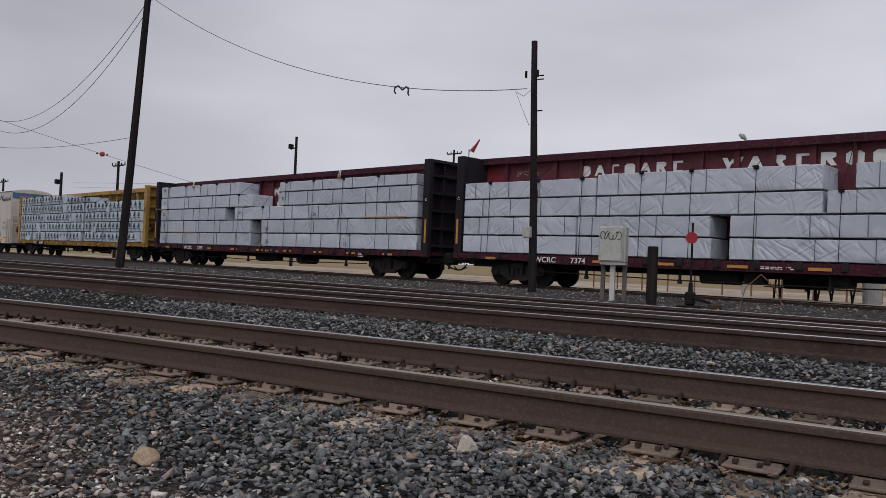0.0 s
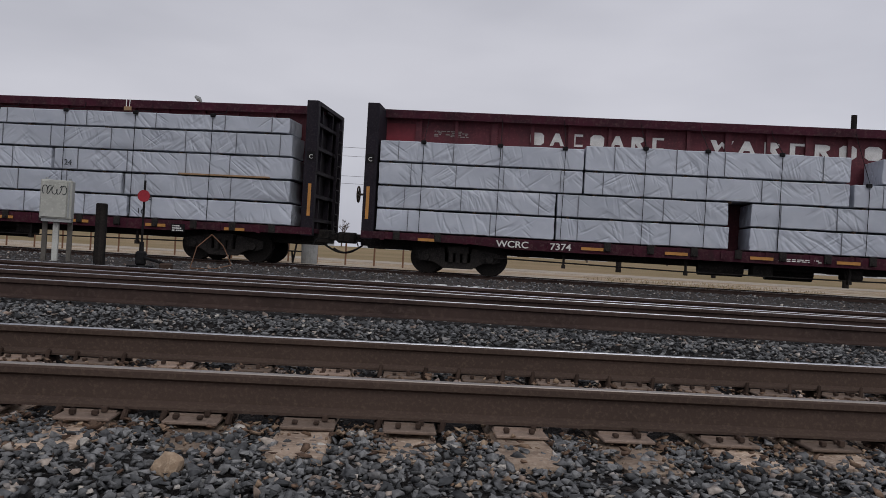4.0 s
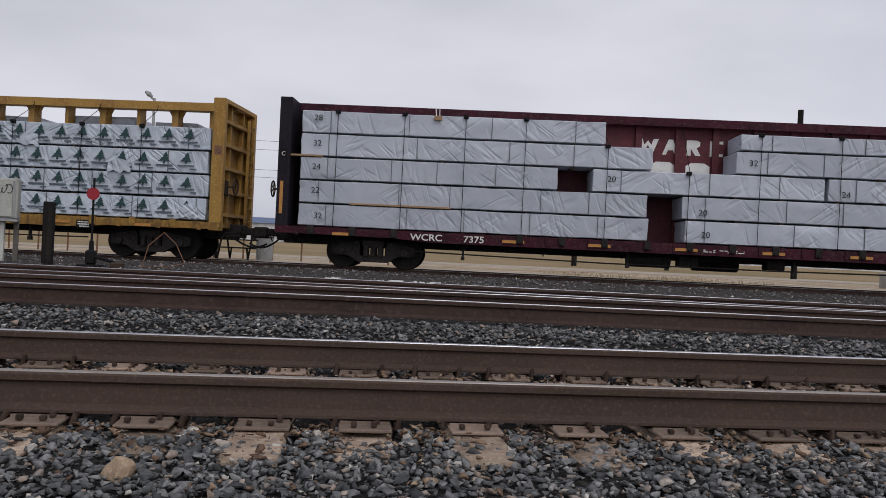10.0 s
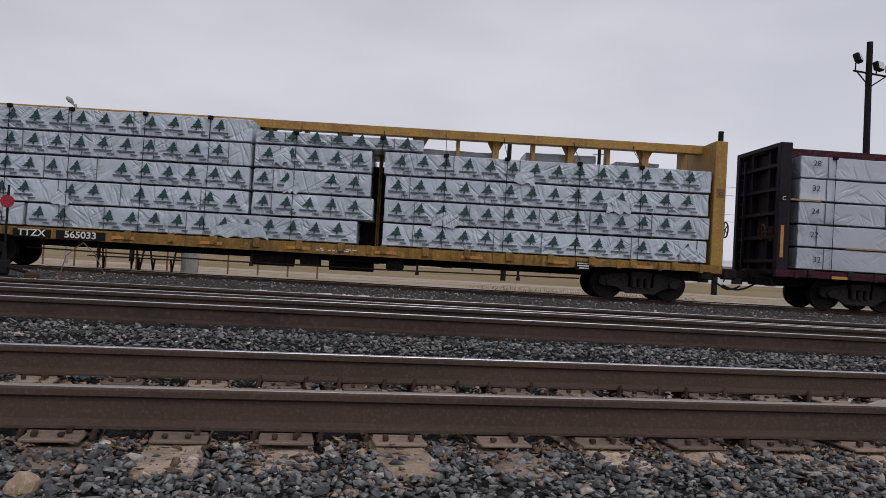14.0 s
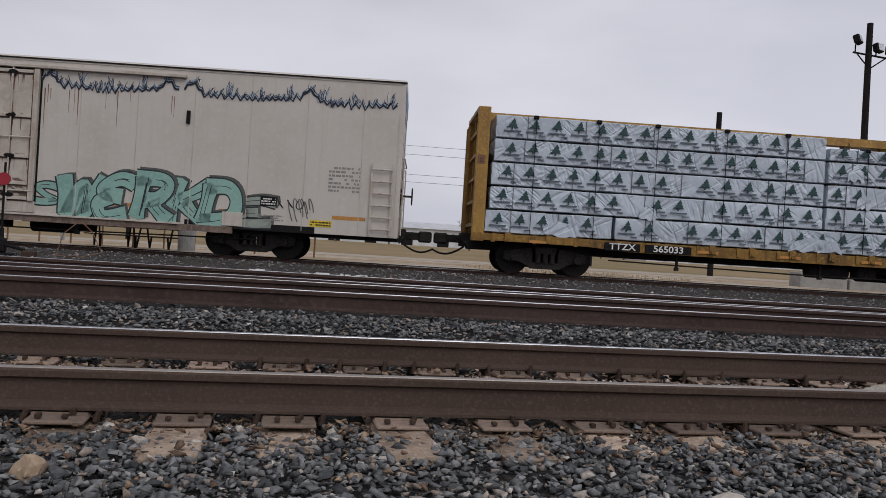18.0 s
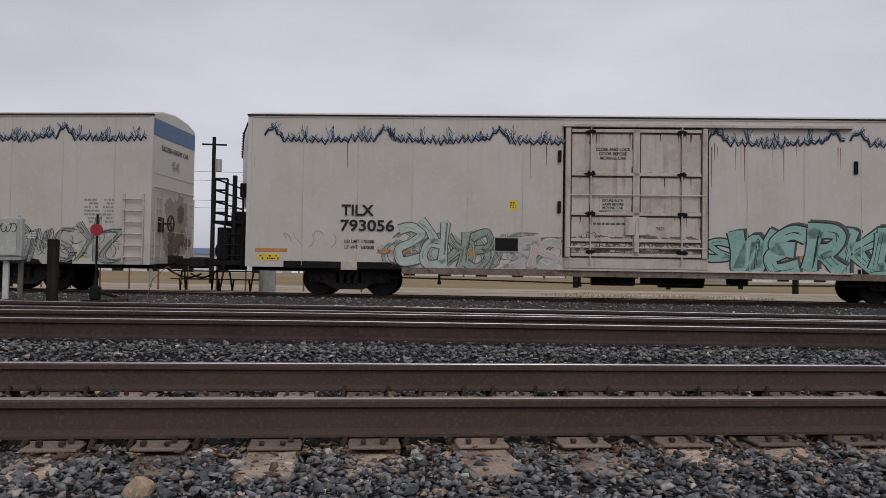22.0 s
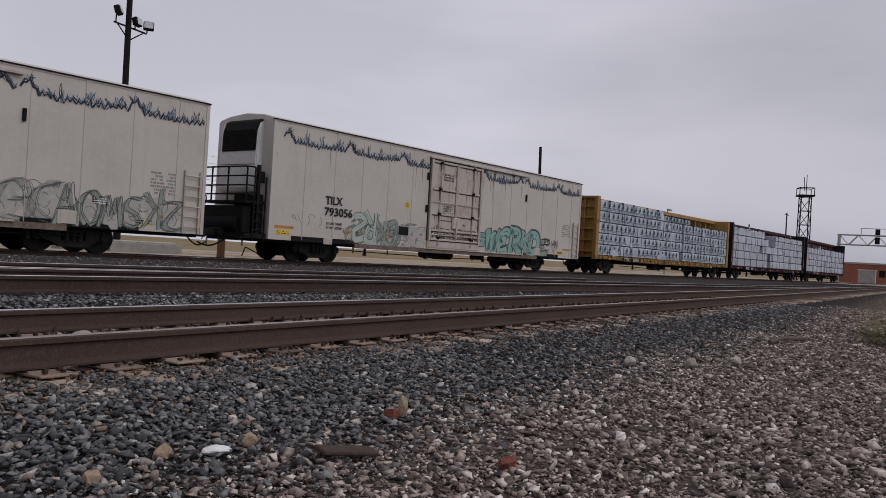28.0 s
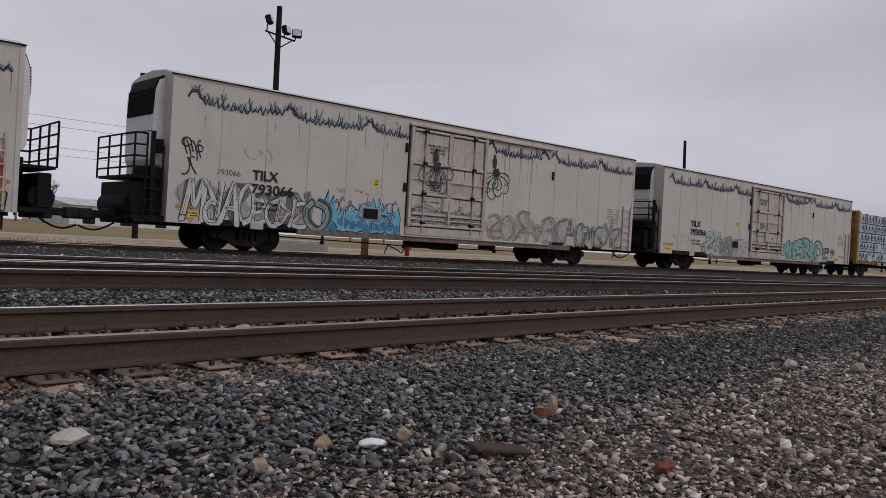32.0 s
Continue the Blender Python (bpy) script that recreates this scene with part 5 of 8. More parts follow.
def wild_piece(car, x0, x1, z0, z1, fill, deep, light, ink, seed, y, spikes=11):
    """A jagged interlocked piece: one spiky field of colour, dark arrows and bars in it, light edges."""
    rng = random.Random(seed)
    top, low = [], []
    for i in range(spikes * 2 + 1):
        t = i / (spikes * 2)
        x = x0 + (x1 - x0) * t
        crest = z0 + (z1 - z0) * (0.70 + 0.12 * math.sin(t * 9 + seed))
        top.append((x + rng.uniform(-0.06, 0.06), crest + (rng.uniform(0.05, 0.3) if i % 2 else -rng.uniform(0.04, 0.16)) * (z1 - z0)))
        low.append((x + rng.uniform(-0.05, 0.05), z0 + rng.uniform(-0.02, 0.09) * (z1 - z0)))
    cx, cz = (x0 + x1) / 2, (z0 + z1) / 2
    edge = top + low[::-1]
    part("graffiti_outline", slab(bmesh.new(), [(cx + (a - cx) * 1.022, cz + (b - cz) * 1.09) for a, b in edge], y - 0.0010, y), ink, car, "dark sprayed edge")
    part("graffiti_field", slab(bmesh.new(), edge, y - 0.0020, y), fill, car, "spiky field of spray paint")
    db, lb, kb = bmesh.new(), bmesh.new(), bmesh.new()
    for i in range(spikes):
        slab(db, blob(rng, x0 + (x1 - x0) * (i + 0.5) / spikes, z0 + (z1 - z0) * rng.uniform(0.1, 0.3), (x1 - x0) / spikes * 0.55, (z1 - z0) * 0.13, 12, 0.4), y - 0.0026, y)
    for i in range(spikes * 2):
        px, pz = x0 + (x1 - x0) * rng.uniform(0.03, 0.95), z0 + (z1 - z0) * rng.uniform(0.15, 0.65)
        a, ln = rng.choice((0.5, 1.2, 1.5, 1.9, 2.5)) + rng.uniform(-0.3, 0.3), rng.uniform(0.22, 0.55)
        c = rng.uniform(-1.4, 1.4)
        pts = [(px + ln * t * math.cos(a + c * t), pz + ln * t * math.sin(a + c * t)) for t in np.linspace(0, 1, 8)]
        pts = [(u, min(v, z1 - 0.12)) for u, v in pts]
        ribbon(kb, pts, 0.03, y - 0.0034, y)
        ribbon(lb, [(u + 0.035, v + 0.01) for u, v in pts], 0.022, y - 0.0030, y)
        if i % 2:
            q, d = pts[-1], 0.11
            slab(kb, [(q[0] - d, q[1] - d * 0.3), (q[0] + d, q[1] - d * 0.4), (q[0] + d * 0.2, q[1] + d)], y - 0.0036, y)
            slab(lb, [(q[0] - d * 0.6, q[1] - d * 0.2), (q[0] + d * 0.6, q[1] - d * 0.25), (q[0] + d * 0.15, q[1] + d * 0.7)], y - 0.0042, y)
    tagged(part("graffiti_depth", db, deep, car, "deeper shade of spray paint"), kind="stuff")
    tagged(part("graffiti_light", lb, light, car, "light sprayed edges"), kind="stuff")
    tagged(part("graffiti_line", kb, ink, car, "dark sprayed lines"), kind="stuff")


def curl_tag(car, cx, cz, size, ink, seed, y, arms=9):
    """A sprayed scribble with a dark middle and curled arms hanging from it."""
    rng = random.Random(seed)
    bm = bmesh.new()
    slab(bm, blob(rng, cx, cz, size * 0.13, size * 0.11, 14, 0.25), y - 0.005, y)
    slab(bm, blob(rng, cx - size * 0.07, cz + size * 0.26, size * 0.08, size * 0.20, 14, 0.25), y - 0.005, y)
    for k in range(arms):
        a = 0.3 - 3.6 * k / max(1, arms - 1)
        ln, tw = size * rng.uniform(0.7, 1.15), (-1 if k * 2 < arms else 1) * rng.uniform(3.5, 6.5)
        px, pz, pts = cx, cz - size * 0.06, []
        for t in np.linspace(0, 1, 18):
            pts.append((px, pz))
            px += ln / 17 * math.cos(a + tw * t ** 2.2)
            pz += ln / 17 * math.sin(a + tw * t ** 2.2)
        ribbon(bm, pts, 0.034, y - 0.006, y)
    part("spray_tag", bm, ink, car, "black sprayed scribble with curled arms")


def ring_tag(car, cx, cz, r, ink, y, line=0.045):
    pts = [(cx + r * math.cos(a), cz + r * 0.9 * math.sin(a)) for a in np.linspace(0, 5.9, 16)]
    part("spray_tag", ribbon(bmesh.new(), pts, line, y - 0.006, y), ink, car)


def box_car(number, seed, paint, turned=False):
    """A white insulated box car with a sliding plug door and a cooling unit on its rear platform."""
    rng = random.Random(seed)
    car = thing("insulated_box_car", "dirty white insulated box car with a plug door and graffiti, moving", "freight car", group="cars of the freight train")
    L, W, ZS, ZR = 22.3, 1.55, 0.76, 4.97
    h = L / 2
    bm = bmesh.new()
    prof = [(-W, ZS), (W, ZS), (W, ZR), (W * 0.93, ZR + 0.08), (W * 0.6, ZR + 0.20), (0, ZR + 0.28), (-W * 0.6, ZR + 0.20), (-W * 0.93, ZR + 0.08), (-W, ZR)]
    xl, xr = -h - 0.12, h + (0.12 if turned else 0.0)
    rows = [[bm.verts.new((x, y, z)) for y, z in prof] for x in (xl, xr)]
    for i in range(len(prof)):
        j = (i + 1) % len(prof)
        bm.faces.new((rows[0][i], rows[0][j], rows[1][j], rows[1][i]))
    bm.faces.new(rows[0])
    bm.faces.new(rows[1][::-1])
    bmesh.ops.recalc_face_normals(bm, faces=bm.faces)
    bmesh.ops.bevel(bm, geom=[e for e in bm.edges if abs(e.verts[0].co.x - e.verts[1].co.x) < 0.01], offset=0.03, segments=1, affect="EDGES")
    part("body", bm, M_CREAM, car)
    n = -W
    # roof edge, corner posts and the side sill
    part("roof_edge", B(xl, xr, n - 0.02, n + 0.03, ZR - 0.05, ZR - 0.01), M_CREAM, car)
    # the lip is dark, so the shadow line under the roof is in its colour
    part("roof_lip", B(xl - 0.02, xr + 0.02, n - 0.045, n + 0.05, ZR - 0.008, ZR + 0.028), M_DARK, car, "roof lip coloured dark to paint in its shadow line")
    # no opening is cut: dark plates paint the shade above the wheels
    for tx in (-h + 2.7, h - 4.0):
        part("wheel_arch", B(tx - 1.75, tx + 1.75, n - 0.006, n + 0.02, ZS - 0.02, 0.93, 0.004), M_DARK, car, "dark plate in place of the shaded cut-out above the wheels")
    part("side_sill", B(-h * 0.62, h * 0.6, n - 0.02, n + 0.05, 0.62, 0.80), M_GRIME, car)
    for x in (xl + 0.06, xr - 0.06):
        part("corner_post", B(x - 0.06, x + 0.06, n - 0.02, n + 0.04, ZS, ZR), M_CREAM, car)
    d0, d1 = -h + 8.75, -h + 12.45
    x = -h + 1.45
    s0 = None
    while x < h - 0.4:
        if not d0 - 0.3 < x < d1 + 0.2:
            if s0 is None:
                s0 = part("panel_seam", B(-0.009, 0.009, n - 0.010, n + 0.004, ZS + 0.05, ZR - 0.06), M_CREAM2, car)
                s0.location = (x, 0, 0)
            else:
                share(s0, pose(x, 0, 0), car)
        x += 1.52
    # plug door
    zb, zt = 1.20, 4.66
    door = part("plug_door", B(d0, d1, n - 0.05, n + 0.02, zb, zt, 0.012), M_CREAM2, car, "plug door with steel bars and rods")
    # the seal is drawn wide to hold the door frame's shadow as well
    gk = bmesh.new()
    ribbon(gk, [(d0 - 0.10, zb - 0.04), (d1 + 0.10, zb - 0.04), (d1 + 0.10, zt + 0.04), (d0 - 0.10, zt + 0.04)], 0.075, n - 0.012, n, closed=True)
    part("door_gasket", gk, M_DARK, car, "black rubber door seal, widened to paint the shadow beside the frame")
    gm = bmesh.new()
    for i in range(64):
        slab(gm, blob(rng, rng.uniform(d0 + 0.1, d1 - 0.1), zb + rng.choice((0.06, 0.12, 0.2, 0.36, 0.5)) + rng.uniform(-0.05, 0.05), rng.uniform(0.06, 0.22), rng.uniform(0.025, 0.08), 16, 0.5), n - 0.056, n - 0.048)
    rb = bmesh.new()
    for i in range(150):
        if i % 3:
            px, pz, rx, rz = rng.uniform(d0 + 0.1, d1 - 0.1), rng.choice((zb + 0.06, 1.57, 1.66, 2.29, 2.38, 3.37, 3.46, zt - 0.1)), rng.uniform(0.03, 0.2), rng.uniform(0.008, 0.03)
        else:
            px, pz, rx, rz = rng.choice((d0 + 0.09, d0 + 0.6, (d0 + d1) / 2 - 0.1, (d0 + d1) / 2 + 0.1, d1 - 0.62, d1 - 0.1)), rng.uniform(zb, zt), rng.uniform(0.01, 0.03), rng.uniform(0.05, 0.3)
        slab(rb, blob(rng, px, pz, rx, rz, 14, 0.5), n - 0.0535 - 0.00002 * i, n - 0.048)
    tagged(part("door_rust", rb, M_RUSTY, door, "rust patches along the door bars"), kind="stuff")
    part("door_grime", gm, M_GRIME, door, "brown grime along the foot of the door")
    fr = bmesh.new()
    for xx in (d0, d1):
        part("door_post", B(xx - 0.07, xx + 0.07, n - 0.11, n - 0.02, zb - 0.05, zt + 0.03, 0.01), M_CREAM2, door)
    for z in (zb + 0.02, 1.62, 2.34, 3.42, zt - 0.05):
        part("door_bar", B(d0 + 0.1, d1 - 0.1, n - 0.10, n - 0.04, z - 0.045, z + 0.045, 0.008), M_CREAM2, door)
    box(fr, (d0 + d1) / 2 - 0.09, (d0 + d1) / 2 + 0.09, n - 0.10, n - 0.04, zb, zt, 0.008)
    part("door_mullion", fr, M_CREAM2, door)
    # strips under and beside the bars paint in their shadows; tapered ones are drips
    sh = bmesh.new()
    for z in (zb + 0.02, 1.62, 2.34, 3.42, zt - 0.05):
        box(sh, d0 + 0.1, d1 - 0.1, n - 0.062, n - 0.05, z - 0.085, z - 0.045)
    for xx in (d0 + 0.08, d1 - 0.11, (d0 + d1) / 2 + 0.10):
        box(sh, xx, xx + 0.03, n - 0.062, n - 0.05, zb, zt)
    for xx in (d0 + 0.62, d1 - 0.62):
        for z in (2.34, 3.42, zt - 0.08):
            slab(sh, [(xx - 0.05, z - 0.06), (xx + 0.05, z - 0.06), (xx + 0.015, z - rng.uniform(0.3, 0.6)), (xx - 0.01, z - rng.uniform(0.25, 0.5))], n - 0.054, n - 0.05)
    for _ in range(22):
        xx, z, w = rng.uniform(d0 + 0.15, d1 - 0.15), rng.choice((1.62, 2.34, 3.42, zt - 0.05)), rng.uniform(0.008, 0.022)
        slab(sh, [(xx - w, z - 0.05), (xx + w, z - 0.05), (xx + w * 0.4, z - rng.uniform(0.15, 0.5)), (xx - w * 0.3, z - rng.uniform(0.12, 0.35))], n - 0.054, n - 0.05)
    part("door_seam", sh, M_RUST_SHADE, door, "rusty edges and painted shade along the door bars, with drips")
    # black grease where the rods cross the bars, and a scrawl along the foot of the door
    grease = bmesh.new()
    for xx in (d0 + 0.62, d1 - 0.62):
        for z in (zb + 0.10, 2.34, 3.42, zt - 0.07):
            for _ in range(6):
                slab(grease, blob(rng, xx + rng.gauss(0, 0.05), z + rng.gauss(0, 0.03), rng.uniform(0.03, 0.09), rng.uniform(0.02, 0.05), 12, 0.5), n - 0.103, n - 0.052)
    tagged(part("door_grease", grease, M_DARK, door, "black grease smudges on the door bars"), kind="stuff")
    scrawl = bmesh.new()
    for k in range(9):
        ribbon(scrawl, blob(rng, d0 + 0.35 + 0.27 * k, 1.44 + rng.uniform(-0.12, 0.25), rng.uniform(0.12, 0.24), rng.uniform(0.10, 0.20), 14, 0.35), 0.02, n - 0.0555, n - 0.049, closed=True)
    tagged(part("door_scrawl", scrawl, M_RUST_SHADE, door, "faded brown scrawl on the door"), kind="stuff")
    rods = bmesh.new()
    for xx in (d0 + 0.62, d1 - 0.62):
        tube(rods, (xx, n - 0.11, zb - 0.25), (xx, n - 0.11, zt + 0.05), 0.022)
    for z in (2.85, 1.42):
        tube(rods, (d0 - 0.02, n - 0.10, z), (d1 + 0.05, n - 0.10, z), 0.020)
    part("lock_rod", rods, M_CREAM2, door)
    bl = bmesh.new()
    for xx in (d0 + 0.62, d1 - 0.62):
        for z in (zb + 0.1, 2.34, 3.42, zt - 0.08):
            box(bl, xx - 0.05, xx + 0.05, n - 0.135, n - 0.09, z - 0.055, z + 0.055, 0.012)
            slab(bl, blob(rng, xx, z, 0.13, 0.055, 18, 0.18), n - 0.104, n - 0.1015)
    tagged(part("greasy_bracket", bl, M_DARK, door, "greasy black rod brackets"), kind="stuff")
    gear = B((d0 + d1) / 2 - 0.30, (d0 + d1) / 2 + 0.28, n - 0.13, n - 0.05, 1.75, 2.25, 0.02)
    tube(gear, ((d0 + d1) / 2, n - 0.16, 1.5), ((d0 + d1) / 2, n - 0.12, 2.1), 0.03)
    box(gear, (d0 + d1) / 2 - 0.06, (d0 + d1) / 2 + 0.06, n - 0.17, n - 0.10, 1.3, 1.8, 0.01)
    part("lock_gear", gear, M_CREAM2, door)
    lettering("notice", "CLOSE AND LOCK\nDOOR BEFORE\nMOVING CAR", 0.122, side(d0 + 1.22, 3.98, n - 0.054), M_LETTER_B, door, bold=0.003, width=0.92)
    part("notice_plate", B(d0 + 0.86, d0 + 1.58, n - 0.054, n - 0.049, 2.43, 2.78), M_CREAM, door, "pale stencilled panel")
    part("notice_frame", ribbon(bmesh.new(), [(d0 + 0.86, 2.43), (d0 + 1.58, 2.43), (d0 + 1.58, 2.78), (d0 + 0.86, 2.78)], 0.014, n - 0.056, n - 0.05, closed=True), M_WORN, door)
    lettering("notice", "SECURE BOTH\nHASPS BEFORE\nMOVING CAR", 0.098, side(d0 + 1.22, 2.60, n - 0.058), M_LETTER_B, door, bold=0.002, width=0.92)
    lettering("notice", "YSD", 0.12, side(d1 - 1.2, 1.95, n - 0.056), M_INKSOFT, door, bold=0.002)
    tagged(part("small_print", bars(rng, d0 + 0.7, d0 + 1.6, 2.02, 2.12, 1, n - 0.052), M_INKSOFT, door), kind="stuff")
    tr = bmesh.new()
    box(tr, d0 - 0.15, d1 + 3.95, n - 0.13, n, zt + 0.05, zt + 0.13, 0.008)
    box(tr, d0 - 0.3, d1 + 3.95, n - 0.07, n, zb - 0.42, zb - 0.37, 0.006)
    box(tr, d0 - 0.1, d1 + 0.1, n - 0.05, n, zb - 0.35, zb - 0.05, 0.008)
    part("door_track", tr, M_CREAM2, car)
    for z in (2.35, 3.75):
        part("door_stop", B(d0 - 0.27, d0 - 0.18, n - 0.07, n, z, z + 0.32, 0.01), M_DARK, car)
    part("latch_plate", B(d1 + 4.0, d1 + 4.1, n - 0.06, n, 3.5, 3.85, 0.01), M_DARK, car)
    # writing and placards
    lettering("reporting_mark", "TILX", 0.42, side(-h + 2.98, 2.34, n - 0.026), M_LETTER_B, car, bold=0.010, width=1.02)
    lettering("car_number", number, 0.42, side(-h + 3.26, 1.92, n - 0.026), M_LETTER_B, car, bold=0.009, width=1.2)
    for k, words in enumerate(("LD LMT 178300", "LT WT  107200")):
        tagged(lettering("capacity_print", words, 0.125, side(-h + 3.05, 1.49 - 0.16 * k, n - 0.022), M_LETTER_B, car, bold=0.002), kind="stuff")
    tagged(part("weight_print", bars(rng, h - 1.95, h - 1.1, 1.9, 2.62, 7, n - 0.003), M_FAINT, car), kind="stuff")
    tagged(part("dimension_print", bars(rng, h - 4.1, h - 3.1, 1.02, 1.20, 3, n - 0.003), M_FAINT, car), kind="stuff")
    pl = part("placard", B(-h + 7.15, -h + 7.39, n - 0.008, n, 2.42, 2.68), M_PLAC_Y, car, "yellow square placard")
    part("placard_print", bars(rng, -h + 7.19, -h + 7.35, 2.46, 2.64, 3, n - 0.010), M_LETTER_B, pl)
    for x in (-h + 0.55, h - 2.1):
        p = part("warning_label", B(x - 0.30, x + 0.30, n - 0.008, n, 0.94, 1.12), M_PLAC_Y, car, "yellow warning label")
        tagged(part("label_print", bars(rng, x - 0.27, x + 0.27, 0.96, 1.10, 2, n - 0.010), M_LETTER_B, p), kind="stuff")
    r0 = None
    for x in (-h + 0.6, -h + 4.0, -h + 6.1, -h + 13.2, -h + 15.0, -h + 17.9, h - 1.35):
        if r0 is None:
            r0 = part("reflector", B(-0.45, 0.45, n - 0.006, n, 1.17, 1.27), M_REFLECT_O, car)
            r0.location = (x, 0, 0)
        else:
            share(r0, pose(x, 0, 0), car)
    part("vent", B(-h + 6.75, -h + 7.45, n - 0.02, n, 1.25, 1.68, 0.01), M_STEEL, car)
    part("vent_screen", B(-h + 6.79, -h + 7.41, n - 0.026, n - 0.018, 1.29, 1.64), M_DARK, car)
    part("label_board", B(h - 3.75, h - 3.3, n - 0.008, n, 1.42, 1.68), M_DARK, car)
    tagged(part("label_print", bars(rng, h - 3.72, h - 3.33, 1.45, 1.65, 3, n - 0.010), M_LETTER_W, car), kind="stuff")
    part("jacking_pad", B(h - 4.75, h - 4.2, n - 0.03, n + 0.02, 0.82, 1.2, 0.01), M_CREAM2, car)
    part("jacking_pad", B(-h + 2.55, -h + 3.0, n - 0.03, n + 0.02, 0.70, 0.95, 0.01), M_CREAM2, car)
    # rust and grime with shapes of their own
    rs = bmesh.new()
    for i in range(17):
        x = d1 + rng.uniform(0.1, 3.8) if i < 11 else rng.uniform(-h, h)
        z = rng.uniform(4.2, 4.5) if i < 11 else rng.uniform(3.7, 4.4)
        w, l = rng.uniform(0.007, 0.02), rng.uniform(0.25, 1.2)
        slab(rs, [(x - w, z), (x + w, z), (x + w * 0.3, z - l), (x - w * 0.2, z - l)], n - 0.0025, n)
    tagged(part("rust_run", rs, M_RUSTY, car, "rust runs"), kind="stuff")
    ladder(car, h - 0.5, n - 0.02, 0.55, 0.80, 2.75, 6, M_CREAM2, "x")
    kept = set(car.children)
    for y0 in (-1.42, 0.98):
        rungs = bmesh.new()
        for u in (y0, y0 + 0.44):
            tube(rungs, (h + 0.06, u, 0.85), (h + 0.06, u, 2.85), 0.016, n=6)
        for k in range(6):
            tube(rungs, (h + 0.06, y0, 1.0 + 0.33 * k), (h + 0.06, y0 + 0.44, 1.0 + 0.33 * k), 0.015, n=6)
            for u in (y0, y0 + 0.44):
                tube(rungs, (h, u, 1.0 + 0.33 * k), (h + 0.06, u, 1.0 + 0.33 * k), 0.012, n=5)
        part("end_ladder", rungs, M_CREAM2, car, "thin steel rungs")
    part("end_grab_bar", chain(bmesh.new(), [(h, -1.42, 2.95), (h + 0.07, -1.38, 2.95), (h + 0.07, 1.38, 2.95), (h, 1.42, 2.95)], 0.02), M_CREAM2, car)
    for z in (3.35, 1.75):
        part("end_seam", B(h - 0.005, h + 0.010, -1.5, 1.5, z, z + 0.02), M_CREAM2, car)
    lettering("end_notice", "EXCESS HEIGHT CAR", 0.20, pose(h + 0.014, 0, 4.12, 90, 0, 90), M_INKSOFT, car, bold=0.003, width=1.05)
    brake_wheel(car, h + 0.32, -0.95, 1.95, 1)
    end = B(h - 0.01, h + 0.012, -W + 0.05, W - 0.05, 4.42, 4.9)
    part("end_stripe", end, M_BLUE, car, "blue band across the car end")
    tagged(part("end_print", bars(rng, 0, 0.55, 0, 0.3, 4, 0), M_FAINT, car), kind="stuff").matrix_basis = pose(h + 0.016, -0.25, 3.55, 0, 0, 90)
    for mt, k, ry, rz, lift in ((M_SOOT, 12, 0.5, 0.42, 0.003), (M_GRIME, 9, 0.26, 0.24, 0.005)):
        gr = bmesh.new()
        for i in range(k):
            slab(gr, blob(rng, rng.gauss(0.15, 0.42), rng.uniform(1.1, 2.5 if mt is M_GRIME else 2.8), ry * rng.uniform(0.5, 1.0), rz * rng.uniform(0.6, 1.3), 22, 0.28), -lift - 0.0002 * i, 0)
        part("end_grime", gr, mt, car, "brown soot on the car end").matrix_basis = pose(h, 0, 0, 0, 0, 90)
    # cooling unit and rear platform
    e = xl
    unit = bmesh.new()
    prof = [(e, 2.35), (e - 0.20, 2.40), (e - 0.27, 2.55), (e - 0.29, 3.8), (e - 0.25, 4.55), (e - 0.14, 4.84), (e, 4.90)]
    slab(unit, prof, -1.02, 1.02)
    bmesh.ops.recalc_face_normals(unit, faces=unit.faces)
    bmesh.ops.bevel(unit, geom=[q for q in unit.edges if abs(q.verts[0].co.y - q.verts[1].co.y) < 0.01 and min(v.co.x for v in q.verts) < e - 0.1], offset=0.03, segments=2, affect="EDGES")
    cu = part("cooling_unit", unit, M_UNIT, car, "white cooling unit with a black louvred front")
    gr = bmesh.new()
    slab(gr, [(e - 0.27, 3.84), (e - 0.325, 3.84), (e - 0.30, 4.58), (e - 0.18, 4.90), (e - 0.02, 4.99), (e - 0.02, 4.91), (e - 0.15, 4.84), (e - 0.25, 4.55)], -0.98, 0.86)
    bmesh.ops.recalc_face_normals(gr, faces=gr.faces)
    part("black_hood", gr, M_DARK, cu)
    lv = bmesh.new()
    for i in range(10):
        z = 3.88 + i * 0.075
        out = 0.325 - max(0, z - 4.3) * 0.08
        box(lv, e - out - 0.03, e - out + 0.03, -0.94, 0.82, z, z + 0.03)
    part("louvre", lv, M_TRUCK, cu)
    part("seam_line", B(e - 0.296, e - 0.27, -0.98, 0.98, 3.35, 3.37), M_DARK, cu)
    part("unit_vent", B(e - 0.22, e - 0.10, -1.03, -1.01, 2.86, 3.0), M_DARK, cu)
    part("control_box", B(e - 0.26, e - 0.06, -1.32, -1.2, 2.7, 3.1, 0.02), M_DARK, car)
    deck = B(e - 0.96, e, -1.45, 1.45, 0.80, 0.92)
    box(deck, e - 0.90, e - 0.55, -1.25, 1.1, 0.92, 1.85, 0.03)
    box(deck, e - 0.44, e - 0.34, -1.42, -1.3, 0.9, 3.3)
    box(deck, e - 0.5, e - 0.06, -1.3, -0.2, 0.92, 2.3, 0.03)
    box(deck, e - 0.96, e - 0.1, -1.4, 1.2, 1.95, 2.03)
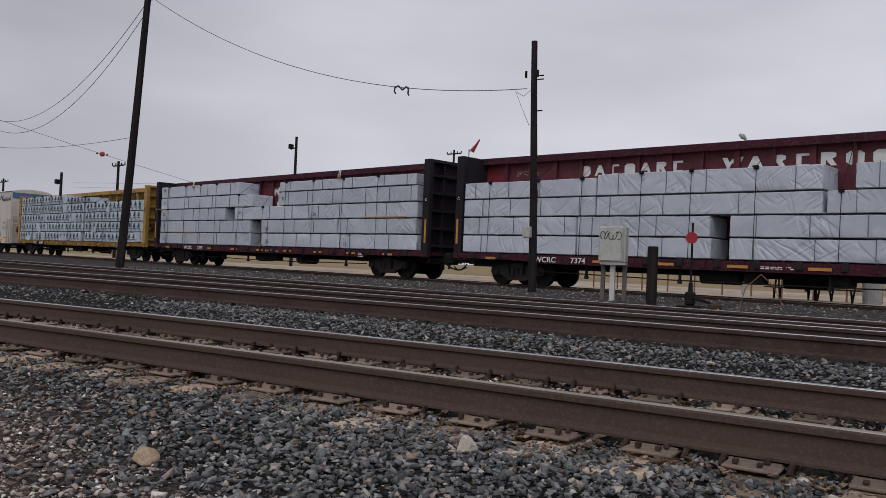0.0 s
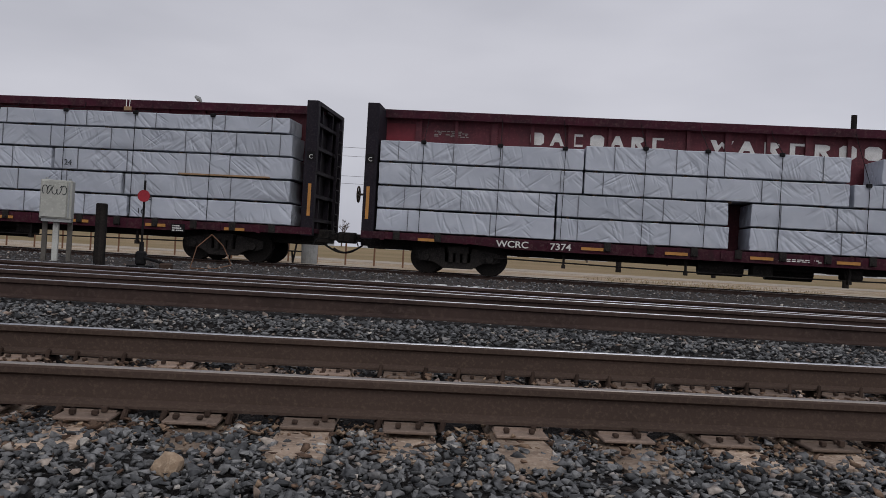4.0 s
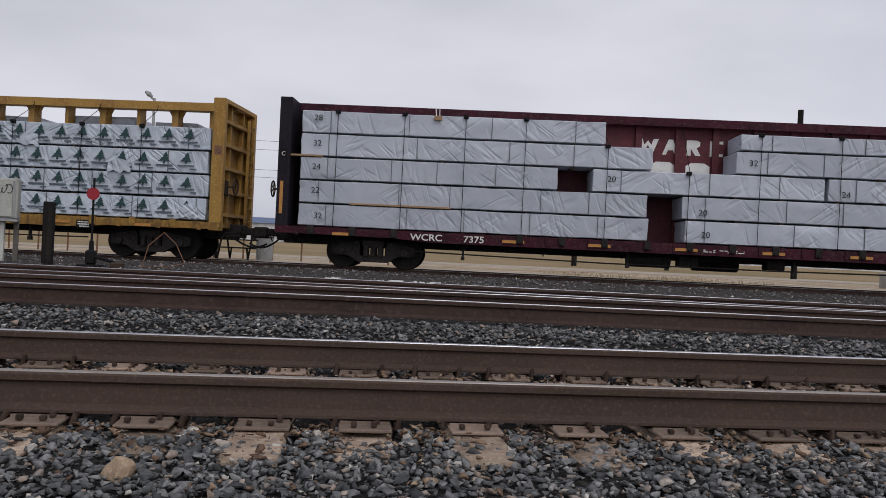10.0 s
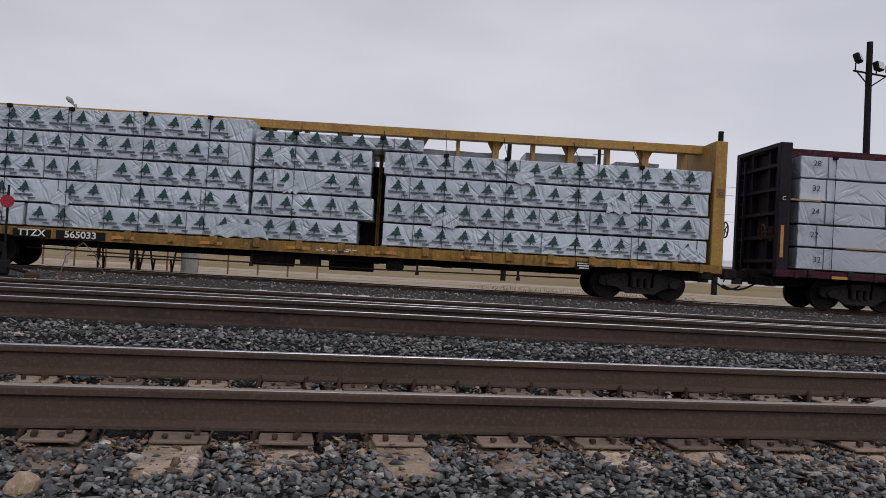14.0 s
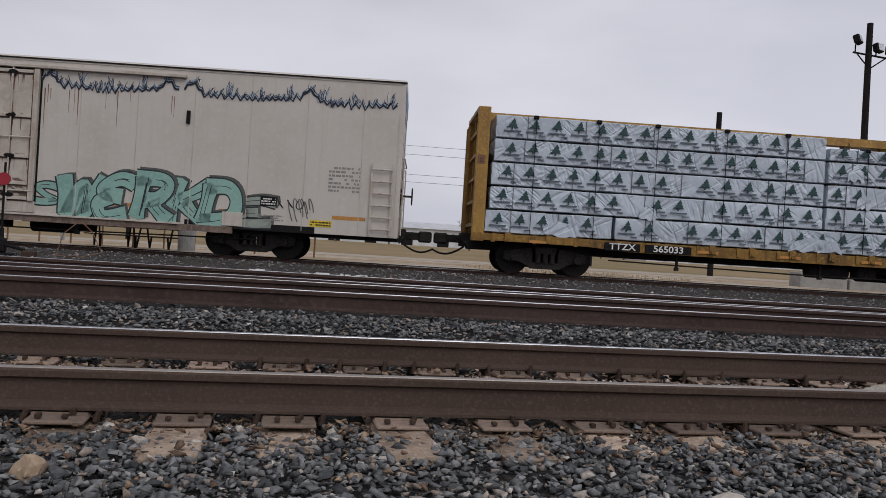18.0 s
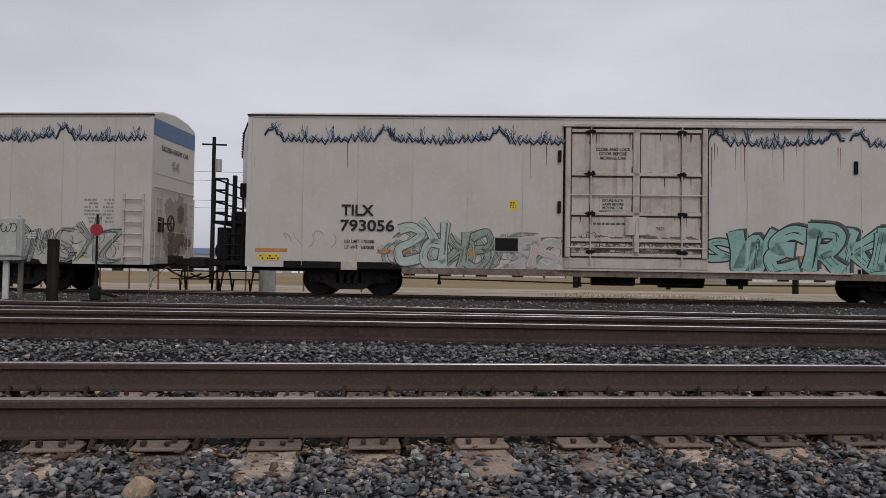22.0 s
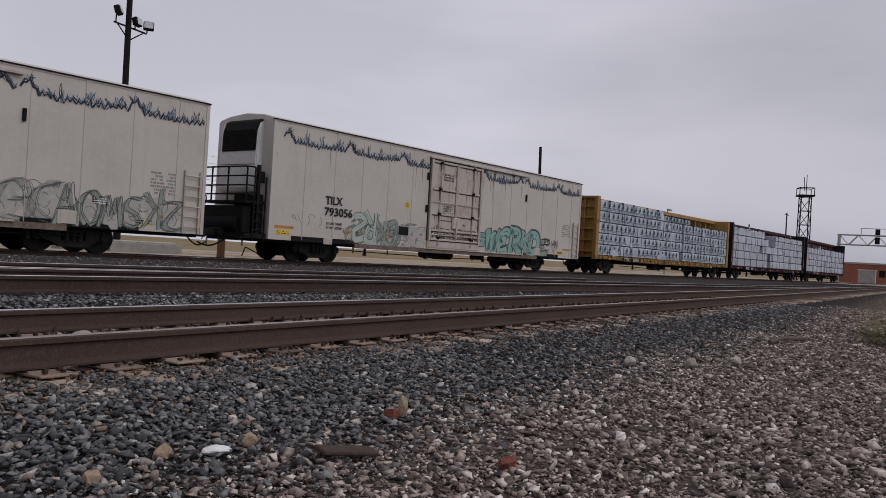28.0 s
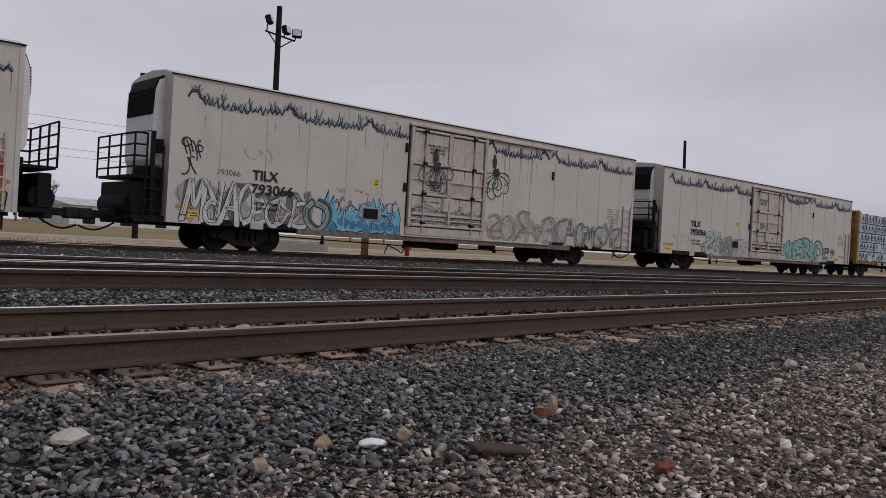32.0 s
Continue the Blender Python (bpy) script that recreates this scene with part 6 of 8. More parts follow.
    tube(deck, (e - 0.7, -1.0, 1.2), (e - 0.7, 1.0, 1.2), 0.33, n=18)
    part("platform", deck, M_DARK, car, "black steel rear platform with a fuel tank")
    rl = bmesh.new()
    for x, y in ((e - 0.93, -1.42), (e - 0.58, -1.42), (e - 0.93, -0.4), (e - 0.93, 0.5), (e - 0.93, 1.4)):
        tube(rl, (x, y, 1.98), (x, y, 3.2), 0.03)
    for z in (2.25, 2.56, 2.88, 3.2):
        chain(rl, [(e - 0.58, -1.42, z), (e - 0.93, -1.42, z), (e - 0.93, 1.4, z)], 0.028)
    for z in (1.05, 1.35, 1.65):
        tube(rl, (e - 0.62, -1.47, z), (e - 0.12, -1.47, z), 0.02)
    tube(rl, (e - 0.12, -1.46, 0.7), (e - 0.12, -1.46, 2.9), 0.03)
    tube(rl, (e - 0.62, -1.46, 0.7), (e - 0.62, -1.46, 2.0), 0.03)
    part("platform_rail", rl, M_DARK, car, "black tube railing")
    coupler(car, h, 1)
    coupler(car, e - 0.96, -1)
    if turned:      # the cooling unit faces the other way along the train
        for o in set(car.children) - kept:
            o.matrix_basis = pose(0, 0, 0, 0, 0, 180) @ o.matrix_basis
    underframe(car, L, seed)
    part("floor_beam", B(-h, h, -1.2, 1.2, 0.66, 0.78), M_DARK, car)
    truck(car, -h + 2.7)
    truck(car, h - 4.0)
    for a, b in ((-h + 0.35, d0 - 0.05), (d1 + 0.1, d1 + 3.85), (d1 + 3.9, h - 0.15)):
        icicles(car, a, b, 4.47, seed * 3 + int(b), n - 0.012)
    paint(car, h, n, d0, d1)
    return car


def paint_a(car, h, n, d0, d1):
    letters_piece(car, d1 + 0.7, d1 + 5.4, 0.86, 1.92, "WERKD", M_TEAL, M_INK, 61, n - 0.006, 0.37, 0.036, 0.2, M_INKSOFT, flip=False)
    letters_piece(car, d1 + 5.3, d1 + 6.3, 0.9, 1.6, "E", M_SPRAYGREY, M_INK, 62, n - 0.005, 0.22, 0.036, 0.2, M_INKSOFT, flip=False)
    letters_piece(car, d1 + 0.05, d1 + 0.7, 1.15, 1.6, "Z", M_TEAL, M_INK, 60, n - 0.004, 0.16, 0.036, 0.1)
    tag_lines(car, d1 + 6.5, d1 + 7.3, 1.3, 1.8, 3, M_INK, 63, n - 0.004)
    tag_lines(car, h - 3.0, h - 2.3, 1.0, 1.7, 5, M_WORN, 64, n - 0.004)
    worn_piece(car, -h + 3.7, -h + 4.9, 0.84, 1.6, "OS", M_SPRAYPALE, M_SPRAYGREY, M_WORN, 65, n - 0.003)
    worn_piece(car, -h + 4.0, d0 - 0.2, 0.82, 1.9, "SOKARZ", M_SPRAYPALE, M_SPRAYGREY, M_WORN, 58, n - 0.003)
    letters_piece(car, -h + 3.95, -h + 5.4, 0.86, 2.0, "SR", M_SPRAYMINT, M_INKSOFT, 59, n - 0.009, 0.22, 0.026)
    letters_piece(car, -h + 5.35, -h + 6.6, 0.84, 1.75, "KE", M_SPRAYGREY, M_INKSOFT, 57, n - 0.009, 0.18, 0.03)
    letters_piece(car, d0 - 1.5, d0 - 0.2, 0.85, 1.6, "RS", M_SPRAYPALE, M_SPRAYPINK, 66, n - 0.009, 0.14, 0.04)
    tag_lines(car, d0 + 0.3, d1 - 0.2, 1.25, 1.7, 8, M_WORN, 67, n - 0.056, 0.02)
    tag_lines(car, -h + 0.9, -h + 2.4, 1.3, 1.8, 5, M_FAINT, 68, n - 0.004, 0.016)


def paint_b(car, h, n, d0, d1):
    wild_piece(car, -h + 5.2, d0 - 0.35, 0.80, 2.0, M_SPRAYBLUE, M_SPRAYDEEP, M_SKYBLUE, M_NAVY, 71, n - 0.006, 12)
    worn_piece(car, -h + 0.3, -h + 4.7, 0.84, 2.0, "MASEDK", M_SPRAYFADE, M_WORN, M_INKSOFT, 70, n - 0.003, 0.03)
    letters_piece(car, -h + 0.35, -h + 2.6, 0.85, 2.05, "MRAO", M_SPRAYWHITE, M_INK, 72, n - 0.008, 0.14, 0.026, 0.12, None, 4)
    letters_piece(car, -h + 2.5, -h + 4.5, 0.85, 1.66, "SDKZ", M_SPRAYWHITE, M_INK, 73, n - 0.008, 0.11, 0.022, 0.12, None, 4)
    letters_piece(car, -h + 4.45, -h + 5.3, 0.82, 1.72, "O", M_SPRAYGREY, M_INK, 87, n - 0.010, 0.15, 0.04, 0.0, M_INKSOFT, 4)
    tag_lines(car, -h + 0.25, -h + 0.75, 2.15, 2.75, 2, M_INK, 85, n - 0.004, 0.045)
    tag_lines(car, -h + 0.3, -h + 0.95, 2.45, 3.2, 3, M_INK, 86, n - 0.004, 0.04)
    for dx, z, r in ((0.38, 3.1, 0.14), (0.78, 2.95, 0.11)):
        ring_tag(car, -h + dx, z, r, M_INK, n - 0.004)
    tag_lines(car, -h + 2.2, -h + 3.2, 2.75, 3.2, 4, M_FAINT, 83, n - 0.004, 0.018)
    tag_lines(car, -h + 5.6, -h + 6.0, 2.1, 2.25, 2, M_INKSOFT, 88, n - 0.004, 0.018)
    tag_lines(car, -h + 6.4, -h + 7.0, 2.08, 2.22, 3, M_INKSOFT, 89, n - 0.004, 0.018)
    lettering("spray_number", "793066", 0.24, side(-h + 1.75, 2.33, n - 0.006), M_INKSOFT, car, width=1.1)
    curl_tag(car, d0 + 1.2, 3.4, 1.3, M_INK, 74, n - 0.118)
    curl_tag(car, d1 + 0.65, 3.5, 1.45, M_INK, 75, n - 0.016)
    worn_piece(car, d1 + 0.3, d1 + 5.2, 0.85, 2.05, "SORAED", M_SPRAYSMOKE, M_SPRAYFADE, M_WORN, 76, n - 0.003)
    worn_piece(car, d1 + 5.0, h - 0.8, 0.85, 1.95, "AOMSKZ", M_SPRAYSMOKE, M_SPRAYGREY, M_INKSOFT, 77, n - 0.007)
    worn_piece(car, d0 + 0.25, d1 - 0.25, 1.22, 1.95, "SOA", M_SPRAYFADE, M_SPRAYFADE, M_WORN, 78, n - 0.055)


def paint_c(car, h, n, d0, d1):
    wild_piece(car, h - 4.4, h - 0.2, 0.80, 1.45, M_SPRAYGREEN, M_INKSOFT, M_PLAC_Y, M_INK, 81, n - 0.005, 8)
    wild_piece(car, h - 3.4, h - 0.15, 1.35, 2.25, M_SPRAYRED, M_REFLECT_O, M_SPRAYPINK, M_SPRAYWHITE, 82, n - 0.012, 7)
    worn_piece(car, -h + 4, d0, 0.8, 1.8, "WRES", M_SPRAYPALE, M_SPRAYGREY, M_WORN, 84, n - 0.004)


car_t1 = box_car("793056", 41, paint_a)
car_t2 = box_car("793066", 42, paint_b)
car_t3 = box_car("793061", 43, paint_c, turned=True)

# middle of each car along the train, counted from the train's mark
CARS = [(car_b, 69.4), (car_a, 45.7), (car_c, 21.28), (car_t1, -3.35), (car_t2, -28.4), (car_t3, -54.75), (car_d, -77.9)]

# ---------------- things that stand in the yard
def gz(x, y):
    return float(ground_z(x, y))


def pole(name, label, x, y, top, r0, r1, material=M_POLE, category="utility pole", lean=(0, 0)):
    p = thing(name, label, category, m=pose(x, y, gz(x, y)))
    z0 = gz(x, y)
    h = top - z0
    bm = bmesh.new()
    n = 6
    for i in range(n):
        a, b = i / n, (i + 1) / n
        q = lambda t: (lean[0] * t + 0.02 * math.sin(5 * t), lean[1] * t, -0.3 + (h + 0.3) * t)
        tube(bm, q(a), q(b), r0 + (r1 - r0) * a, r0 + (r1 - r0) * b, 12)
    bmesh.ops.remove_doubles(bm, verts=bm.verts, dist=0.004)
    part("shaft", bm, material, p)
    return p, h


# tall pole by the box cabinet, with old brackets and a small meter box
pole_mid, hm = pole("utility_pole", "dark weathered wooden utility pole with old brackets", -10.0, 20.0, 6.95, 0.115, 0.08, lean=(-0.22, 0.0))
for z in (hm - 1.05, hm - 0.95, hm - 1.9):
    part("bracket", tube(bmesh.new(), (-0.26, 0, z), (0.08, 0, z), 0.018), M_DARK, pole_mid)
for x in (-0.4, -0.05):
    part("insulator", tube(bmesh.new(), (x, -0.1, hm - 1.0), (x, -0.1, hm - 0.82), 0.035), M_DARK, pole_mid)
part("meter_box", B(-0.24, -0.02, -0.26, -0.1, 1.45, 1.75, 0.02), M_GREY, pole_mid)
part("hanging_lead", chain(bmesh.new(), [(-0.25, -0.1, hm - 1.35), (-0.45, -0.1, hm - 1.5), (-0.7, -0.1, hm - 1.35), (-0.4, -0.15, hm - 1.95), (-0.25, -0.1, hm - 2.3)], 0.006), M_WIRE, pole_mid)

# grey relay cabinet on three posts
cab = thing("relay_cabinet", "grey steel relay cabinet on posts with a sprayed tag", "cabinet", m=pose(-6.85, 17.8, gz(-6.85, 17.8), 0, 0, 12))
part("case", B(-0.36, 0.24, -0.20, 0.20, 0.86, 1.66, 0.015), M_GREY, cab)
part("door_leaf", B(-0.34, 0.15, -0.222, -0.20, 0.89, 1.63, 0.008), M_GREY, cab)
part("hinge_strip", B(0.17, 0.20, -0.228, -0.195, 0.9, 1.62), M_STEEL, cab)
part("shelf_frame", B(-0.32, 0.24, -0.18, 0.18, 0.80, 0.86), M_STEEL, cab)
part("middle_post", B(-0.11, 0.0, -0.07, 0.07, -0.25, 0.82, 0.01), M_LGREY, cab, "pale painted post")
for x in (-0.28, 0.20):
    part("steel_post", B(x - 0.045, x + 0.045, 0.02, 0.12, -0.25, 0.82), M_POSTGREY, cab, "weathered grey-brown post")
for x in (-0.28, 0.16):
    part("lifting_eye", tube(bmesh.new(), (x, 0, 1.66), (x, 0, 1.71), 0.03), M_STEEL, cab)
tag_bm = bmesh.new()
for i in range(5):
    cx = -0.27 + i * 0.09
    ribbon(tag_bm, [(cx + 0.05 * math.cos(a + i), 1.45 + 0.09 * math.sin(a * (1 + 0.3 * (i % 2)) + i)) for a in np.linspace(0, 4.5, 9)], 0.016, -0.228, -0.222)
part("sprayed_tag", tag_bm, M_INK, cab)

# a second cabinet by a far pole
tagged(copy_thing(cab, pose(-43.6, 22.4, gz(-43.6, 22.4), 0, 0, 40)), "grey steel relay cabinet beside a far utility pole")

# dark stub post
stub = thing("stub_post", "short dark square wooden post", "post", m=pose(-5.6, 16.6, gz(-5.6, 16.6)))
bm = B(-0.09, 0.09, -0.09, 0.09, -0.3, 1.20, 0.02)
part("timber", bm, M_POLE, stub)

# switch stand with its red target
sw = thing("switch_stand", "switch stand with a round red target on a black rod", "switch stand", m=pose(-4.75, 16.4, gz(-4.75, 16.4)))
bm = B(-0.22, 0.24, -0.18, 0.18, -0.05, 0.05, 0.01)
box(bm, -0.09, 0.09, -0.09, 0.09, 0.05, 0.32, 0.03)
tube(bm, (0, 0, 0.3), (0, 0, 0.5), 0.05, 0.04)
part("stand", bm, M_DARK, sw)
part("spindle", tube(bmesh.new(), (0, 0, 0.4), (0, 0, 1.68), 0.022), M_DARK, sw)
part("target", tube(bmesh.new(), (0, -0.055, 1.38), (0, -0.03, 1.38), 0.115, n=24), M_RED, sw, "round red target disc")
part("lever", chain(bmesh.new(), [(0.1, -0.1, 0.2), (0.45, -0.2, 0.12), (0.62, -0.22, 0.02)], 0.03), M_DARK, sw)
part("throw_rod", tube(bmesh.new(), (0.1, -0.1, 0.02), (0.5, -3.2, 0.02), 0.025), M_DARK, sw)
part("switch_motor", B(0.42, 0.64, -0.30, -0.08, -0.05, 0.12, 0.03), M_SPIKE, sw)

# bent guy rod that lies by the switch
part("bent_rod", chain(bmesh.new(), [(0, 0, 0.02), (0.1, 0.05, 0.45), (0.38, 0.1, 0.72), (0.62, 0.1, 0.5), (0.82, 0, 0.12), (0.5, -0.1, 0.03), (0.0, -0.1, 0.02)], 0.009), M_RUSTY, thing("guy_loop", "bent steel rod loop on the ground", "scrap", m=pose(-4.0, 17.2, gz(-4.0, 17.2))))


def flood(p, x, y, z, turn, tilt, material=M_DARK):
    """A floodlight head on a short arm."""
    m = pose(x, y, z, tilt, 0, turn)
    bm = B(-0.24, 0.24, -0.16, 0.12, -0.2, 0.2, 0.05)
    hd = part("lamp_head", bm, material, p)
    hd.matrix_basis = m
    g = part("lens", B(-0.2, 0.2, -0.175, -0.16, -0.16, 0.16), M_GLASSY, hd)


# tall leaning lamp pole beyond the second track
lamp_pole, hl = pole("lamp_pole", "tall dark leaning pole with two floodlights", -27.68, 20.1, 12.75, 0.165, 0.11, lean=(0.72, 0.3))
for dx, dy, dz in ((-0.75, 0.1, -0.15), (0.75, 0.3, -0.95)):
    bm = bmesh.new()
    tube(bm, (0.75, 0.3, hl + dz - 0.15), (0.75 + dx, dy, hl + dz), 0.04)
    part("arm", bm, M_STEEL, lamp_pole)
    hd = part("lamp_head", tube(tube(bmesh.new(), (0, 0, 0), (0.42 * (1 if dx > 0 else -1), -0.1, 0.06), 0.22, 0.27, 14), (0, 0, 0), (-0.18 * (1 if dx > 0 else -1), 0, -0.02), 0.21, 0.1, 14), M_DARK, lamp_pole, "drum-shaped floodlight")
    hd.location = (0.75 + dx, dy, hl + dz)
bm = bmesh.new()
for z in (2.1, 1.7, 1.95):
    tube(bm, (0.5, 0.2, hl - z), (0.95, 0.15, hl - z - 0.25), 0.03)
    tube(bm, (0.95, 0.15, hl - z - 0.25), (1.0, 0.15, hl - z + 0.05), 0.04)
part("insulator", bm, M_DARK, lamp_pole)

pole_l2, h2 = pole("utility_pole", "thin dark wooden utility pole", -48.7, 25.8, 9.4, 0.16, 0.11)
pole_l3, h3 = pole("lamp_pole", "far leaning pole with a lamp", -86.3, 25.9, 12.8, 0.2, 0.14, lean=(0.6, 0.0))
part("lamp_head", B(-0.9, -0.1, -0.2, 0.2, h3 - 0.4, h3 - 0.1, 0.05), M_STEEL, pole_l3)

# floodlight mast behind the train
flood_pole, hf = pole("floodlight_pole", "tall dark pole with three floodlights on a crossarm", 25.33, 32.1, 11.8, 0.17, 0.13, lean=(-0.06, 0))
bm = bmesh.new()
tube(bm, (-0.85, 0, hf - 1.35), (0.95, 0, hf - 1.45), 0.045)
tube(bm, (-0.7, 0, hf - 1.35), (0, 0, hf - 2.0), 0.03)
tube(bm, (0.8, 0, hf - 1.45), (0, 0, hf - 2.0), 0.03)
part("crossarm", bm, M_DARK, flood_pole)
flood(flood_pole, -0.75, -0.1, hf - 0.82, 38, -18)
flood(flood_pole, 0.30, -0.1, hf - 1.08, 20, -12)
flood(flood_pole, 0.98, -0.1, hf - 1.1, -38, -12)
for x, z in ((-0.75, -1.0), (0.3, -1.25), (0.98, -1.3)):
    part("bracket", tube(bmesh.new(), (x, 0, hf - 1.4), (x, 0, hf + z), 0.03), M_DARK, flood_pole)

mast, _ = pole("slim_mast", "slim dark mast behind the train", 54.9, 24.2, 8.9, 0.13, 0.10, lean=(-0.3, 0.1))
pole_p4, _ = pole("utility_pole", "dark pole stub behind the train", 24.8, 43.5, 9.5, 0.17, 0.15)
pole_p2, hp2 = pole("utility_pole", "bare grey utility pole", 16.3, 57.8, 10.0, 0.2, 0.16)
pole_p3, hp3 = pole("utility_pole", "utility pole with transformer and crossarm", 22.4, 55.8, 9.95, 0.16, 0.12)
bm = bmesh.new()
tube(bm, (-0.5, 0, hp3 - 0.5), (0.5, 0, hp3 - 0.4), 0.05)
tube(bm, (0.3, -0.2, hp3 - 2.2), (0.3, -0.2, hp3 - 1.4), 0.22, n=12)
part("transformer", bm, M_STEEL, pole_p3)
pole_p5, hp5 = pole("utility_pole", "utility pole with a crossarm and a transformer", -8.83, 56.0, 9.75, 0.16, 0.12)
part("crossarm", tube(bmesh.new(), (-0.8, 0, hp5 - 0.5), (0.8, 0, hp5 - 0.5), 0.06), M_POLE, pole_p5)
part("transformer", tube(bmesh.new(), (0.32, -0.2, hp5 - 2.3), (0.32, -0.2, hp5 - 1.5), 0.22, n=12), M_STEEL, pole_p5)
# street lamp behind the train
sl, hs = pole("street_lamp", "street lamp with a drooping head behind the train", -8.9, 39.2, 7.1, 0.09, 0.06, M_STEEL, "street lamp")
part("arm", chain(bmesh.new(), [(0, 0, hs - 0.1), (-0.2, 0, hs + 0.05)], 0.04), M_STEEL, sl)
part("lamp_head", tube(tube(bmesh.new(), (-0.12, 0, hs + 0.04), (-0.26, 0, hs + 0.16), 0.05, 0.12, 12), (-0.26, 0, hs + 0.16), (-0.42, 0, hs + 0.28), 0.12, 0.06, 12), M_STEEL, sl)
sl2, hs2 = pole("street_lamp", "street lamp far along the train", 96.0, 26.5, 7.6, 0.12, 0.08, M_STEEL, "street lamp")
part("lamp_head", B(0.1, 1.5, -0.12, 0.12, hs2 - 0.15, hs2 + 0.05, 0.03), M_STEEL, sl2)

# far poles on the left
for i, (x, y, top, arm) in enumerate([(-47.9, 51.2, 10.9, 1), (-48.1, 76.2, 13.3, 2), (-65.1, 46.7, 8.8, 2), (-67.7, 42.9, 7.4, 1), (-96.2, 53.7, 8.6, 2), (-108.2, 52.2, 7.7, 2), (-138.0, 59.2, 7.6, 2), (-112.2, 43.0, 6.6, 1), (155.0, 36.0, 9.5, 1), (168.0, 24.0, 12.5, 2), (148.0, 27.0, 9.0, 0)]):
    p, h = pole("utility_pole", "far dark utility pole with a lamp" if arm != 2 else "far utility pole with a crossarm", x, y, top, 0.15, 0.11)
    bm = bmesh.new()
    if arm == 2:
        tube(bm, (-1.0, 0.2, h - 0.4), (1.0, -0.2, h - 0.4), 0.07)
        for u in (-0.9, -0.4, 0.4, 0.9):
            tube(bm, (u, 0, h - 0.4), (u, 0, h - 0.15), 0.05)
        part("crossarm", bm, M_POLE, p)
    elif arm == 1:
        tube(bm, (-0.6, 0, h - 1.0), (0.1, 0, h - 0.9), 0.06)
        box(bm, -0.75, -0.45, -0.2, 0.2, h - 1.0, h - 0.6, 0.04)
        part("lamp_head", bm, M_DARK, p)
    else:
        bm.free()

# slim radio mast far beyond the train
rm = thing("radio_mast", "pale lattice radio mast with dish aerials far away", "mast", m=pose(-168.0, 60.0, 0.08))
for x, y in ((-0.5, -0.4), (0.5, -0.4), (0.0, 0.5)):
    part("leg", tube(bmesh.new(), (x * 1.5, y * 1.5, -0.2), (x, y, 12.0), 0.09, n=5), M_STEEL, rm)
for i in range(8):
    part("brace", tube(tube(bmesh.new(), (-0.6, -0.45, 1.5 * i), (0.6, -0.45, 1.5 * i + 1.5), 0.06, n=5), (0.6, -0.45, 1.5 * i), (-0.6, -0.45, 1.5 * i + 1.5), 0.06, n=5), M_STEEL, rm)
for x, z in ((-1.2, 11.4), (1.0, 11.7), (-1.3, 5.0), (0.9, 8.5)):
    part("aerial", tube(bmesh.new(), (x, -0.6, z), (x, -0.9, z), 0.5, n=12), M_STEEL, rm)

# windsock
ws, hw = pole("windsock", "red windsock on a thin mast", -31.3, 51.6, 9.3, 0.06, 0.04, M_STEEL, "windsock")
bm = bmesh.new()
prev = None
for i in range(6):
    a = (0.05 + 0.12 * i, 0, hw + 0.0 + 0.17 * i)
    if prev:
        tube(bm, prev, a, 0.17 - 0.02 * i, 0.17 - 0.02 * (i + 1), 12)
    prev = a
part("sock", bm, M_RED, ws, "faded red fabric sock").matrix_basis = pose(0.2, 0, -0.2)
part("hoop_arm", tube(bmesh.new(), (0, 0, hw - 0.2), (0.4, 0, hw + 0.2), 0.04), M_STEEL, ws)


# ---------------- cables
def cable(a, b, sag, r, label, n=24):
    a, b = Vector(a), Vector(b)
    pts = []
    for i in range(n + 1):
        t = i / n
        p = a.lerp(b, t)
        p.z -= sag * 4 * t * (1 - t)
        pts.append(p)
    wire = chain(bmesh.new(), pts, r, 5)
    bmesh.ops.remove_doubles(wire, verts=wire.verts, dist=r * 0.9)
    return tagged(part("cable", wire, M_WIRE, None), label, "cable")


top_l = Vector((-27.0, 20.4, 10.6))
w1 = cable(top_l, (-10.35, 19.9, 5.65), 1.15, 0.011, "slack black cable between two poles")
kn = thing("cable_tangle", "knot of loose wire hanging on a cable", "cable", m=pose(-14.75, 20.03, 6.05))
part("loops", chain(bmesh.new(), [(-0.15, 0, 0.02), (0.0, 0, 0.05), (0.16, 0, -0.08), (0.28, 0, 0.0), (0.38, 0, -0.05), (0.36, 0, -0.2), (0.40, 0, -0.26)], 0.028), M_WIRE, kn)
part("drop", chain(bmesh.new(), [(-0.12, 0, 0.02), (-0.15, 0, -0.10), (-0.09, 0, -0.17)], 0.026), M_WIRE, kn)
for i, (dz, sg) in enumerate(((0.0, 2.0), (-0.35, 2.3))):
    cable(top_l + Vector((0, 0, dz)), (-48.6, 25.8, 8.3 - 0.4 * i), sg, 0.012, "slack black cable between poles")
    cable((-48.6, 25.8, 8.3 - 0.3 * i), (-86.0, 25.9, 11.9 - 0.6 * i), 1.6, 0.013, "slack black cable between poles")
cable((-48.6, 25.8, 8.3), (-47.9, 51.2, 4.7), 0.2, 0.012, "long thin cable that carries a marker ball")
cable((-48.6, 25.8, 6.5), (-27.6, 20.2, 5.15), 0.25, 0.010, "slack black cable between poles")
for z in (8.6, 7.9, 6.3, 5.7):
    cable((-120, 78, z + 2.5), (90, 58, z + 1.0), 1.5, 0.014, "thin power line far behind the train", 30)
ball = tagged(part("marker_ball", bmesh.new(), M_ORANGE, None), "faded red marker ball on a power line", "marker ball")
bmb = bmesh.new()
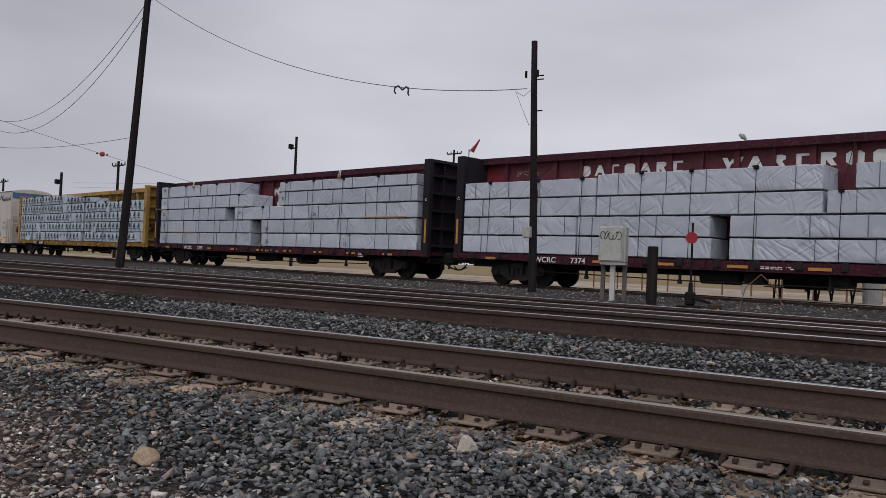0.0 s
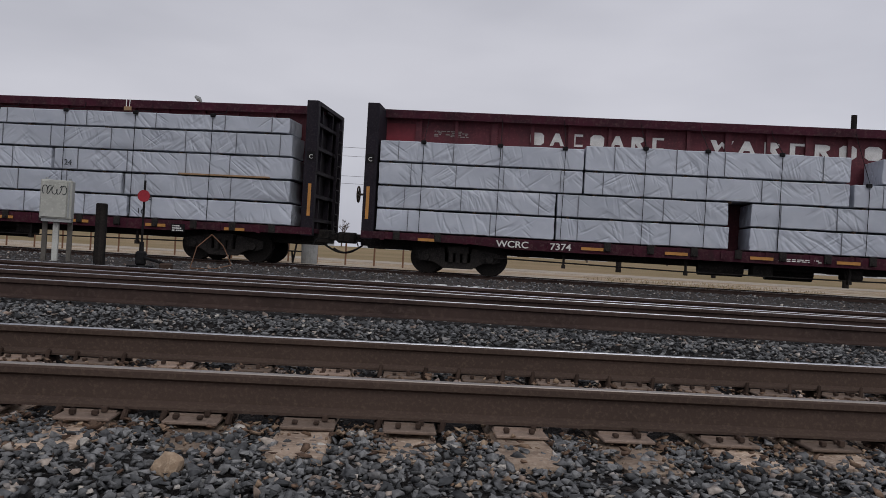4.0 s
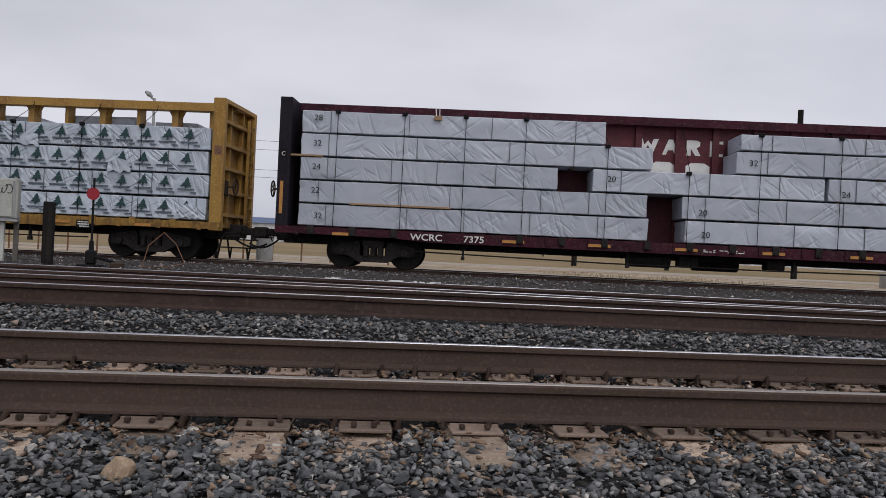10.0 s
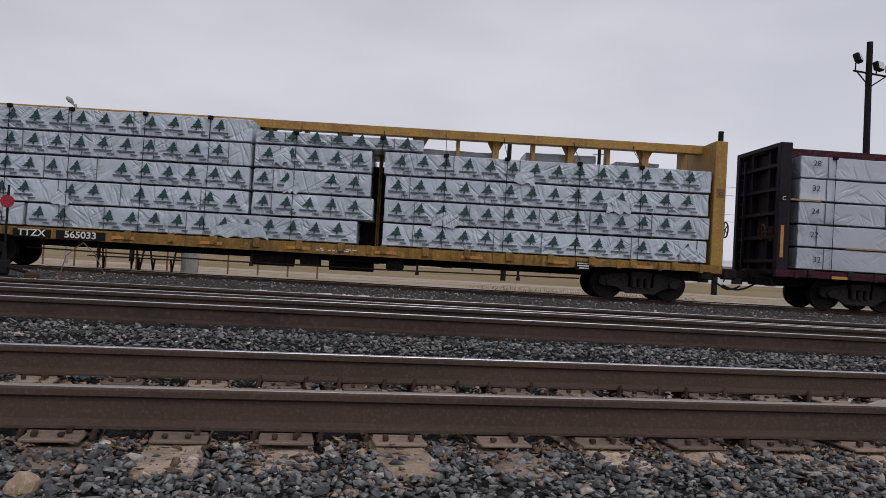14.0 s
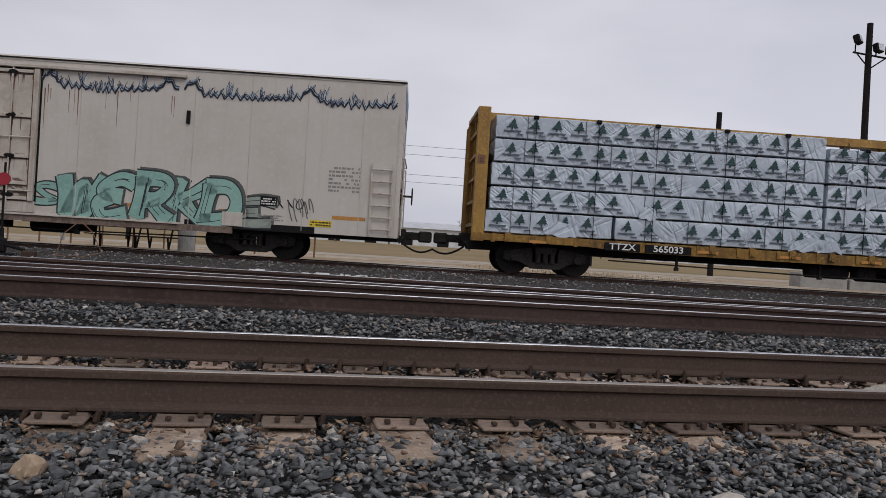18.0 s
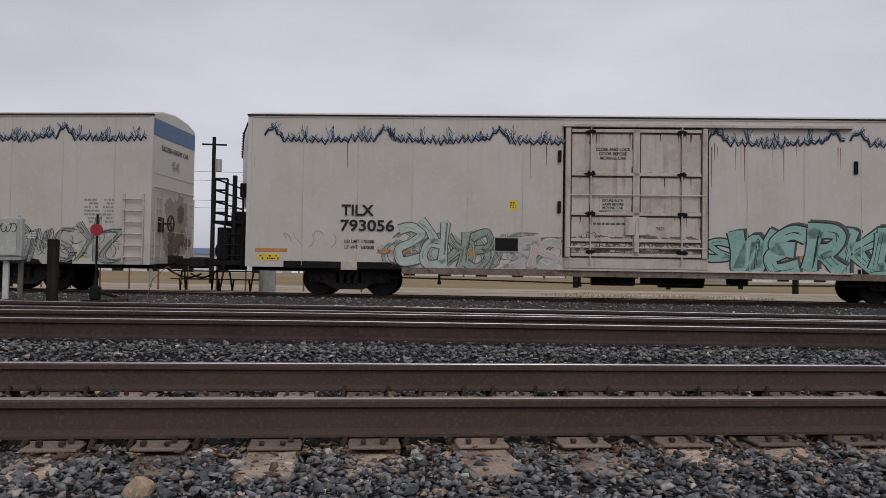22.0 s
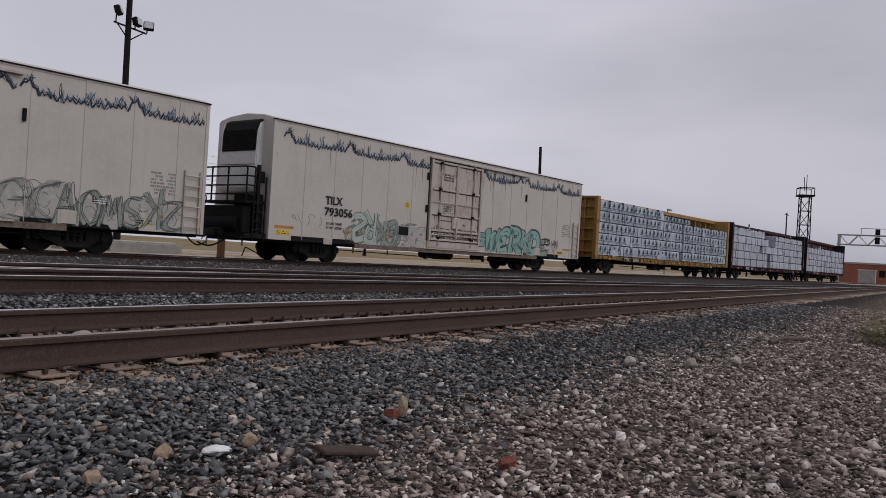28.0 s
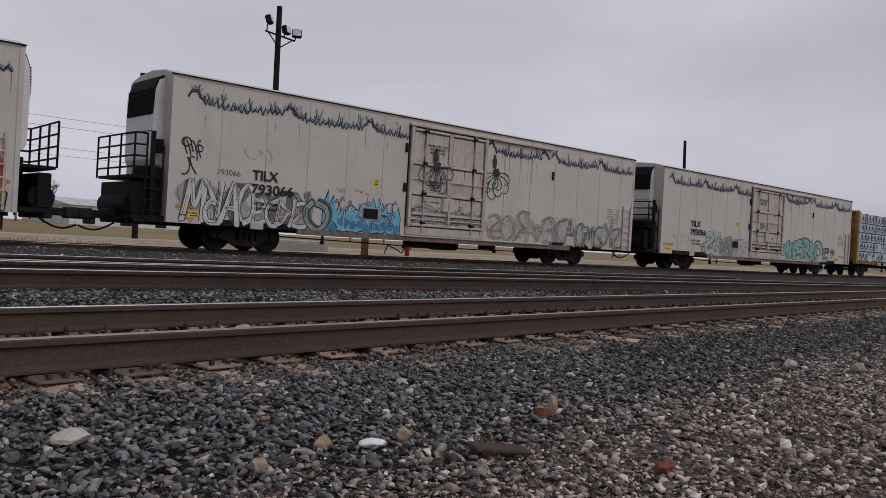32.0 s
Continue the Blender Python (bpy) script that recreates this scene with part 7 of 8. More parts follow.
bmesh.ops.create_uvsphere(bmb, u_segments=20, v_segments=12, radius=0.17)
for s in (-1, 1):
    tube(bmb, (s * 0.30, 0, 0), (s * 0.42, 0, 0), 0.05)
bmb.to_mesh(ball.data)
bmb.free()
ball.matrix_basis = pose(-48.39, 33.44, 7.05, 0, 0, 88)

# ---------------- lattice tower, signal bridge, brick building far along the line
tw = thing("lattice_tower", "dark steel lattice tower with a railed platform", "tower", m=pose(129, 16, 0.08, 0, 0, 20))
TWK = 0.68
legs = [(-TWK, -TWK), (TWK, -TWK), (TWK, TWK), (-TWK, TWK)]
for x, y in legs:
    part("leg", tube(bmesh.new(), (x * 1.15, y * 1.15, -0.2), (x, y, 12.2), 0.08, n=6), M_DARK, tw)
br = bmesh.new()
for i in range(6):
    z0, z1 = 2.0 * i, 2.0 * i + 2.0
    for k in range(4):
        a, b = legs[k], legs[(k + 1) % 4]
        tube(br, (a[0], a[1], z0), (b[0], b[1], z1), 0.045, n=5)
        tube(br, (a[0], a[1], z1), (b[0], b[1], z1), 0.04, n=5)
part("brace", br, M_DARK, tw)
bm = B(-1.1, 1.1, -1.1, 1.1, 12.1, 12.3)
for k in range(4):
    a, b = legs[k], legs[(k + 1) % 4]
    tube(bm, (a[0] * 1.45, a[1] * 1.45, 13.3), (b[0] * 1.45, b[1] * 1.45, 13.3), 0.06)
    tube(bm, (a[0] * 1.45, a[1] * 1.45, 12.2), (a[0] * 1.45, a[1] * 1.45, 13.3), 0.06)
tube(bm, (0.6, 0, 13), (1.2, 0, 15.0), 0.05)
tube(bm, (-0.4, 0, 12.3), (-0.4, 0, 15.2), 0.05)
part("platform", bm, M_DARK, tw)
part("signal_lamp", B(1.2, 1.7, -1.3, -1.0, 5.2, 6.0, 0.05), M_DARK, tw)

sb = thing("signal_bridge", "grey steel signal bridge over the tracks", "signal bridge", m=pose(150, 0, 0))
for y in (13.2, -16.0):
    part("column", tube(tube(bmesh.new(), (0, y, -0.2), (0, y, 7.9), 0.22, n=8), (1.2, y, -0.2), (1.2, y, 7.9), 0.16, n=8), M_STEEL, sb)
bm = bmesh.new()
for x in (0, 1.2):
    for z in (6.3, 7.9):
        tube(bm, (x, 13.5, z), (x, -16.5, z), 0.10, n=5)
    y = 13.2
    k = 0
    while y > -16:
        tube(bm, (x, y, 6.3 if k % 2 else 7.9), (x, y - 1.4, 7.9 if k % 2 else 6.3), 0.06, n=5)
        y -= 1.4
        k += 1
part("truss", bm, M_STEEL, sb)
part("walkway_rail", chain(bmesh.new(), [(0, 10, 8.0), (0, 10, 9.0), (0, -14, 9.0), (0, -14, 8.0)], 0.05), M_STEEL, sb)
for y in (7.6,):
    bm = B(-0.5, -0.2, y - 0.35, y + 0.35, 6.5, 7.6, 0.05)
    box(bm, -0.5, -0.2, y - 0.35, y + 0.35, 8.0, 8.9, 0.05)
    part("signal_head", bm, M_DARK, sb)

bh = thing("brick_building", "long low red brick building with a flat roof", "building", m=pose(176, 3, 0.0, 0, 0, 0))
part("wall", B(-8, 8, -14, 12, -0.2, 3.5), M_BRICK, bh)
part("roof", B(-8.2, 8.2, -14.2, 12.2, 3.5, 3.8), M_CONC, bh)
part("roof_unit", B(-3, -1, 1.5, 4.0, 3.8, 4.5, 0.05), M_STEEL, bh)
w0 = None
for i in range(7):
    y = -12 + i * 3.3
    if w0 is None:
        w0 = part("window", B(-8.06, -7.9, -0.5, 0.5, 1.3, 2.5), M_DARK, bh)
        w0.location = (0, y, 0)
    else:
        share(w0, pose(0, y, 0), bh)
shed = thing("site_shed", "small pale shed by the brick building", "shed", m=pose(158, 9.3, 0.08))
part("wall", B(-1.5, 1.5, -1.3, 1.3, -0.1, 2.2), M_CONC, shed)
part("roof", B(-1.6, 1.6, -1.4, 1.4, 2.2, 2.35), M_ROOF, shed)

# ---------------- behind the train: fence, picnic table, bin, posts, concrete box, red valve
fence = thing("pipe_fence", "rusty pipe fence of posts with a top rail", "fence")
f0 = None
for i in range(16):
    x = -15.5 + i * 1.15
    y = 33.4 - 0.1 * x
    if f0 is None:
        f0 = part("fence_post", tube(bmesh.new(), (0, 0, -0.2), (0, 0, 1.05), 0.035), M_RUSTY, fence)
        f0.location = (x, y, gz(x, y))
    else:
        share(f0, pose(x, y, gz(x, y)), fence)
part("fence_rail", chain(bmesh.new(), [(-15.5, 34.95, 1.1), (1.8, 33.2, 1.1)], 0.03), M_RUSTY, fence)


def picnic(x, y, a):
    t = thing("picnic_table", "dark steel picnic table with attached benches", "picnic table", group="tables behind the train", m=pose(x, y, gz(x, y), 0, 0, a))
    part("tabletop", B(-0.95, 0.95, -0.38, 0.38, 0.72, 0.77, 0.01), M_DARK, t)
    for s in (-1, 1):
        part("bench", B(-0.95, 0.95, s * 0.72 - 0.13, s * 0.72 + 0.13, 0.42, 0.46, 0.01), M_DARK, t)
        for u in (-1, 1):
            part("leg", chain(bmesh.new(), [(s * 0.6, u * 0.72, 0.42), (s * 0.6, u * 0.6, 0), (s * 0.6, u * 0.3, 0.72)], 0.035), M_DARK, t)


picnic(-5.6, 32.6, 20)
picnic(-4.0, 32.4, -15)
can = thing("litter_bin", "grey round steel litter bin", "bin", m=pose(-3.0, 32.0, gz(-3.0, 32.0)))
part("drum", tube(bmesh.new(), (0, 0, 0), (0, 0, 0.85), 0.30, 0.32, 20), M_STEEL, can)
part("rim", tube(bmesh.new(), (0, 0, 0.85), (0, 0, 0.9), 0.34, n=20), M_DARK, can)
cp = thing("crossing_post", "brown square post beside the far track", "post", m=pose(25.5, 25.6, gz(25.5, 25.6)))
part("timber", B(-0.12, 0.12, -0.12, 0.12, -0.2, 1.3, 0.01), M_RUSTY, cp)
part("cap", B(-0.14, 0.14, -0.14, 0.14, 1.3, 1.36), M_DARK, cp)
cb = thing("concrete_box", "low broken concrete box of blocks", "concrete block", m=pose(24.5, 30.5, gz(24.5, 30.5), 0, 0, -10))
for x0, x1, z in ((-3.0, -1.0, 0.62), (-0.9, 2.6, 0.42)):
    part("block", B(x0, x1, -0.5, 0.5, -0.1, z, 0.03), M_CONC, cb)
part("slab_top", B(-0.7, 2.3, -0.4, 0.4, 0.42, 0.50, 0.02), M_LGREY, cb)
vl = thing("red_valve", "red standpipe valve with a hose", "valve", m=pose(30.2, 27.4, gz(30.2, 27.4)))
bm = tube(bmesh.new(), (0, 0, -0.1), (0, 0, 0.55), 0.12, n=14)
tube(bm, (0, 0, 0.55), (0, 0, 0.68), 0.14, 0.05, 14)
tube(bm, (-0.22, 0, 0.38), (0.22, 0, 0.38), 0.06)
part("standpipe", bm, M_RED, vl)
part("hose", chain(bmesh.new(), [(-0.2, 0, 0.35), (-0.5, -0.1, 0.15), (-0.9, 0, 0.35), (-1.3, 0.1, 0.5), (-1.6, 0, 0.1)], 0.03), M_DARK, vl)

# road kerb strip and pale road behind the train
road = part("road", B(-150, 130, 41.0, 48.0, -0.2, 0.10), M_ROAD, None)
tagged(road, "pale concrete road behind the rail yard", "road", kind="structure")
road.matrix_basis = pose(0, 0, 0, 0, 0, -7)

# low buildings and bare trees far behind
for i, (x, y, l, h, mt, rm) in enumerate([(14, 120, 34, 4.2, M_BLDG, M_ROOF), (-22, 130, 26, 4.5, M_BLDG, M_BLUEROOF), (62, 105, 30, 4.0, M_BLDG, M_ROOF), (-120, 150, 40, 5, M_BLDG, M_ROOF), (30, 150, 50, 4.4, M_CONC, M_ROOF)]):
    b = thing("warehouse", "far low pale building with a shallow roof", "building", m=pose(x, y, 0.0, 0, 0, -8 + 5 * i))
    part("wall", B(-l / 2, l / 2, -6, 6, -0.3, h - 1.0), mt, b)
    rb = bmesh.new()
    va = [(-6.4, h - 1.0), (0, h), (6.4, h - 1.0)]
    v0 = [rb.verts.new((-l / 2 - 0.3, y_, z_)) for y_, z_ in va]
    v1 = [rb.verts.new((l / 2 + 0.3, y_, z_)) for y_, z_ in va]
    rb.faces.new(v0)
    rb.faces.new(v1[::-1])
    for k in range(3):
        rb.faces.new((v0[k], v1[k], v1[(k + 1) % 3], v0[(k + 1) % 3]))
    bmesh.ops.recalc_face_normals(rb, faces=rb.faces)
    part("roof", rb, rm, b)
    d0_ = None
    for k in range(int(l / 5)):
        xx = -l / 2 + 2.5 + 5 * k
        if d0_ is None:
            d0_ = part("window", B(-0.8, 0.8, -6.05, -5.95, 0.8, 2.2), M_DARK, b)
            d0_.location = (xx, 0, 0)
        else:
            share(d0_, pose(xx, 0, 0), b)


def bare_tree(seed, hgt):
    rng = random.Random(seed)
    bm = bmesh.new()

    def grow(p, d, l, r, k):
        q = p + d * l
        tube(bm, p, q, r, r * 0.65, 5)
        if k == 0:
            return
        for _ in range(3 if k > 1 else 4):
            nd = (d + Vector((rng.uniform(-0.8, 0.8), rng.uniform(-0.8, 0.8), rng.uniform(-0.15, 0.5)))).normalized()
            grow(q, nd, l * rng.uniform(0.55, 0.8), r * 0.6, k - 1)

    grow(Vector((0, 0, -0.2)), Vector((0, 0, 1)), hgt * 0.28, hgt * 0.022, 4)
    return bm


tree_kinds = []
for s in range(3):
    t = thing("bare_tree", "leafless grey-brown tree far behind the yard", "tree", group="far trees")
    part("trunk_and_limbs", bare_tree(s, 7.0), M_BARK, t)
    tree_kinds.append(t)
rng_t = random.Random(9)
spots = [(8 + 4.5 * i + rng_t.uniform(-2, 2), 98 + rng_t.uniform(-5, 20)) for i in range(9)] + [(-60 + 9 * i + rng_t.uniform(-3, 3), 135 + rng_t.uniform(-8, 20)) for i in range(8)] + [(75 + 6 * i, 80 - 3.0 * i + rng_t.uniform(-2, 2)) for i in range(10)]
for i, (x, y) in enumerate(spots):
    m = pose(x, y, 0.05, 0, 0, rng_t.uniform(0, 360))
    if i < 3:
        tree_kinds[i].matrix_basis = m
    else:
        copy_thing(tree_kinds[i % 3], m)

# ---------------- parked covered hopper on the second track
def hopper():
    car = thing("hopper_car", "parked grey covered hopper freight car", "freight car")
    h = 8.3
    bm = bmesh.new()
    secs = [(-h, 2.6), (-h + 1.9, 1.25), (h - 1.9, 1.25), (h, 2.6)]
    prof = lambda zb: [(-1.58, zb), (1.58, zb), (1.6, 3.35), (1.1, 3.85), (-1.1, 3.85), (-1.6, 3.35)]
    rows = [[bm.verts.new((x, y, z)) for y, z in prof(zb)] for x, zb in secs]
    for r0, r1 in zip(rows, rows[1:]):
        for i in range(6):
            j = (i + 1) % 6
            bm.faces.new((r0[i], r0[j], r1[j], r1[i]))
    bm.faces.new(rows[0])
    bm.faces.new(rows[-1][::-1])
    bmesh.ops.recalc_face_normals(bm, faces=bm.faces)
    part("hopper_body", bm, M_HOPPER, car)
    for s in (-1, 1):
        part("side_sill", B(-h - 0.9, h + 0.9, s * 1.5 - 0.06, s * 1.5 + 0.06, 0.95, 1.2), M_HOPPER, car)
        part("end_platform", B(min(s * (h - 0.6), s * (h + 0.9)), max(s * (h - 0.6), s * (h + 0.9)), -1.5, 1.5, 1.0, 1.12), M_HOPPER, car)
        fr = bmesh.new()
        for y in (-1.45, 1.45):
            tube(fr, (s * (h + 0.7), y, 1.0), (s * (h + 0.1), y, 3.7), 0.05, n=6)
            tube(fr, (s * (h + 0.75), y, 1.0), (s * (h - 1.2), y * 0.7, 2.3), 0.06, n=6)
        for y in (-0.5, 0.5):
            tube(fr, (s * (h + 0.1), y, 1.1), (s * (h + 0.05), y, 3.8), 0.05, n=6)
        tube(fr, (s * (h + 0.4), -1.45, 2.5), (s * (h + 0.4), 1.45, 2.5), 0.04)
        part("end_frame", fr, M_HOPPER, car)
        part("slope_sheet_shade", B(min(s * (h - 1.7), s * (h - 0.9)), max(s * (h - 1.7), s * (h - 0.9)), -1.2, 1.2, 1.15, 1.9, 0.05), M_DARK, car)
        ladder(car, -1.15, s * (h + 0.55) - (0.05 if s < 0 else 0), 0.45, 1.0, 3.8, 8, M_HOPPER, "y")
        coupler(car, s * (h + 0.9), s)
        truck(car, s * (h - 0.9))
        SPUN.pop(), SPUN.pop()
    part("running_board", B(-h, h, -0.4, 0.4, 3.96, 4.02), M_STEEL, car)
    for x in (-5.5, -1.8, 1.8, 5.5):
        part("hatch", tube(bmesh.new(), (x, 0.75, 3.8), (x, 0.75, 3.96), 0.35, n=14), M_HOPPER, car)
    for x in np.arange(-h + 1.2, h - 1, 1.3):
        part("side_rib", B(x - 0.05, x + 0.05, -1.66, -1.55, 1.25, 3.38), M_HOPPER, car)
    return car


hc = hopper()
hx = -43.6
hc.matrix_basis = pose(hx, float(y_track2(hx)), float(z_track2(hx)), 0, 0, heading(y_track2, hx))

# ---------------- loose stone: ballast at the tracks, mixed gravel by the camera
def stone_bases(kind, n, seed):
    rng = np.random.default_rng(seed)
    out = []
    for _ in range(n):
        bm = bmesh.new()
        pts = rng.normal(0, 1, ({"fine": 11, "plain": 8, "far": 7}[kind], 3))
        pts = pts / np.linalg.norm(pts, axis=1)[:, None] * 0.5 * rng.uniform(0.85, 1.15, (len(pts), 1))
        bmesh.ops.convex_hull(bm, input=[bm.verts.new(p) for p in pts])
        bmesh.ops.delete(bm, geom=[p for p in bm.verts if not p.link_faces], context="VERTS")
        bm.verts.index_update()
        v = np.array([p.co[:] for p in bm.verts])
        f = np.array([[p.index for p in q.verts] for q in bm.faces])
        bm.free()
        out.append((v, f))
    return out


BASES = {"fine": stone_bases("fine", 14, 1), "plain": stone_bases("plain", 14, 2), "far": stone_bases("far", 12, 3)}


def strew(name, label, x, y, size, kind, material, seed, lift=0.2, layer=0.02, z=None):
    """Stones at the given spots, in one mesh."""
    rng = np.random.default_rng(seed)
    n = len(x)
    z = ground_z(x, y) if z is None else z
    z = z + size * lift * rng.uniform(-0.4, 1.0, n) + rng.uniform(-0.4, 1.0, n) * layer
    vs, fs, base = [], [], 0
    pick = rng.integers(0, len(BASES[kind]), n)
    a, tx, ty = rng.uniform(0, 6.283, n), rng.normal(0, 0.32, n), rng.normal(0, 0.32, n)
    sc = size[:, None] * np.stack([rng.uniform(0.85, 1.35, n), rng.uniform(0.65, 1.0, n), rng.uniform(0.34, 0.66, n)], -1)
    for k, (bv, bf) in enumerate(BASES[kind]):
        i = np.where(pick == k)[0]
        if not len(i):
            continue
        v = bv[None] * sc[i][:, None, :]
        cx, sx, cy, sy, cz, sz = (g(q[i])[:, None] for q in (tx, ty, a) for g in (np.cos, np.sin))
        X, Y, Z = v[..., 0], v[..., 1], v[..., 2]
        Y, Z = Y * cx - Z * sx, Y * sx + Z * cx
        X, Z = X * cy + Z * sy, -X * sy + Z * cy
        X, Y = X * cz - Y * sz, X * sz + Y * cz
        p = np.stack([X + x[i][:, None], Y + y[i][:, None], Z + z[i][:, None]], -1).reshape(-1, 3)
        f = (bf[None] + (np.arange(len(i)) * len(bv))[:, None, None]).reshape(-1, 3) + base
        vs.append(p)
        fs.append(f)
        base += len(p)
    v, f = np.concatenate(vs), np.concatenate(fs)
    me = bpy.data.meshes.new(name)
    me.vertices.add(len(v))
    me.vertices.foreach_set("co", v.astype(np.float32).ravel())
    me.loops.add(f.size)
    me.loops.foreach_set("vertex_index", f.astype(np.int32).ravel())
    me.polygons.add(len(f))
    me.polygons.foreach_set("loop_start", np.arange(0, f.size, 3, dtype=np.int32))
    me.update(calc_edges=True)
    me.shade_smooth()
    me.materials.append(material)
    return tagged(new(name, me), label, "gravel", kind="stuff")


def spots_in(rng, x0, x1, y0, y1, density):
    n = int((x1 - x0) * (y1 - y0) * density)
    return rng.uniform(x0, x1, n), rng.uniform(y0, y1, n)


def gravel_line(x):
    """Where the dark ballast gives way to the mixed gravel."""
    return 1.92 + 0.10 * np.sin(x * 1.7) + 0.08 * np.sin(x * 3.1 + 1) + 1.1 * smooth(-x, 1.2, 6.5)


def all_stones():
    rng = np.random.default_rng(77)
    tie_gap = lambda x: np.abs((x - TIE_0 + TIE_STEP / 2) % TIE_STEP - TIE_STEP / 2) > 0.125
    # shoulder of the first track
    for x0, x1, den, kind, tag in ((-3.6, 6, 1750, "plain", 1), (-8, -3.6, 900, "far", 2), (6, 11, 900, "far", 3), (-22, -8, 330, "far", 18), (11, 24, 380, "far", 19)):
        x, y = spots_in(rng, x0, x1, 0.0, 4.2, den)
        d = y - y_track1(x)
        edge = gravel_line(x) + rng.normal(0, 0.3, len(x))
        on_tie = ~tie_gap(x) & (d > -1.06)
        k = (y > edge) & (d < -0.80) & (~on_tie | (rng.random(len(x)) < 0.06))
        strew("ballast_stones", "dark crushed ballast beside the track", x[k], y[k], rng.gamma(8, 0.0049, k.sum()).clip(0.019, 0.075) * (1 if -9 < x0 < 9 else 1.2), kind, M_BALLAST, tag, layer=0.03)
    # between the rails
    x, y = spots_in(rng, -9, 12, 3.6, 5.6, 420)
    d = np.abs(y - y_track1(x))
    k = (d < 0.63) & (tie_gap(x) | (rng.random(len(x)) < 0.12))
    strew("ballast_stones", "small broken stones between the rails", x[k], y[k], rng.gamma(7, 0.0055, k.sum()).clip(0.02, 0.07), "plain", M_GRAVEL, 4, z=ground_z(x[k], y[k]) * 0 - 0.012)
    # bank between the first and second tracks
    for x0, x1, den, tag in ((-9, 11, 720, 5), (-30, -9, 170, 6), (11, 32, 170, 7)):
        x, y = spots_in(rng, x0, x1, 4.5, 9.0, den)
        k = (y - y_track1(x) > 0.86) & (y - y_track2(x) < -0.74)
        strew("ballast_stones", "dark ballast bank between two tracks", x[k], y[k], rng.gamma(9, 0.0052, k.sum()).clip(0.03, 0.085), "far", M_BALLAST, tag, layer=0.03)
    # inside and beyond the second track
    x, y = spots_in(rng, -12, 14, 6.5, 13, 70)
    k = y - y_track2(x) > -0.6
    strew("ballast_stones", "ballast between the far rails", x[k], y[k], rng.gamma(9, 0.0055, k.sum()).clip(0.03, 0.09), "plain", M_BALLAST, 8)
    # loose stones over the dirt between the far tracks and the train
    x, y = spots_in(rng, -30, 34, 8.5, 26, 14)
    k = (y - y_track2(x) > 1.2) & (y - y_train(x) < -1.2)
    strew("ballast_stones", "loose stones over the packed dirt", x[k], y[k], rng.gamma(8, 0.0075, k.sum()).clip(0.03, 0.13), "plain", M_BALLAST, 14)
    # dead leaves and brown crumbs between the rails and by the tie ends
    x, y = spots_in(rng, -8, 12, 2.4, 5.5, 330)
    d = y - y_track1(x)
    k = ((np.abs(d) < 0.66) | ((d < -0.78) & (rng.random(len(x)) < 0.9 * np.exp(-np.abs(d + 1.0) * 2.6)))) 
    strew("dead_leaves", "brown dead leaves and crumbs along the rails", x[k], y[k], rng.gamma(6, 0.0055, k.sum()).clip(0.015, 0.06), "far", M_LEAF, 15, lift=0.35, layer=0.025, z=np.where(np.abs(d[k]) < 0.7, 0.0, ground_z(x[k], y[k]) + 0.02))
    # brown crumbs packed against the foot of the near rail
    x, y = spots_in(rng, -5, 8, 2.4, 4.2, 1000)
    d = y - y_track1(x)
    k = (d > -1.0) & (d < -0.785) & (tie_gap(x) | (rng.random(len(x)) < 0.10))
    strew("brown_crumbs", "brown crumbs and small stones packed against the rail", x[k], y[k], rng.gamma(6, 0.0047, k.sum()).clip(0.014, 0.05), "far", M_LEAF, 21, lift=0.3, layer=0.016, z=0 * x[k] - 0.012)
    # mixed gravel by the camera
    for x0, x1, y0, den, kind, tag, big, stone in ((0.6, 3.4, -0.7, 2900, "plain", 9, 1.1, M_GRAVEL), (3.4, 8, -1.2, 1750, "plain", 20, 1.28, M_SHINGLE), (8, 14, -1.8, 1000, "far", 16, 1.35, M_SHINGLE), (14, 27, -1.6, 380, "far", 10, 1.5, M_SHINGLE), (-6, 0.6, 0.8, 2000, "far", 11, 1.0, M_GRAVEL), (-22, -6, 0.3, 360, "far", 12, 1.3, M_GRAVEL)):
        x, y = spots_in(rng, x0, x1, y0, 3.6, den)
        k = (y < gravel_line(x) + rng.normal(0, 0.28, len(x))) & (y < y_track1(x) - 0.85) & (rng.random(len(x)) < np.clip((y - y0) / 0.8, 0, 1))
        strew("gravel_stones", "mixed brown and grey gravel", x[k], y[k], rng.gamma(4.5, 0.0058, k.sum()).clip(0.013, 0.075) * big, kind, stone, tag)
    # thinner gravel round the standpoint
    x, y = spots_in(rng, -10, 14, -6, 1.3, 55)
    k = rng.random(len(x)) < np.clip((y + 7) / 4, 0, 1) * np.clip((14 - np.abs(x - 2)) / 4, 0, 1)
    strew("gravel_stones", "thin brown gravel on packed dirt", x[k], y[k], rng.gamma(4.5, 0.0066, k.sum()).clip(0.013, 0.08), "plain", M_GRAVEL, 17)
    # scattered pale stones
    x, y = spots_in(rng, -10, 14, -3, 3.1, 1.6)
    strew("pale_stones", "scattered pale stones", x, y, rng.gamma(9, 0.0052, len(x)).clip(0.025, 0.08), "fine", M_ROCK, 13, lift=0.5)


all_stones()


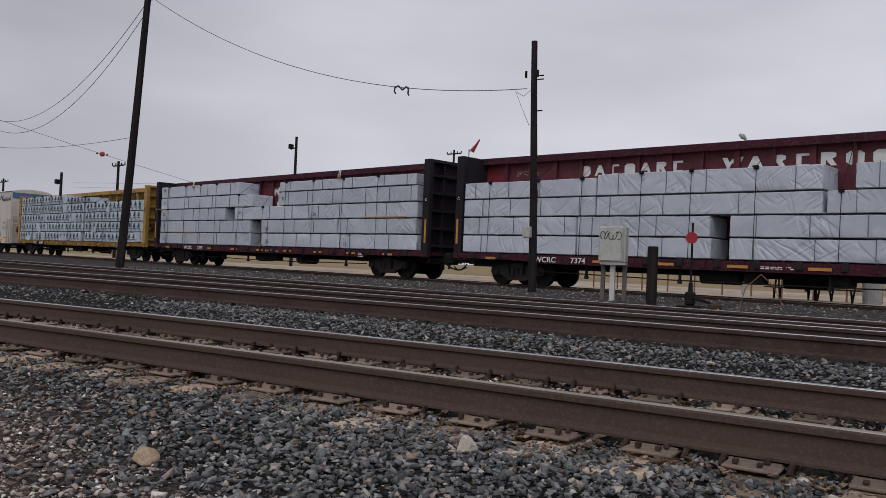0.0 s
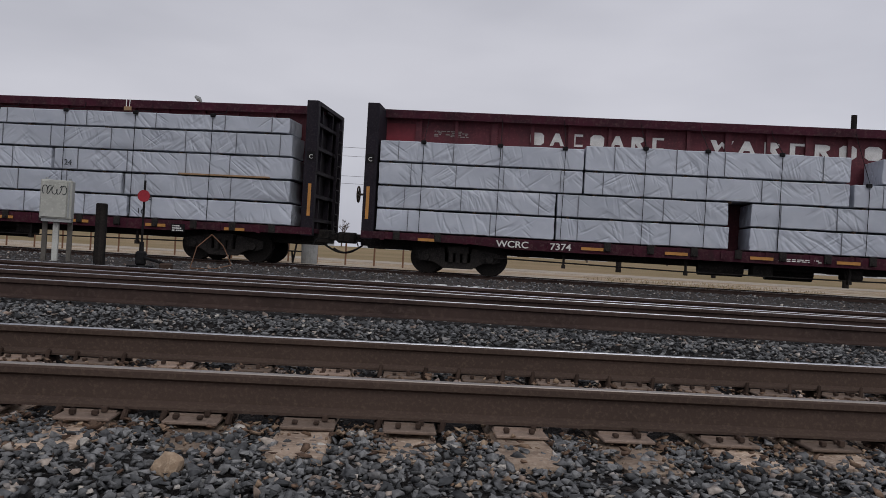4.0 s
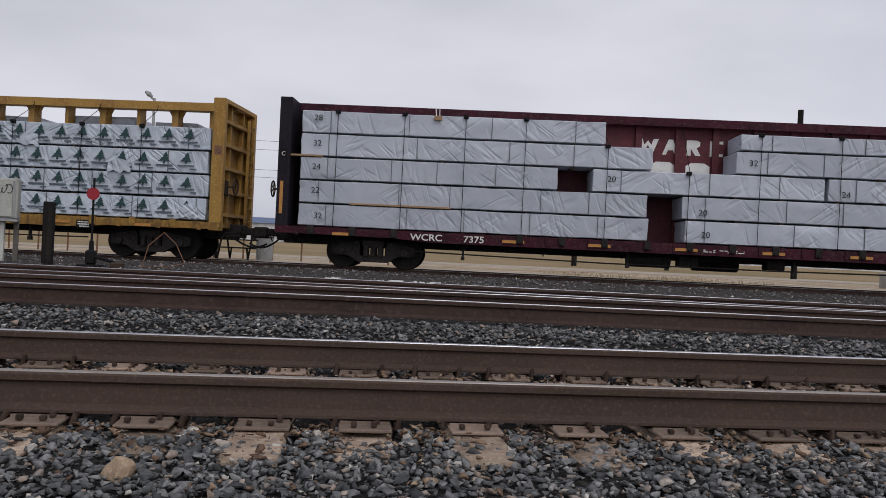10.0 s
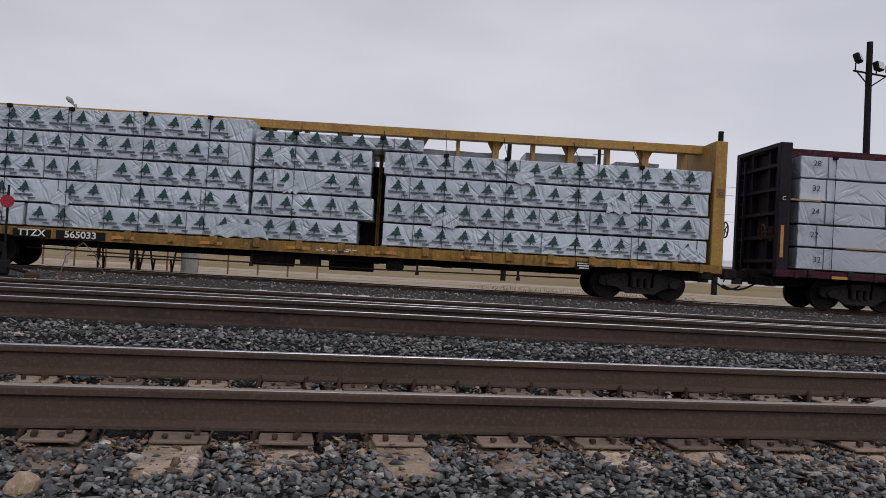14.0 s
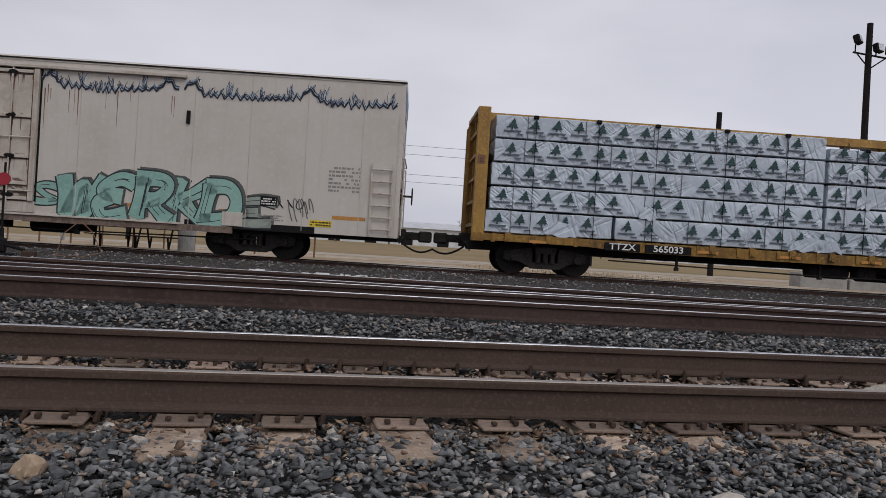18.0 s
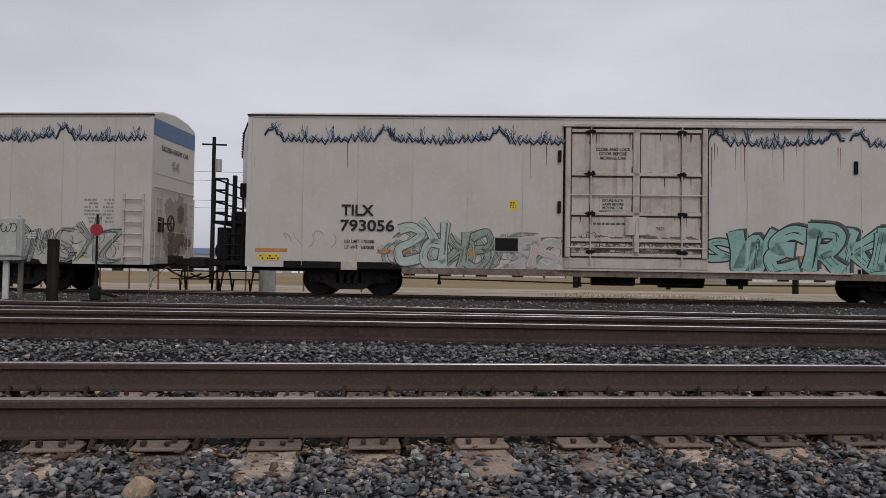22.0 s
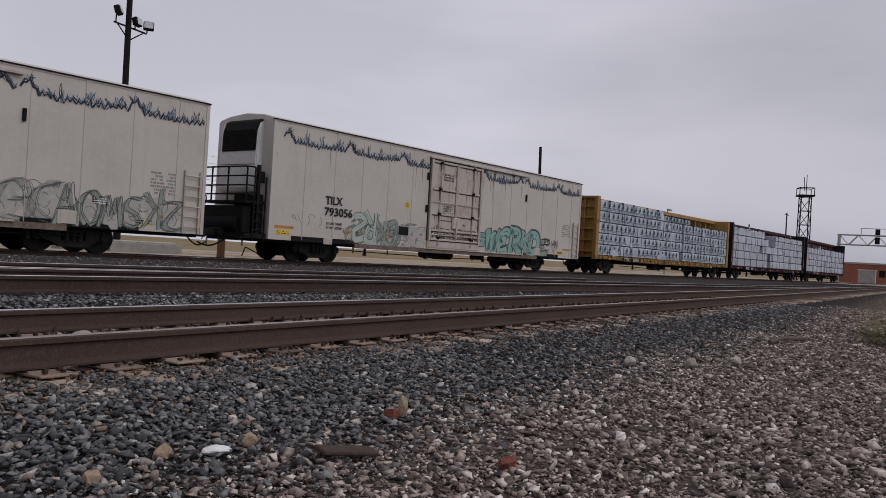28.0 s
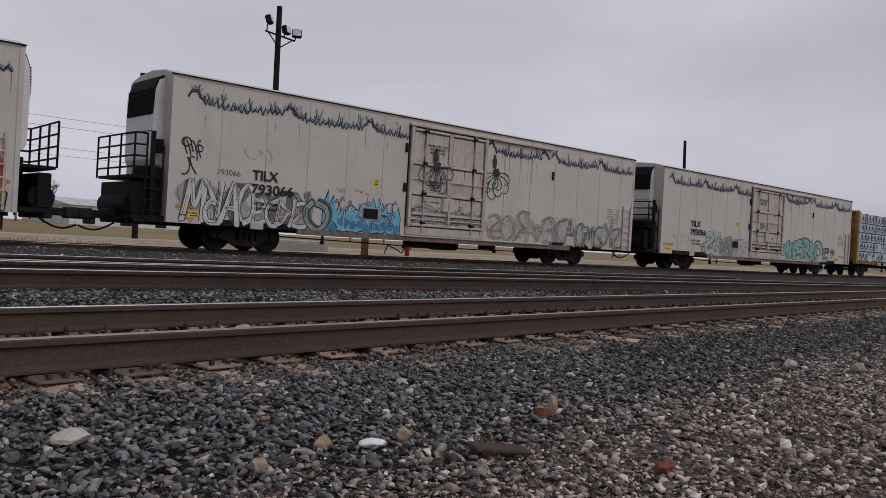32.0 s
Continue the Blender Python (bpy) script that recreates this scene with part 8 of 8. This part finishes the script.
def rock(name, label, x, y, z, sx, sy, sz, material, seed, turn=0, category="stone"):
    rng = random.Random(seed)
    bm = bmesh.new()
    bmesh.ops.create_icosphere(bm, subdivisions=3, radius=0.5)
    cuts = [(Vector((rng.gauss(0, 1), rng.gauss(0, 1), rng.gauss(0, 1))).normalized(), rng.uniform(0.30, 0.42)) for _ in range(9)]
    if material is M_REDSTONE:      # broken brick keeps its flat faces
        cuts = [((Vector(w) + Vector((rng.gauss(0, 0.15), rng.gauss(0, 0.15), rng.gauss(0, 0.15)))).normalized(), rng.uniform(0.24, 0.30)) for w in ((1, 0, 0), (-1, 0, 0), (0, 1, 0), (0, -1, 0), (0, 0, 1), (1, 1, 1))]
    for v in bm.verts:
        for way, far in cuts:
            over = v.co.dot(way) - far
            if over > 0:
                v.co -= way * over * 0.85
        k = 1 + 0.16 * noise.noise(v.co * 3.0 + Vector((seed, 0, 0))) + 0.05 * noise.noise(v.co * 11 + Vector((0, seed, 0)))
        v.co = Vector((v.co.x * sx * k, v.co.y * sy * k, v.co.z * sz * k)) * 1.15
    ob = tagged(part(name, bm, material, None), label, category)
    ob.matrix_basis = pose(x, y, z, 0, 0, turn)
    return ob


rock("brick_fragment", "broken piece of red brick on the gravel", 3.66, 2.0, -0.05, 0.10, 0.08, 0.085, M_REDSTONE, 1)
rock("pale_stone", "pale upright stone beside a brick piece", 3.78, 2.02, -0.03, 0.055, 0.05, 0.115, M_TANROCK, 2)
rock("brick_fragment", "broken piece of red brick on the gravel", 3.22, 1.13, -0.06, 0.13, 0.09, 0.07, M_REDSTONE, 3, 30)
rock("litter_scrap", "crumpled white scrap on the gravel", 2.52, 2.07, -0.045, 0.11, 0.06, 0.04, M_LITTER, 4, 160, "litter")
rock("tan_stone", "tan stone lying on the gravel", 1.96, 2.08, -0.05, 0.065, 0.06, 0.07, M_TANROCK, 5)
rock("tan_stone", "tan stone lying on the gravel", 2.34, 2.18, -0.045, 0.07, 0.06, 0.07, M_TANROCK, 25)
rock("tan_stone", "tan stone lying on the gravel", 2.73, 2.09, -0.045, 0.07, 0.06, 0.062, M_TANROCK, 15)
rock("flat_stone", "large pale flat stone on the ballast", 1.57, 2.68, -0.005, 0.15, 0.13, 0.055, M_ROCK, 6, 10)
rock("pale_rock", "pale rock lying between the rails", 3.61, 4.45, 0.075, 0.21, 0.15, 0.12, M_ROCK, 7, 5)
rock("pale_stone", "round pale stone on the gravel", 7.04, 1.85, -0.03, 0.10, 0.09, 0.09, M_ROCK, 8)
rock("pale_stone", "pale stone on the gravel", 7.55, 1.45, -0.04, 0.12, 0.10, 0.08, M_ROCK, 9)
rock("pale_stone", "pale stone on the gravel", 8.1, 1.2, -0.04, 0.15, 0.11, 0.08, M_ROCK, 10)
rock("tan_stone", "tan stone lying on the gravel", -0.75, 3.05, -0.01, 0.11, 0.09, 0.11, M_TANROCK, 11)
rock("tan_stone", "tan stone on the gravel", -2.9, 2.27, -0.035, 0.12, 0.10, 0.08, M_TANROCK, 12)
rock("pale_stone", "pale stone on the ballast", -1.92, 3.2, 0.0, 0.09, 0.07, 0.11, M_ROCK, 13)
slate = tagged(part("slate_piece", B(-0.13, 0.13, -0.05, 0.05, 0, 0.02, 0.006), M_RAIL, None), "dark flat scrap of board on the gravel", "scrap")
slate.matrix_basis = pose(2.88, 1.70, -0.055, 4, 6, -25)

# pale litter by the switch
rl_ = random.Random(31)
lt = bmesh.new()
for i in range(16):
    x, y = 0.3 + rl_.uniform(-1.0, 1.4), 15.2 + rl_.uniform(-0.4, 0.4)
    box(lt, x, x + rl_.uniform(0.05, 0.25), y, y + rl_.uniform(0.04, 0.15), gz(x, y), gz(x, y) + 0.03)
tagged(part("pale_litter", lt, M_LITTER, None), "scattered pale scraps on the dirt", "litter", kind="stuff")


# weeds and dry tufts at the right-hand edge of the gravel
def weeds(cx, cy, r, n, hgt, material, seed, name, label):
    rng = random.Random(seed)
    bm = bmesh.new()
    for _ in range(n):
        a, d = rng.uniform(0, 6.28), r * math.sqrt(rng.random())
        x, y = cx + d * math.cos(a), cy + d * math.sin(a)
        z = gz(x, y) - 0.02
        l, w = hgt * rng.uniform(0.4, 1.1), rng.uniform(0.006, 0.014)
        dx, dy = rng.uniform(-0.4, 0.4) * l, rng.uniform(-0.4, 0.4) * l
        p = [bm.verts.new(q) for q in ((x - w, y, z), (x + w, y, z), (x + dx * 0.5 + w * 0.7, y + dy * 0.5, z + l * 0.6), (x + dx * 0.5 - w * 0.7, y + dy * 0.5, z + l * 0.6), (x + dx, y + dy, z + l))]
        bm.faces.new((p[0], p[1], p[2], p[3]))
        bm.faces.new((p[3], p[2], p[4]))
    tagged(part(name, bm, material, None), label, "weeds", kind="stuff")


weeds(13.0, 0.12, 0.42, 500, 0.5, M_WEED, 1, "green_weeds", "clump of green and yellow weeds")
weeds(14.8, -0.35, 0.9, 1100, 0.75, M_WEED, 2, "green_weeds", "clump of green and yellow weeds")
weeds(12.4, -0.15, 0.5, 220, 0.18, M_GRASS_DRY, 3, "dry_grass", "tuft of dry grass")
weeds(12.0, 31.5, 4.5, 700, 0.12, M_GRASS_DRY, 4, "dry_grass", "dry grass behind the train")
stick = tagged(part("branch", chain(bmesh.new(), [(-0.6, 0, 0.03), (-0.1, 0.06, 0.06), (0.4, -0.02, 0.04), (0.8, 0.1, 0.03)], 0.025), M_BARK, None), "dry fallen branch on the gravel", "branch")
stick.matrix_basis = pose(11.6, 1.2, -0.09, 0, 0, -15)

# ---------------- what moves: the train rolls along its track
RUN = [(0, -74.75), (3, -62.96), (5.5, -53.18), (7, -47.44), (9, -39.88), (11, -32.09), (13, -24.14), (15.5, -14.23), (17, -8.18), (19, 0.0), (21, 8.04), (22.5, 14.04), (24, 20.29), (25.5, 26.59), (27.5, 34.88), (29, 40.93), (30.5, 46.93), (32, 53.02)]
LINE_X = np.linspace(-230, 260, 4901)
LINE_Y = y_train(np.clip(LINE_X, -300, 170))
LINE_S = np.concatenate([[0], np.cumsum(np.hypot(np.diff(LINE_X), np.diff(LINE_Y)))])
LINE_S = LINE_S - np.interp(0, LINE_X, LINE_S)


def on_line(s):
    return np.array([np.interp(s, LINE_S, LINE_X), np.interp(s, LINE_S, LINE_Y)])


def car_pose(s):
    a, b = on_line(s - 8.2), on_line(s + 8.2)
    c = (a + b + on_line(s) * 2) / 4
    return pose(c[0], c[1], 0.205, 0, 0, math.degrees(math.atan2(b[1] - a[1], b[0] - a[0])))


def roll_at(t):
    return float(np.interp(t, [r[0] for r in RUN], [r[1] for r in RUN]))


def motions():
    for car, mid in CARS:
        walk(car, [(t, car_pose(mid + s)) for t, s in RUN])
    steps = np.arange(0, 32.01, 1 / 7.5)
    for w, x in SPUN:
        walk(w, [(float(t), pose(x, 0, WHEEL_R, 0, math.degrees(roll_at(t) / WHEEL_R), 0)) for t in steps])


motions()
